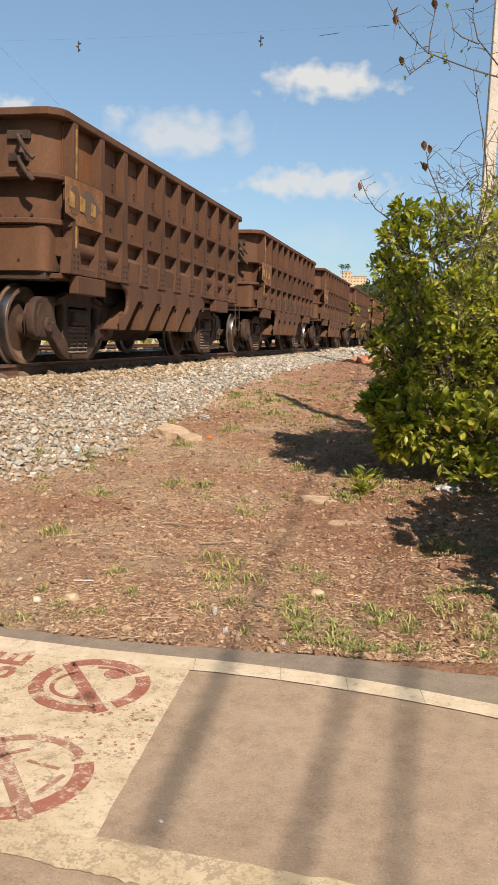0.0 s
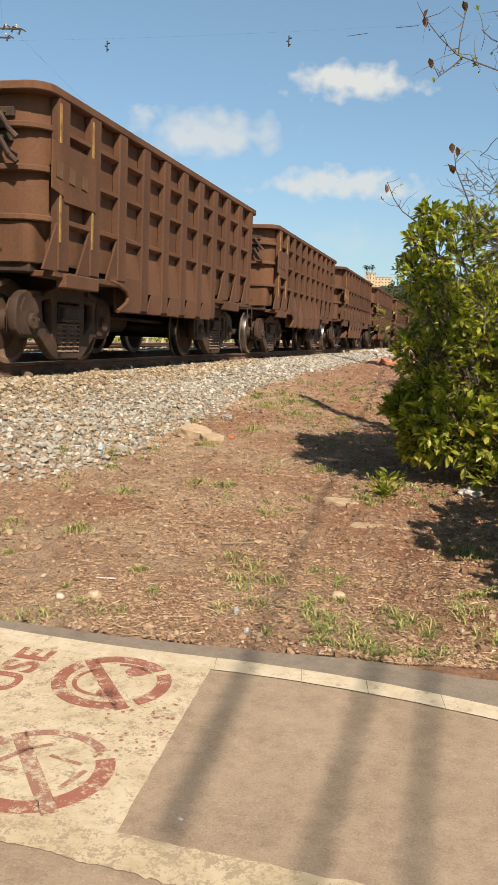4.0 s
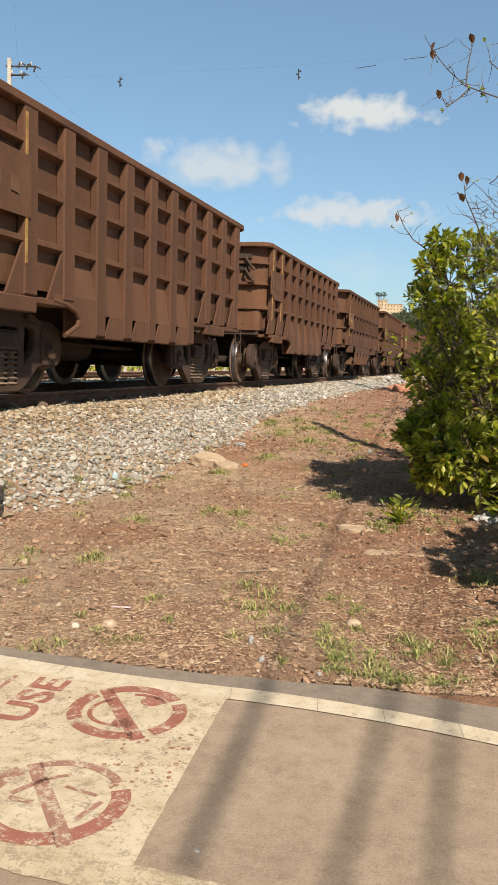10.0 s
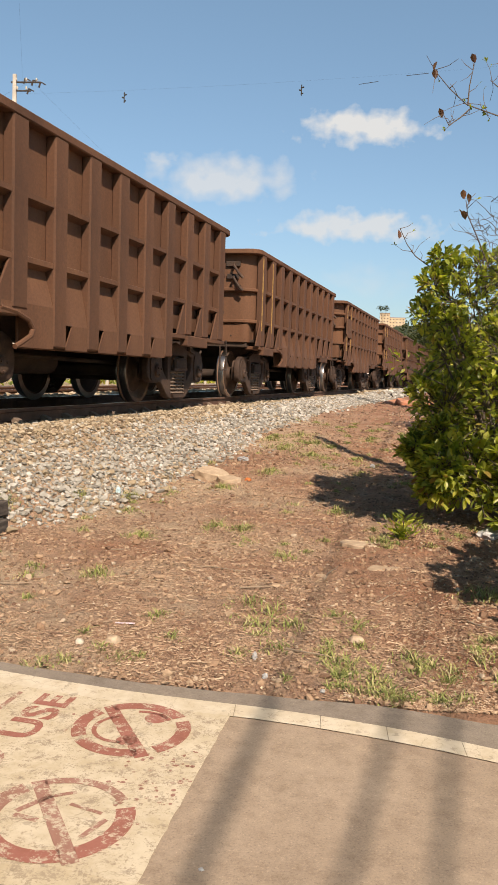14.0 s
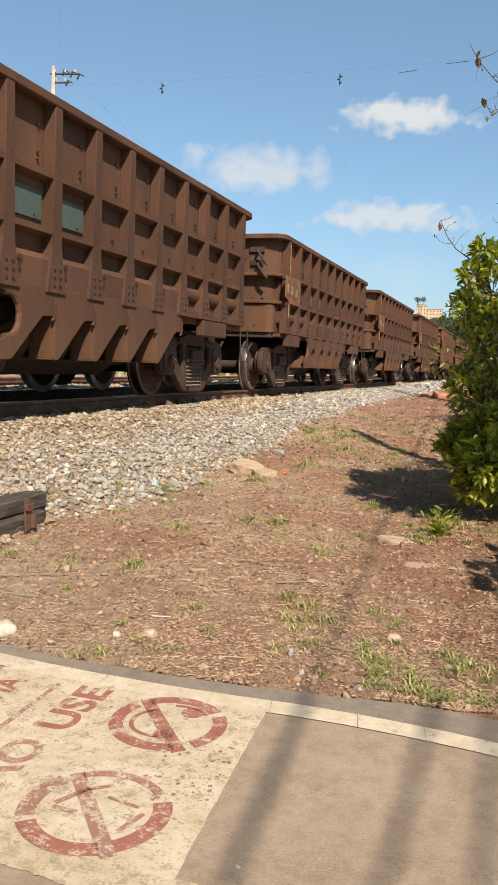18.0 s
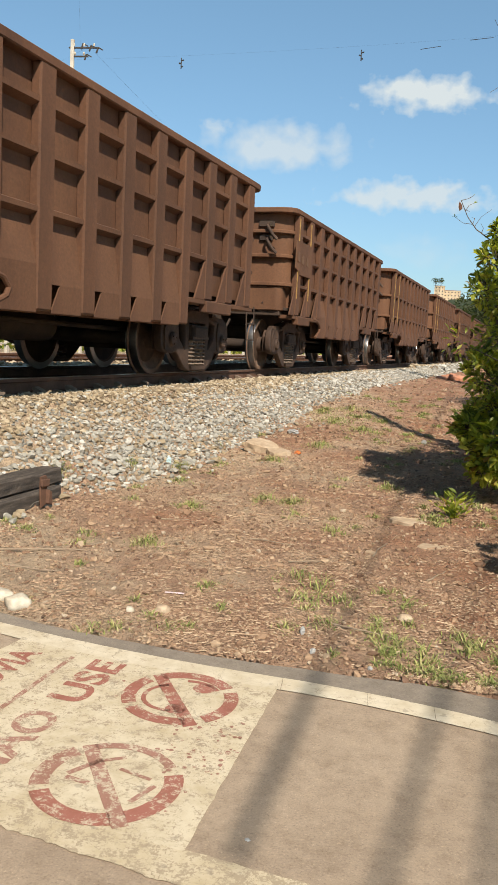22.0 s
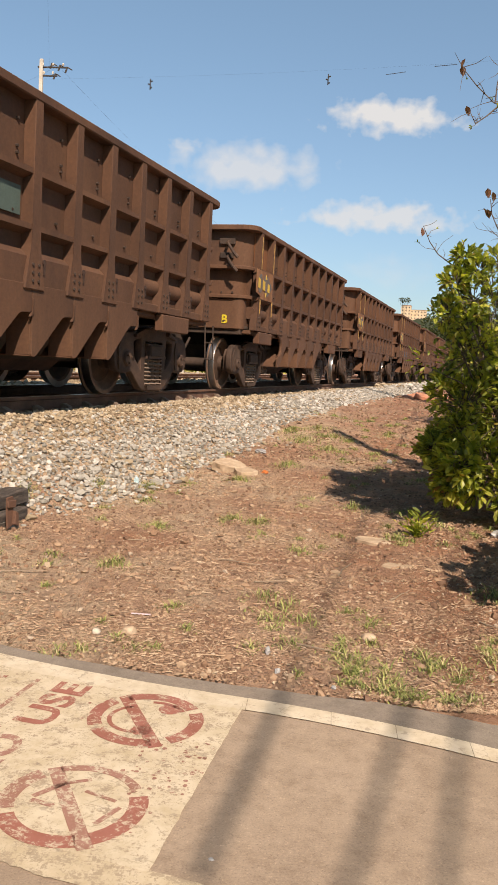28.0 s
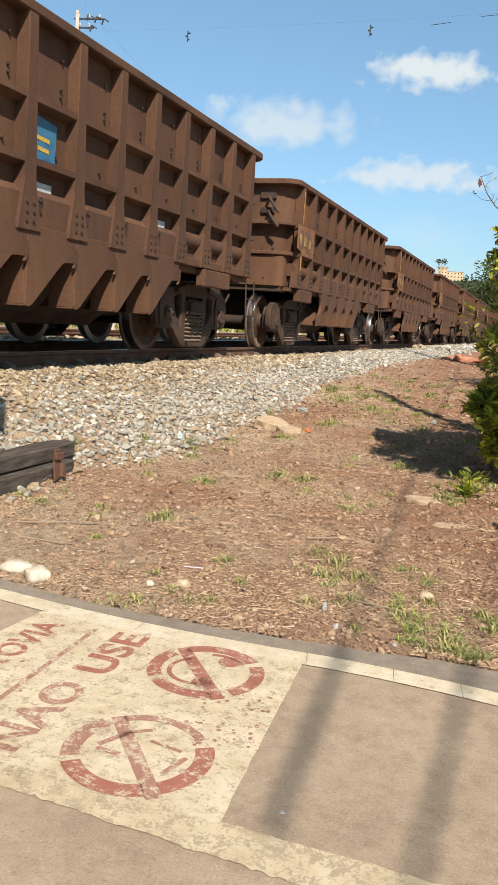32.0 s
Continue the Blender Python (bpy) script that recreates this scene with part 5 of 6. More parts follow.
def big_stone(name, x, y, sx, sy, sz, rot, mat, label, seed, sink=0.25, category="stone"):
    bm = bm_new()
    bmesh.ops.create_icosphere(bm, subdivisions=3, radius=1.0)
    for v in bm.verts:
        c = v.co
        k = 1 + 0.28 * noise.noise((c.x * 1.2 + seed, c.y * 1.2, c.z * 1.2)) + 0.08 * noise.noise((c.x * 4 + seed, c.y * 4, c.z * 4))
        q = Vector([math.copysign(abs(u) ** 0.88, u) for u in c]) * k
        v.co = Vector((q.x * sx, q.y * sy, q.z * sz))
    ob = part(name, bm, mat, smooth=True)
    ob.matrix_basis = pose(x, y, ground_z(x, y) + sz * (1 - 2 * sink), 0, 0, rot)
    return tagged(ob, label, category)


BLOCK = two_scale("pale_sandstone", (0.36, 0.26, 0.17), (0.48, 0.365, 0.25), (0.56, 0.45, 0.33), 6, 30, 0.9, 0, 0.3)
WHITE_ROCK = two_scale("whitewashed_rock", (0.42, 0.36, 0.27), (0.56, 0.50, 0.40), (0.62, 0.57, 0.47), 8, 40, 0.85, 0, 0.2)


def slab(name, x, y, up, rx, ry, thick, tilt, rot, label, seed):
    """A broken slab with an uneven outline."""
    bm = bm_new()
    pts = []
    for i in range(11):
        a = 2 * math.pi * i / 11
        k = 1 + 0.38 * noise.noise((math.cos(a) * 1.7 + seed, math.sin(a) * 1.7, seed))
        pts.append((rx * k * math.cos(a), ry * k * math.sin(a)))
    prism(bm, pts, "z", 0, thick)
    bmesh.ops.subdivide_edges(bm, edges=bm.edges[:], cuts=2, use_grid_fill=True)
    for v in bm.verts:
        v.co += Vector((0.012, 0.012, 0.010)) * noise.noise(v.co * 14 + Vector((seed, 0, 0)))
    ob = part(name, bm, BLOCK, bevel=0.004)
    ob.matrix_basis = pose(x, y, ground_z(x, y) + up, *tilt, rot)
    return tagged(ob, label, "stone")


slab("rubble_block", -0.93, 9.15, -0.01, 0.19, 0.13, 0.11, (14, 8), 15, "pale broken block lying at the ballast's foot", 1.0)
slab("rubble_block", -0.72, 9.0, -0.02, 0.14, 0.12, 0.07, (6, -4), 60, "pale broken slab leaning on a larger block", 2.6)
slab("flat_stone", 0.60, 6.1, -0.012, 0.17, 0.085, 0.03, (3, 2), 5, "flat pale stone bedded in the dirt", 4.0)
slab("flat_stone", 0.72, 5.4, -0.018, 0.13, 0.08, 0.026, (2, -3), -10, "flat pale stone bedded in the dirt", 7.0)
big_stone("painted_rock", -1.565, 3.72, 0.078, 0.05, 0.034, 10, WHITE_ROCK, "whitewashed round rock beside the pavement", 2.0)
big_stone("painted_rock", -1.415, 3.63, 0.062, 0.05, 0.042, 40, WHITE_ROCK, "whitewashed round rock beside the pavement", 3.0)
big_stone("cobble", -0.72, 3.72, 0.035, 0.028, 0.022, 0, BLOCK, "small tan stone on the dirt", 5.0)
big_stone("cobble", -0.87, 3.68, 0.02, 0.018, 0.016, 0, WHITE_ROCK, "small white stone on the dirt", 6.0)
big_stone("cobble", 0.45, 3.95, 0.035, 0.03, 0.018, 0, BLOCK, "small tan stone on the dirt", 8.0)

# ---- old sleepers laid along the ballast's foot ----
def timber(name, s0, s1, lat, z0, h, d, rot, label):
    bm = bm_new()
    n = 14
    for i in range(n):
        box(bm, s0 + (s1 - s0) * i / n, s0 + (s1 - s0) * (i + 1) / n, -d / 2, d / 2, 0, h)
    bmesh.ops.remove_doubles(bm, verts=bm.verts[:], dist=0.001)
    inner = [f for f in bm.faces if abs(f.normal.x) > 0.9 and s0 + 0.01 < f.calc_center_median().x < s1 - 0.01]
    bmesh.ops.delete(bm, geom=inner, context="FACES_ONLY")
    for v in bm.verts:
        v.co.y += 0.035 * noise.noise((v.co.x * 3, v.co.y * 9, v.co.z * 9))
        v.co.z += 0.016 * noise.noise((v.co.x * 2.5, v.co.y * 7, 5 + v.co.z))
    ob = part(name, bm, OLD_TIMBER, bevel=0.012)
    p = track_point(0, lat, 0)
    ob.matrix_basis = pose(p.x, p.y, z0, 0, 0, 90 - HEAD + rot)
    return tagged(ob, label, "timber")


TZ = 0.115
timber("old_sleeper", 1.2, 5.42, 3.2, TZ, 0.12, 0.2, 1.0, "weathered black sleeper lying along the ballast")
timber("old_sleeper", 0.9, 5.52, 3.22, TZ + 0.128, 0.115, 0.19, 1.4, "weathered black sleeper stacked on another")
bm = bm_new()
prism(bm, [(-0.035, 0.04), (0.03, 0.06), (0.045, 0.25), (0.025, 0.275), (-0.045, 0.27), (-0.04, 0.15)], "y", -0.014, 0.0)
prism(bm, [(-0.05, 0.20), (0.045, 0.19), (0.05, 0.245), (-0.05, 0.25)], "y", -0.03, -0.012)
prism(bm, [(0.02, 0.07), (0.075, 0.05), (0.065, 0.15), (0.03, 0.17)], "y", -0.04, -0.005)
clamp = part("iron_clamp", bm, RAIL_RUST, bevel=0.004)
p = track_point(4.98, 3.085, 0)
clamp.matrix_basis = pose(p.x, p.y, TZ, 0, 0, 90 - HEAD)
tagged(clamp, "rusty iron clamp on the old sleepers", "clamp")

# dry sticks
STICK = plain("grey_stick", (0.30, 0.23, 0.16), 0.9)
for x, y, ln, a in ((-1.9, 4.45, 0.5, 12), (-1.75, 4.2, 0.32, -4), (-1.45, 4.75, 0.3, 70), (-0.95, 5.0, 0.22, -50), (0.1, 3.75, 0.3, -25), (-0.5, 5.2, 0.3, -20), (0.6, 4.6, 0.25, 60), (1.05, 4.3, 0.28, -40), (-1.2, 5.6, 0.2, 5), (0.3, 5.0, 0.35, 75), (-0.2, 4.7, 0.25, 10), (0.0, 6.8, 0.4, -15)):
    bm = bm_new()
    prev, r = Vector((0, 0, 0)), 0.006
    for i in range(5):
        q = prev + Vector((ln / 5, random.uniform(-0.015, 0.015), random.uniform(-0.003, 0.004)))
        rod(bm, prev, q, r, r * 0.85, 6)
        prev, r = q, r * 0.85
    ob = part("stick", bm, STICK)
    ob.matrix_basis = pose(x, y, ground_z(x, y) + 0.008, 0, 0, a)
    tagged(ob, "thin dry stick lying on the dirt", "stick", "dry sticks on the dirt")

# litter
PLASTIC = plain("white_plastic", (0.40, 0.40, 0.39), 0.45)
ORANGE_SCRAP = plain("orange_plastic", (0.55, 0.16, 0.04), 0.5)
PLASTIC_BLUE = plain("pale_blue_plastic", (0.45, 0.62, 0.66), 0.4)
TILE = two_scale("broken_red_tile", (0.45, 0.17, 0.09), (0.58, 0.26, 0.15), (0.62, 0.34, 0.22), 5, 30, 0.85, 0, 0.2)


def crumpled(name, x, y, r, h, mat, label, seed, category="litter"):
    bm = bm_new()
    bmesh.ops.create_icosphere(bm, subdivisions=3, radius=1.0)
    for v in bm.verts:
        c = v.co.copy()
        k = 1 + 0.45 * noise.noise((c.x * 2.3 + seed, c.y * 2.3, c.z * 2.3))
        v.co = Vector((c.x * r * k, c.y * r * 0.7 * k, c.z * h * k))
    ob = part(name, bm, mat)
    ob.matrix_basis = pose(x, y, ground_z(x, y) + h * 0.7, 0, 0, seed * 40)
    return tagged(ob, label, category)


crumpled("plastic_bag", 1.62, 6.52, 0.12, 0.045, PLASTIC, "crumpled pale plastic bag under the bush", 1.3)
crumpled("plastic_scrap", -0.52, 9.2, 0.035, 0.025, ORANGE_SCRAP, "orange plastic scrap beside the broken block", 9.1)
crumpled("plastic_scrap", -1.62, 7.55, 0.03, 0.04, PLASTIC_BLUE, "pale blue plastic scrap at the ballast's foot", 2.1)
crumpled("plastic_scrap", -0.68, 10.4, 0.09, 0.035, PLASTIC, "white plastic scrap lying in the dirt", 3.2)
crumpled("plastic_scrap", 0.95, 10.2, 0.03, 0.03, PLASTIC, "white plastic scrap lying in the dirt", 4.4)
crumpled("plastic_scrap", 0.03, 3.42, 0.014, 0.012, PLASTIC, "tiny white plastic scrap beside the pavement", 5.5)
crumpled("plastic_scrap", -0.03, 3.62, 0.016, 0.02, PLASTIC, "tiny white plastic scrap in the grass", 6.5)
crumpled("plastic_scrap", 0.28, 3.31, 0.014, 0.008, PLASTIC, "tiny white plastic scrap beside the pavement", 7.5)
crumpled("paper_scrap", -0.06, 2.06, 0.008, 0.004, PLASTIC, "tiny white paper scrap on the pavement", 8.5)
bm = bm_new()
box(bm, -0.05, 0.05, -0.004, 0.004, 0, 0.005)
ob = part("drinking_straw", bm, plain("pink_plastic", (0.75, 0.6, 0.62), 0.4))
ob.matrix_basis = pose(-0.72, 3.98, ground_z(-0.72, 3.98) + 0.006, 0, 0, 3)
tagged(ob, "pale pink plastic strip lying on the dirt", "litter")
# bottle lying by the sign's foot
bm = bm_new()
lathe(bm, [(0.028, 0), (0.034, 0.01), (0.034, 0.13), (0.015, 0.17), (0.015, 0.19)], 16, "x")
ob = part("plastic_bottle", bm, PLASTIC_BLUE, smooth=True)
ob.matrix_basis = pose(-2.33, 4.28, ground_z(-2.33, 4.28) + 0.036, 0, 0, 75)
tagged(ob, "pale blue plastic bottle lying by the sign's foot", "bottle")
for i, (x, y) in enumerate(((2.9, 24.5), (3.1, 25.2), (3.4, 24.2), (3.2, 24.0), (2.6, 24.9), (3.6, 25.0))):
    bm = bm_new()
    box(bm, -0.3, 0.3, -0.2, 0.2, 0, 0.12)
    ob = part("broken_tile", bm, TILE, bevel=0.02)
    ob.matrix_basis = pose(x, y, ground_z(x, y) - 0.02, random.uniform(-15, 15), random.uniform(-15, 15), i * 47)
    tagged(ob, "broken red clay tile on a heap", "rubble", "heap of red rubble")

# ---- the crossing sign ----
POST = plain("galvanised_post", (0.36, 0.38, 0.36), 0.5, 0.4)
SIGN_DARK = plain("charcoal_sign_face", (0.105, 0.078, 0.048), 0.5)
SIGN_YELLOW = plain("yellow_sign_letters", (0.66, 0.43, 0.04), 0.55)
SX, SY = -1.985, 3.65
sign = new("crossing_sign")
sign.matrix_basis = pose(SX, SY, ground_z(SX, SY) - 0.09, 0, 0, 8)
tagged(sign, "dark railway crossing sign with yellow letters on a post", "sign")
bm = bm_new()
rod(bm, (0, 0, 0), (0, 0, 3.22), 0.032, n=16)
part("post", bm, POST, sign, smooth=True)
bm = bm_new()
box(bm, -0.30, 0.30, -0.052, -0.046, 2.555, 3.19)
face = part("face", bm, SIGN_DARK, sign, bevel=0.002)
for body, z, ln in (("ESCUTE", 2.612, 0.50), ("OLHE", 2.81, 0.35)):
    me = text_mesh(body, ln, 0.105, SIGN_YELLOW, 0.03, 0.02)
    part("lettering", me, None, face, "yellow lettering", at=pose(-ln / 2, -0.056, z, 90, 0, 0))
for z in (2.75, 3.1):
    bm = bm_new()
    rod(bm, (0, -0.06, z), (0, 0.05, z), 0.008, n=8)
    part("bolt", bm, POST, sign)

# ---- poles, wires and cables ----
def utility_pole(x, y, top, arm, label, base_z=0.4, r=0.15):
    pole = new("utility_pole")
    pole.matrix_basis = pose(x, y, 0)
    tagged(pole, label, "utility pole")
    bm = bm_new()
    prism(bm, [(-r, -r * 0.8), (r, -r * 0.8), (r, r * 0.8), (-r, r * 0.8)], "z", base_z, top)
    for v in bm.verts:
        if v.co.z > base_z + 1:
            v.co.x *= 0.62
            v.co.y *= 0.62
    part("shaft", bm, CONCRETE, pole, bevel=0.01)
    for z, x0, x1 in arm:
        bm = bm_new()
        box(bm, x0, x1, -0.05, 0.05, z + 0.04, z + 0.11)
        cross = part("crossarm", bm, WOOD_DARK, pole, bevel=0.01)
        n = max(2, round(abs(x1 - x0) / 0.6))
        for i in range(n):
            bm = bm_new()
            lathe(bm, [(0.02, 0), (0.02, 0.05), (0.06, 0.06), (0.05, 0.1), (0.065, 0.12), (0.04, 0.18), (0.03, 0.2)], 10, "z")
            part("insulator", bm, CONCRETE, cross, at=(x0 + (x1 - x0) * (i + 0.5) / n, 0, z + 0.11))
    return pole


# the first pole is out of view, added only for its shadow band
utility_pole(3.3, 5.6, 7.9, [], "slim unseen pole added for its shadow on the dirt", 0.0, 0.10)
utility_pole(4.78, 19.0, 9.6, [(8.92, -0.5, 3.2)], "pale concrete utility pole behind the bush")
pylon = utility_pole(-16.75, 45.0, 17.25, [(16.75, -0.2, 1.5), (16.3, -0.1, 0.9)], "concrete power pole with equipment behind the train", 0.4, 0.15)
for i, (x, z) in enumerate(((0.5, 17.05), (0.95, 16.95), (1.35, 16.85), (0.7, 16.5))):
    bm = bm_new()
    rod(bm, (x, 0, z - 0.3), (x + 0.1, 0, z), 0.05, n=8)
    rod(bm, (x + 0.1, 0, z), (x + 0.35, 0.1, z - 0.12), 0.03, n=6)
    part("switch_arm", bm, WOOD_DARK, pylon)


def wire(name, p, q, sag, r, label, n=24):
    bm = bm_new()
    p, q = Vector(p), Vector(q)
    w = (q - p).normalized()
    u = w.orthogonal().normalized()
    v = w.cross(u)
    rings = []
    for i in range(n + 1):
        k = i / n
        c = p.lerp(q, k) - Vector((0, 0, sag * 4 * k * (1 - k)))
        rings.append([bm.verts.new(c + r * (math.cos(a) * u + math.sin(a) * v)) for a in (0, 1.047, 2.094, 3.1416, 4.189, 5.236)])
    for a, b in zip(rings, rings[1:]):
        for j in range(6):
            bm.faces.new((a[j], a[(j + 1) % 6], b[(j + 1) % 6], b[j]))
    return tagged(part(name, bm, WIRE, smooth=True), label, "cable")


WIRE = plain("black_cable", (0.02, 0.02, 0.02), 0.6)
main_line = wire("power_line", (-16.6, 45, 16.2), (26, 45, 19.6), 0.5, 0.0016, "thin black power line crossing the sky")
wire("power_line", (-16.3, 45, 16.8), (-5.0, 12, 20.0), 0.3, 0.002, "thin black power line crossing the sky")
wire("power_line", (-16.0, 45, 16.8), (-40, 60, 14.0), 0.3, 0.003, "thin black power line crossing the sky")
wire("power_line", (-15.6, 45, 16.7), (-6, 60, 9.0), 0.3, 0.003, "thin black power line crossing the sky")
for x, z in ((-10.67, 16.08), (-1.13, 16.53)):
    sp = new("line_spacer")
    sp.matrix_basis = pose(x, 45, z)
    tagged(sp, "small black spacer hanging on a power line", "spacer")
    bm = bm_new()
    rod(bm, (0, 0, -0.30), (0, 0, 0.25), 0.03, n=8)
    part("rod", bm, WIRE, sp)
    for zz, dx in ((0.1, 0.14), (-0.05, -0.12), (-0.22, 0.1)):
        bm = bm_new()
        rod(bm, (0, 0, zz), (dx, 0, zz + 0.04), 0.035, n=6)
        part("clip", bm, WIRE, sp)
# two stretches where the line shows against the sky, drawn thicker
for a, b in (((1.87, 16.78), (2.89, 16.94)), ((4.33, 17.24), (5.48, 17.37))):
    bm = bm_new()
    rod(bm, (a[0], 44.9, a[1]), (b[0], 44.9, b[1]), 0.014, n=6)
    part("line_sleeve", bm, WIRE, main_line, "stretch of the black line that shows, drawn thicker")
# overhead bundles whose shadows cross the pavement
CABLE_H = 6.8
OFF = SUN_TO * (CABLE_H / -SUN_TO.z)
for x2, k, r in ((-0.08, 0.112, 0.021), (0.32, 0.20, 0.016), (0.575, 0.175, 0.016)):
    def over(y, x2=x2, k=k):
        return (x2 + k * (y - 2) - OFF.x, y - OFF.y, CABLE_H + 0.04)
    wire("cable_bundle", over(-19 if x2 > 0 else 1.97), over(3.25), 0.0, r, "thick black cable bundle strung overhead")
    # thinned from here on only to make the shadow on the dirt fainter
    wire("overhead_cable", over(3.25), over(26), 0.0, r * 0.55, "black cable running on from a thicker bundle")


# ---- the bush ----
def leaf_material(name, stops, rough):
    m, t, b = nodes(name, rough)
    g = t.nodes.new("ShaderNodeNewGeometry")
    r = ramp(t, g.outputs["Random Per Island"], stops)
    t.links.new(r.outputs[0], b.inputs["Base Color"])
    tr = t.nodes.new("ShaderNodeBsdfTranslucent")
    t.links.new(mix(t, 1.0, r.outputs[0], (1.5, 1.7, 0.7), "MULTIPLY"), tr.inputs["Color"])
    ms = t.nodes.new("ShaderNodeMixShader")
    ms.inputs[0].default_value = 0.42
    t.links.new(b.outputs[0], ms.inputs[1])
    t.links.new(tr.outputs[0], ms.inputs[2])
    t.links.new(ms.outputs[0], t.nodes["Material Output"].inputs["Surface"])
    return m


BUSH_LEAF = leaf_material("bush_leaves", [(0.0, (0.10, 0.135, 0.03)), (0.35, (0.24, 0.28, 0.05)), (0.7, (0.40, 0.41, 0.075)), (0.95, (0.54, 0.50, 0.10)), (1.0, (0.28, 0.15, 0.05))], 0.42)
DRY_LEAF = leaf_material("reddish_leaves", [(0.0, (0.12, 0.05, 0.035)), (1.0, (0.20, 0.09, 0.05))], 0.6)
TREE_LEAF = leaf_material("far_leaves", [(0.0, (0.045, 0.06, 0.028)), (0.6, (0.075, 0.095, 0.042)), (1.0, (0.11, 0.125, 0.055))], 0.7)


class Leaves:
    """Collects folded, pointed leaves in one mesh."""

    def __init__(self):
        self.vs, self.fs = [], []

    def add(self, p, way, ln, w, fold=0.25, droop=0.15):
        p, way = Vector(p), Vector(way).normalized()
        side = way.cross(Vector((0, 0, 1)))
        if side.length < 0.05:
            side = Vector((1, 0, 0))
        side = (Matrix.Rotation(random.uniform(-0.8, 0.8), 3, way) @ side).normalized()
        up = side.cross(way).normalized()
        b = len(self.vs)
        m1, m2 = p + way * ln * 0.35, p + way * ln * 0.7 - up * ln * droop * 0.4
        tip = p + way * ln - up * ln * droop
        self.vs += [p, m1 + side * w * 0.85 + up * w * fold, m2 + side * w + up * w * fold, tip, m2 - side * w + up * w * fold, m1 - side * w * 0.85 + up * w * fold, m1, m2]
        self.fs += [(b, b + 1, b + 6), (b + 1, b + 2, b + 7, b + 6), (b + 2, b + 3, b + 7), (b, b + 6, b + 5), (b + 6, b + 7, b + 4, b + 5), (b + 7, b + 3, b + 4)]

    def mesh(self, name, mat):
        me = bpy.data.meshes.new(name)
        me.from_pydata([tuple(v) for v in self.vs], [], self.fs)
        me.materials.append(mat)
        return me


def twig(bm, pts, r0, r1, n=5):
    for i in range(len(pts) - 1):
        a = r0 + (r1 - r0) * i / (len(pts) - 1)
        b = r0 + (r1 - r0) * (i + 1) / (len(pts) - 1)
        rod(bm, pts[i], pts[i + 1], a, b, n, cap=False)


bush = new("bush")
bush.matrix_basis = pose(0, 0, 0)
tagged(bush, "dense bush with glossy yellow-green leaves and bare twigs", "bush")
# lobes of the crown: centre, radius
LOBES = [((1.56, 7.0, 0.62), 0.45), ((1.95, 6.9, 0.52), 0.48), ((1.27, 6.8, 0.68), 0.20), ((1.33, 7.2, 1.15), 0.33), ((1.75, 7.2, 1.12), 0.52), ((2.15, 7.2, 0.90), 0.58),
         ((1.37, 7.25, 1.60), 0.34), ((1.30, 7.2, 1.85), 0.20), ((1.83, 7.3, 1.65), 0.43), ((2.15, 7.2, 1.55), 0.45), ((1.34, 7.2, 2.08), 0.17), ((1.52, 7.2, 2.05), 0.25), ((1.62, 7.3, 2.36), 0.16), ((1.90, 7.3, 2.2), 0.32), ((1.16, 7.1, 2.2), 0.08), ((1.36, 7.15, 2.32), 0.10),
         # the lobes at y 8.2 and 8.9 are hidden, added to widen the shadow
         ((1.84, 6.5, 0.25), 0.22), ((2.5, 7.6, 1.20), 0.6), ((2.9, 7.9, 1.10), 0.7), ((2.5, 7.7, 2.00), 0.5), ((1.75, 8.2, 1.20), 0.55), ((2.1, 8.9, 1.35), 0.6), ((1.22, 7.6, 0.85), 0.16), ((1.30, 7.1, 0.92), 0.2), ((1.22, 6.85, 0.52), 0.16), ((1.10, 7.1, 0.78), 0.13), ((1.14, 7.2, 1.32), 0.14), ((1.12, 7.2, 1.95), 0.11), ((1.22, 7.15, 2.42), 0.10)]
crown, wood = Leaves(), bm_new()
ROOT = Vector((1.95, 7.3, dirt_z(1.95, 7.3) - 0.05))
for c, r in LOBES:
    c = Vector(c)
    mid = ROOT.lerp(c, 0.5) + Vector((random.uniform(-0.1, 0.1), random.uniform(-0.1, 0.1), 0.1))
    twig(wood, [ROOT, mid, c], 0.016, 0.005, 6)
    high = c.z > 1.8
    shoots = int((40 + 350 * r * r) * (0.75 if high else 1))
    for i in range(shoots):
        d = Vector((random.gauss(0, 1), random.gauss(0, 1), random.gauss(0.15, 1))).normalized()
        reach = r * random.uniform(0.70, 1.6 if high else 1.15)
        tip = c + d * reach
        if tip.z < dirt_z(tip.x, tip.y) + 0.12:
            continue
        start = c + d * reach * random.uniform(0.2, 0.45)
        twig(wood, [start, start.lerp(tip, 0.55) + Vector((0, 0, 0.02)), tip], 0.005, 0.0025, 4)
        for k in range(random.randint(*((5, 9) if high else (7, 12)))):
            f = random.uniform(0.3, 1.0)
            a = random.uniform(0, 6.28)
            o = d.orthogonal().normalized()
            out = Matrix.Rotation(a, 3, d) @ o
            way = d * random.uniform(0.4, 1.1) + out * random.uniform(0.4, 1.0) + Vector((0, 0, 0.25))
            s = random.uniform(0.05, 0.105) * (1.15 if c.z < 0.8 else 0.92)
            crown.add(start.lerp(tip, f), way, s, s * random.uniform(0.15, 0.22) * (1.2 if c.z < 0.8 else 1.0))
# unseen second bush, added so that its shade crosses the first one's foot
side_bush = new("bush")
tagged(side_bush, "unseen leafy bush beside the pavement, added for its shade", "bush")
side_crown, side_wood = Leaves(), bm_new()
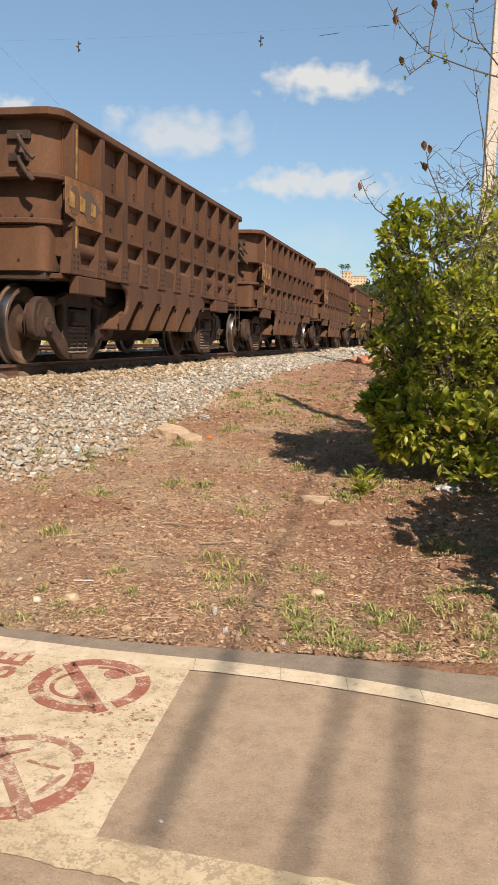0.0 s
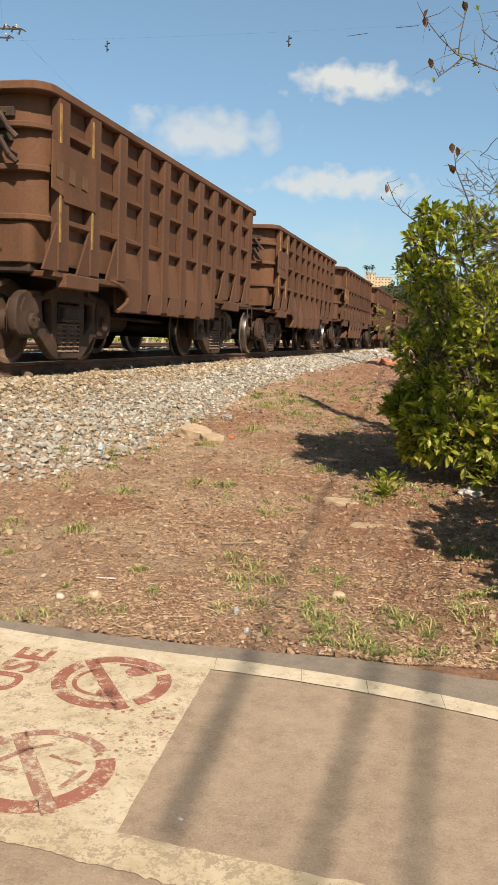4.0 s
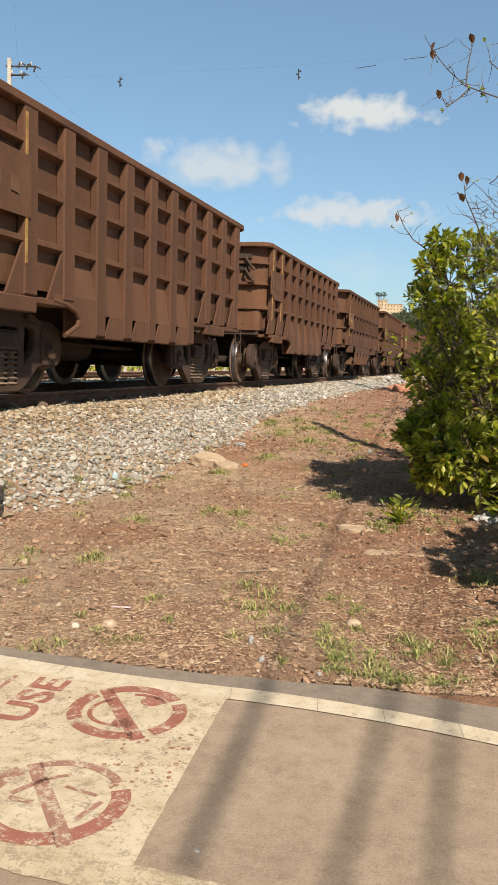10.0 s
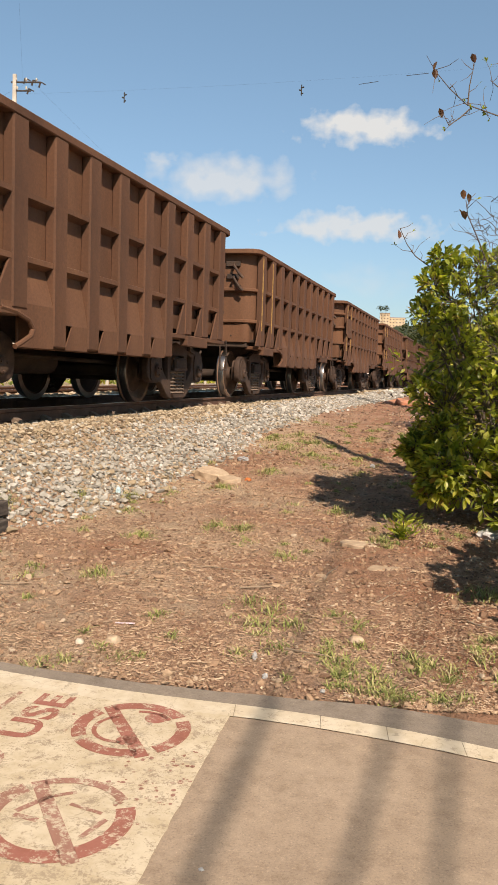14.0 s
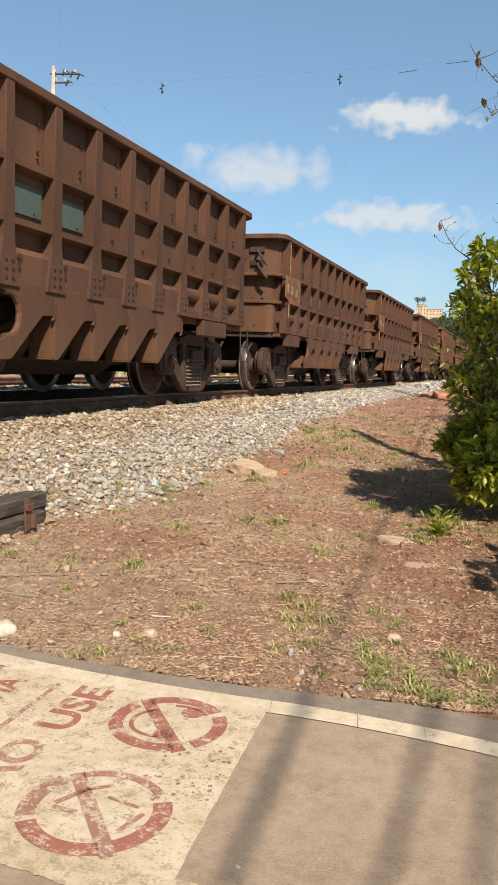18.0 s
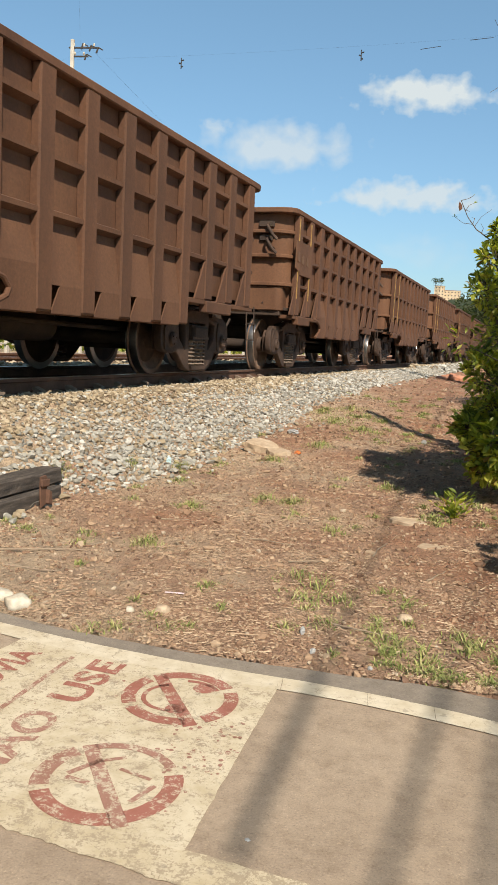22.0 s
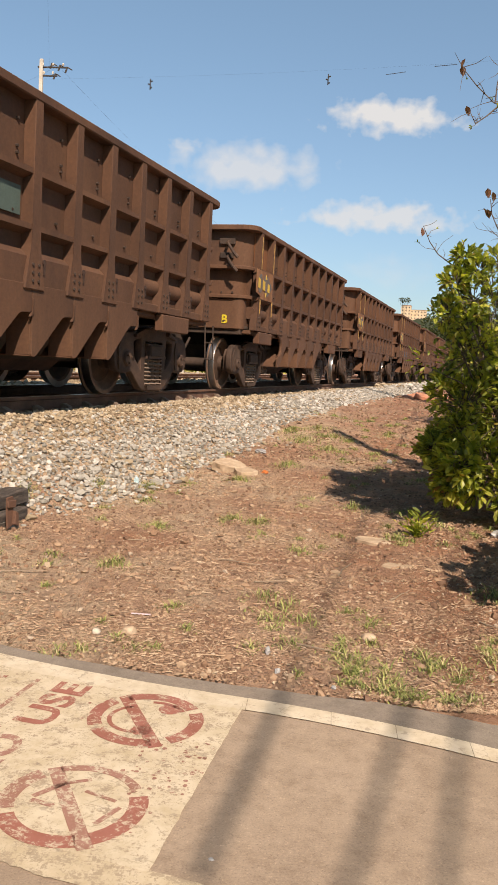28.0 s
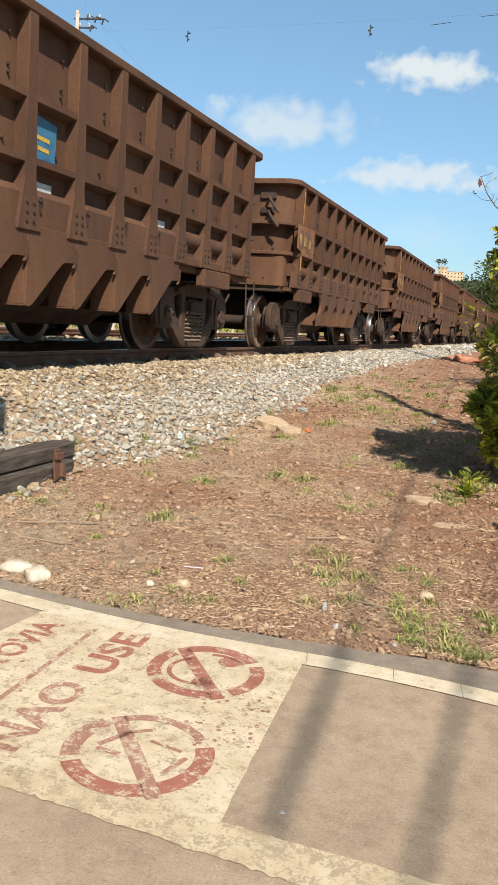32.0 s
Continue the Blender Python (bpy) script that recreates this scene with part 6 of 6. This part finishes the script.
for c, r in (((2.25, 4.9, 0.7), 0.45), ((2.3, 5.0, 1.3), 0.45), ((2.7, 5.4, 0.9), 0.55), ((2.7, 5.5, 1.7), 0.5), ((2.5, 6.0, 1.2), 0.45), ((1.97, 4.0, 1.05), 0.42), ((1.95, 4.35, 0.55), 0.36), ((1.93, 3.75, 1.8), 0.40), ((2.0, 4.75, 1.35), 0.37), ((2.08, 4.5, 0.8), 0.36), ((1.95, 3.45, 0.9), 0.42), ((1.92, 3.15, 0.55), 0.35),
             # high lobes out of view, added for the shade farther off
             ((1.80, 5.0, 4.3), 0.36), ((1.95, 4.6, 3.95), 0.32)):
    c = Vector(c) + Vector((0.114, -0.195, 0)) * c[2]
    twig(side_wood, [(2.55, 5.3, 0.05), (2.5, 5.3, c.z * 0.6), c], 0.03, 0.01, 6)
    for i in range(400):
        d = Vector((random.gauss(0, 1), random.gauss(0, 1), random.gauss(0.15, 1))).normalized()
        s = random.uniform(0.09, 0.15)
        side_crown.add(c + d * r * random.uniform(0.4, 1.05), d + Vector((random.gauss(0, 0.5), random.gauss(0, 0.5), 0.2)), s, s * 0.24)
part("twig_tangle", side_wood, TWIG, side_bush)
part("crown", side_crown.mesh("crown", BUSH_LEAF), None, side_bush)
# low sprig and one beside the track line
for c, n in (((0.93, 6.35, 0.10), 110), ((0.92, 6.6, 1.50), 22)):
    c = Vector(c)
    for i in range(n):
        d = Vector((random.gauss(0, 0.5), random.gauss(0, 0.5), 1)).normalized()
        if c.z > 1:
            d = Vector((random.gauss(-0.5, 0.5), random.gauss(0, 0.4), random.gauss(0.1, 0.7))).normalized()
        s = random.uniform(0.05, 0.09)
        crown.add(c + d * random.uniform(0.02, 0.16 if c.z > 1 else 0.24), d + Vector((random.gauss(0, 0.5), random.gauss(0, 0.5), 0)), s, s * 0.2)
twig(wood, [(1.3, 7.1, 1.35), (1.1, 6.8, 1.42), (0.93, 6.6, 1.48)], 0.006, 0.003)
twig(wood, [(1.0, 6.45, 0.10), (0.95, 6.37, 0.16), (0.92, 6.33, 0.30)], 0.006, 0.003)
# bare twigs that rise above the crown
BARE = [[(1.96, 3.53), (1.76, 3.58), (1.53, 3.65), (1.38, 3.72), (1.23, 3.84), (1.11, 3.95), (1.09, 3.99)], [(1.41, 3.68), (1.32, 3.59), (1.23, 3.52), (1.18, 3.63)], [(1.39, 3.71), (1.40, 3.88), (1.43, 4.06)],
        [(1.96, 3.62), (1.79, 3.84), (1.74, 4.02), (1.75, 4.13)], [(1.80, 3.80), (1.65, 3.84), (1.56, 3.91)], [(1.30, 2.30), (1.16, 2.36), (1.02, 2.45), (0.94, 2.55), (0.87, 2.68)], [(1.65, 2.33), (1.51, 2.61), (1.43, 2.79), (1.41, 2.92)],
        [(2.0, 1.96), (1.88, 2.33), (1.95, 2.66), (1.90, 3.03), (1.80, 3.35), (1.76, 3.58)], [(2.3, 2.10), (2.25, 2.80), (2.1, 3.30), (1.96, 3.53)]]
tips = []
for line in BARE:
    pts = [Vector((x, 7.2 + 0.12 * noise.noise((x * 3, z * 3, 1)), z)) for x, z in line]
    twig(wood, pts, 0.007, 0.0028)
    tips.append(pts[-1])
    for i in range(1, len(pts)):
        for k in range(3):
            d = Vector((random.gauss(0, 0.7), random.gauss(0, 0.5), random.gauss(0.35, 0.6))).normalized()
            a = pts[i - 1].lerp(pts[i], random.random())
            ln = random.uniform(0.06, 0.22)
            m = a + d * ln * 0.5 + Vector((random.uniform(-0.02, 0.02), 0, random.uniform(-0.02, 0.02)))
            e = a + d * ln
            twig(wood, [a, m, e], 0.0035, 0.0015, 4)
            if random.random() < 0.35:
                for q in range(random.randint(1, 4)):
                    s = random.uniform(0.025, 0.05)
                    crown.add(e, d + Vector((random.gauss(0, 0.6), random.gauss(0, 0.6), random.gauss(0.2, 0.5))), s, s * 0.22)
# tangle of dead twigs inside the top
for i in range(230):
    a = Vector((random.uniform(1.5, 2.5), random.uniform(6.9, 7.6), random.uniform(2.0, 2.9)))
    d = Vector((random.gauss(-0.2, 0.7), random.gauss(0, 0.5), random.gauss(0.3, 0.7))).normalized()
    ln = random.uniform(0.12, 0.4)
    pts = [a]
    for k in range(6):
        d = (d + Vector((random.gauss(0, 0.3), random.gauss(0, 0.2), random.gauss(0.04, 0.3)))).normalized()
        pts.append(pts[-1] + d * ln / 5)
    twig(wood, pts, 0.0034, 0.0014, 4)
part("twig_tangle", wood, TWIG, bush, "thin grey-brown twigs")
part("crown", crown.mesh("crown", BUSH_LEAF), None, bush)
red = Leaves()
for x, z in ((1.18, 3.60), (0.86, 2.67), (1.40, 2.93), (1.44, 2.90), (1.36, 2.85), (1.42, 2.76), (1.09, 3.98), (1.11, 3.92), (1.43, 4.05), (1.75, 4.10)):
    s = 0.085
    red.add((x, 7.2, z), (random.gauss(0, 0.3), -0.2, random.choice((-0.6, 1, 1))), s, s * 0.3)
part("dry_leaves", red.mesh("dry_leaves", DRY_LEAF), None, bush, "reddish brown dying leaves")


# ---- trees beyond ----
def tree(x, y, h, r, label, clumps, mat=TREE_LEAF, trunk=0.18, flat=0.75, leaf=0.3, per=60):
    base = new("tree")
    z = dirt_z(x, y) if abs(x) < 100 and y < 120 else 0.8
    base.matrix_basis = pose(x, y, z - 0.1)
    tagged(base, label, "tree")
    bm = bm_new()
    top = Vector((0, 0, h * 0.62))
    twig(bm, [Vector((0, 0, 0)), Vector((0.1, 0, h * 0.3)), top], trunk, trunk * 0.5, 8)
    lv = Leaves()
    for i in range(clumps):
        d = Vector((random.gauss(0, 1), random.gauss(0, 1), random.gauss(0.1, 0.8))).normalized()
        c = Vector((0, 0, h - r * flat)) + Vector((d.x * r, d.y * r, d.z * r * flat)) * random.uniform(0.55, 0.95)
        twig(bm, [top * random.uniform(0.6, 1), (top + c) / 2 + Vector((0, 0, 0.1)), c], trunk * 0.3, trunk * 0.08, 5)
        cr = r * random.uniform(0.22, 0.36)
        for k in range(per):
            e = Vector((random.gauss(0, 1), random.gauss(0, 1), random.gauss(0, 1))).normalized()
            lv.add(c + e * cr * random.uniform(0.5, 1.05), e + Vector((random.gauss(0, 0.6), random.gauss(0, 0.6), 0.2)), leaf * random.uniform(0.7, 1.3), leaf * 0.3)
    part("trunk", bm, TWIG, base)
    part("crown", lv.mesh("crown", mat), None, base)
    return base


tree(13.4, 88, 8.2, 4.3, "broad dark green tree beyond the track", 46, leaf=0.30, per=190)
tree(19, 92, 8.2, 4.5, "broad dark green tree beyond the track", 34, leaf=0.6, per=60)
tree(26, 95, 8, 4.5, "broad dark green tree beyond the track", 26, leaf=0.6, per=60)
tree(3.9, 12.6, 3.4, 1.2, "small leafy tree behind the bush", 26, BUSH_LEAF, 0.10, 0.8, 0.09, 110)
tree(3.0, 10.4, 2.5, 0.8, "small leafy tree behind the bush", 16, BUSH_LEAF, 0.05, 0.9, 0.08, 90)

# hedge and fence behind the far track
lv = Leaves()
for i in range(2600):
    s, l = random.uniform(-4, 60), 15.5 + random.gauss(0, 0.5)
    p = track_point(s, l, 0.75 + random.uniform(0, 0.9) * random.random())
    lv.add(p, (random.gauss(0, 1), random.gauss(0, 1), 1), 0.28, 0.07)
tagged(new("hedge", lv.mesh("hedge", BUSH_LEAF)), "low green undergrowth behind the tracks", "undergrowth", kind="stuff")
fence = new("fence")
fence.matrix_basis = track_pose(0, 14.2, 0.7)
tagged(fence, "pale concrete post fence behind the tracks", "fence")
bm = bm_new()
box(bm, -0.06, 0.06, -0.05, 0.05, 0, 0.9)
post = mesh_of("fence_post", bm, CONCRETE, 0.008)
for i in range(30):
    part("fence_post", post, None, fence, at=(-4 + 2 * i, 0, 0))
for z in (0.3, 0.62, 0.85):
    bm = bm_new()
    box(bm, -4, 54, -0.02, 0.02, z, z + 0.05)
    part("fence_rail", bm, CONCRETE, fence)

# ---- far buildings and hill ----
WALL_OCHRE = two_scale("ochre_render", (0.5, 0.38, 0.24), (0.62, 0.48, 0.32), (0.68, 0.54, 0.38), 0.3, 4, 0.9, 0, 0.0)
WINDOW_DARK = plain("dark_window", (0.05, 0.05, 0.05), 0.3)
ROOF = two_scale("clay_roof", (0.30, 0.14, 0.08), (0.38, 0.19, 0.11), (0.44, 0.24, 0.15), 0.5, 5, 0.9, 0, 0.0)


def far_building(x, y, z, w, d, h, floors, cols, label):
    b = new("apartment_building")
    b.matrix_basis = pose(x, y, z, 0, 0, -8)
    tagged(b, label, "building")
    bm = bm_new()
    box(bm, -w / 2, w / 2, -d / 2, d / 2, 0, h)
    part("wall", bm, WALL_OCHRE, b)
    bm = bm_new()
    box(bm, -w / 2 - 0.25, w / 2 + 0.25, -d / 2 - 0.25, d / 2 + 0.25, h, h + 0.35)
    part("roof", bm, ROOF, b)
    bm = bm_new()
    box(bm, -0.6, 0.6, -0.08, 0.04, 0, 1.2)
    me = mesh_of("window", bm, WINDOW_DARK)
    for f in range(floors):
        for c in range(cols):
            part("window", me, None, b, at=(-w / 2 + w * (c + 0.5) / cols, -d / 2, h * (f + 0.3) / floors))


far_building(72.4, 900, 40, 10, 12, 31, 9, 3, "ochre apartment block far off on the hill")
far_building(86, 905, 40, 17.0, 12, 27, 8, 5, "low ochre apartment block far off on the hill")
hill = sheet("hillside", [-100 + 30 * i for i in range(28)], [500 + 40 * i for i in range(16)],
             lambda x, y: 63 * step01(500, 880, y) * step01(-60, 110, x) + 4 * noise.noise((x * 0.02, y * 0.02, 0)) - 4.0, TREE_LEAF)
tagged(hill, "wooded hillside far beyond the track", "hillside", kind="structure")
tree(70, 896, 78, 6.0, "lone flat-topped tree on the hill", 14, TREE_LEAF, 0.5, 0.3, 1.0, 36)


# ---- clouds: a far backdrop ----
def cloud_material(seed, soft, dens, wide):
    m = bpy.data.materials.new("cloud_white")
    m.use_nodes = True
    t = m.node_tree
    t.nodes.clear()
    out = t.nodes.new("ShaderNodeOutputMaterial")
    c = t.nodes.new("ShaderNodeTexCoord")
    mp = t.nodes.new("ShaderNodeMapping")
    mp.inputs["Location"].default_value = (seed, seed * 0.7, 0)
    mp.inputs["Scale"].default_value = (wide, 1, 1)
    t.links.new(c.outputs["Object"], mp.inputs[0])
    n = t.nodes.new("ShaderNodeTexNoise")
    n.inputs["Scale"].default_value, n.inputs["Detail"].default_value, n.inputs["Roughness"].default_value = 1.4, 5, 0.45
    t.links.new(mp.outputs[0], n.inputs["Vector"])
    ln = t.nodes.new("ShaderNodeVectorMath")
    ln.operation = "LENGTH"
    t.links.new(c.outputs["Object"], ln.inputs[0])
    k = t.nodes.new("ShaderNodeMath")
    k.operation = "MULTIPLY_ADD"
    k.inputs[1].default_value, k.inputs[2].default_value = -0.60, 0.42
    t.links.new(ln.outputs["Value"], k.inputs[0])
    s = t.nodes.new("ShaderNodeMath")
    s.operation = "ADD"
    t.links.new(n.outputs["Fac"], s.inputs[0])
    t.links.new(k.outputs[0], s.inputs[1])
    r = ramp(t, s.outputs[0], [(0.36, (0, 0, 0)), (0.36 + soft, (dens, dens, dens))])
    em = t.nodes.new("ShaderNodeEmission")
    em.inputs["Color"].default_value, em.inputs["Strength"].default_value = (0.80, 0.92, 0.98, 1), 0.64
    tr = t.nodes.new("ShaderNodeBsdfTransparent")
    ms = t.nodes.new("ShaderNodeMixShader")
    t.links.new(r.outputs[0], ms.inputs[0])
    t.links.new(tr.outputs[0], ms.inputs[1])
    t.links.new(em.outputs[0], ms.inputs[2])
    t.links.new(ms.outputs[0], out.inputs["Surface"])
    return m


def cloud(x0, z0, x1, z1, seed, soft, dens, y=2000):
    me = bpy.data.meshes.new("cloud_backdrop")
    me.from_pydata([(-1.3, 0, -1.3), (1.3, 0, -1.3), (1.3, 0, 1.3), (-1.3, 0, 1.3)], [], [(0, 1, 2, 3)])
    me.materials.append(cloud_material(seed, soft, dens, abs(x1 - x0) / abs(z1 - z0) * 0.85))
    ob = new("cloud_backdrop", me)
    ob.matrix_basis = Matrix.Translation(((x0 + x1) / 2, y, (z0 + z1) / 2)) @ Matrix.Diagonal((abs(x1 - x0) / 2, 1, abs(z1 - z0) / 2, 1))
    return tagged(ob, "soft white fair-weather cloud in the blue sky", "cloud", kind="structure")


cloud(-85, 640, 275, 540, 1.0, 0.34, 0.98)
cloud(-445, 535, -25, 400, 5.0, 0.40, 0.72, 2010)
cloud(-152, 408, 300, 318, 9.0, 0.36, 0.80, 2020)
cloud(-445, 540, -355, 500, 13.0, 0.40, 0.4, 2030)
cloud(0, 285, 235, 190, 17.0, 0.6, 0.25, 2040)
cloud(-730, 565, -585, 500, 21.0, 0.35, 0.8, 2050)


def train_s(t):
    """Rear corner of the first wagon, metres ahead of the viewer along the track."""
    c = TRAIN
    late = max(0.0, t - 24)
    return c[0] + t * (c[1] + t * (c[2] + t * (c[3] + t * c[4]))) - 0.1 * late * late / (late + 0.4)


TRAIN = (17.1525, -10.49177, -0.014273, 0.0007641, -0.00000853)


def motions():
    for k, wagon in WAGONS.items():
        rows = []
        for i in range(33):
            rows.append((i, track_pose(train_s(i) + k * PITCH - L, TRACK, RAIL_Z)))
        walk(wagon, rows)
        # the wheels roll while the wagon is near
        t0 = next((i / 15 for i in range(481) if train_s(i / 15) + k * PITCH < 70), 32.0)
        t1 = next((i / 15 for i in range(481) if train_s(i / 15) + k * PITCH < 1), 32.0)
        times = [t0 + i / 15 for i in range(int((t1 - t0) * 15) + 1) if t0 + i / 15 < 31.95]
        times = sorted({0.0, 32.0, *[round(t, 4) for t in times]})
        for ob in wagon.children:
            if ob.name.startswith("wheelset"):
                x = ob.matrix_basis.translation.x
                walk(ob, [(t, pose(x, 0, 0.457, 0, math.degrees(train_s(min(max(t, t0), t1)) / 0.457), 0)) for t in times])


motions()
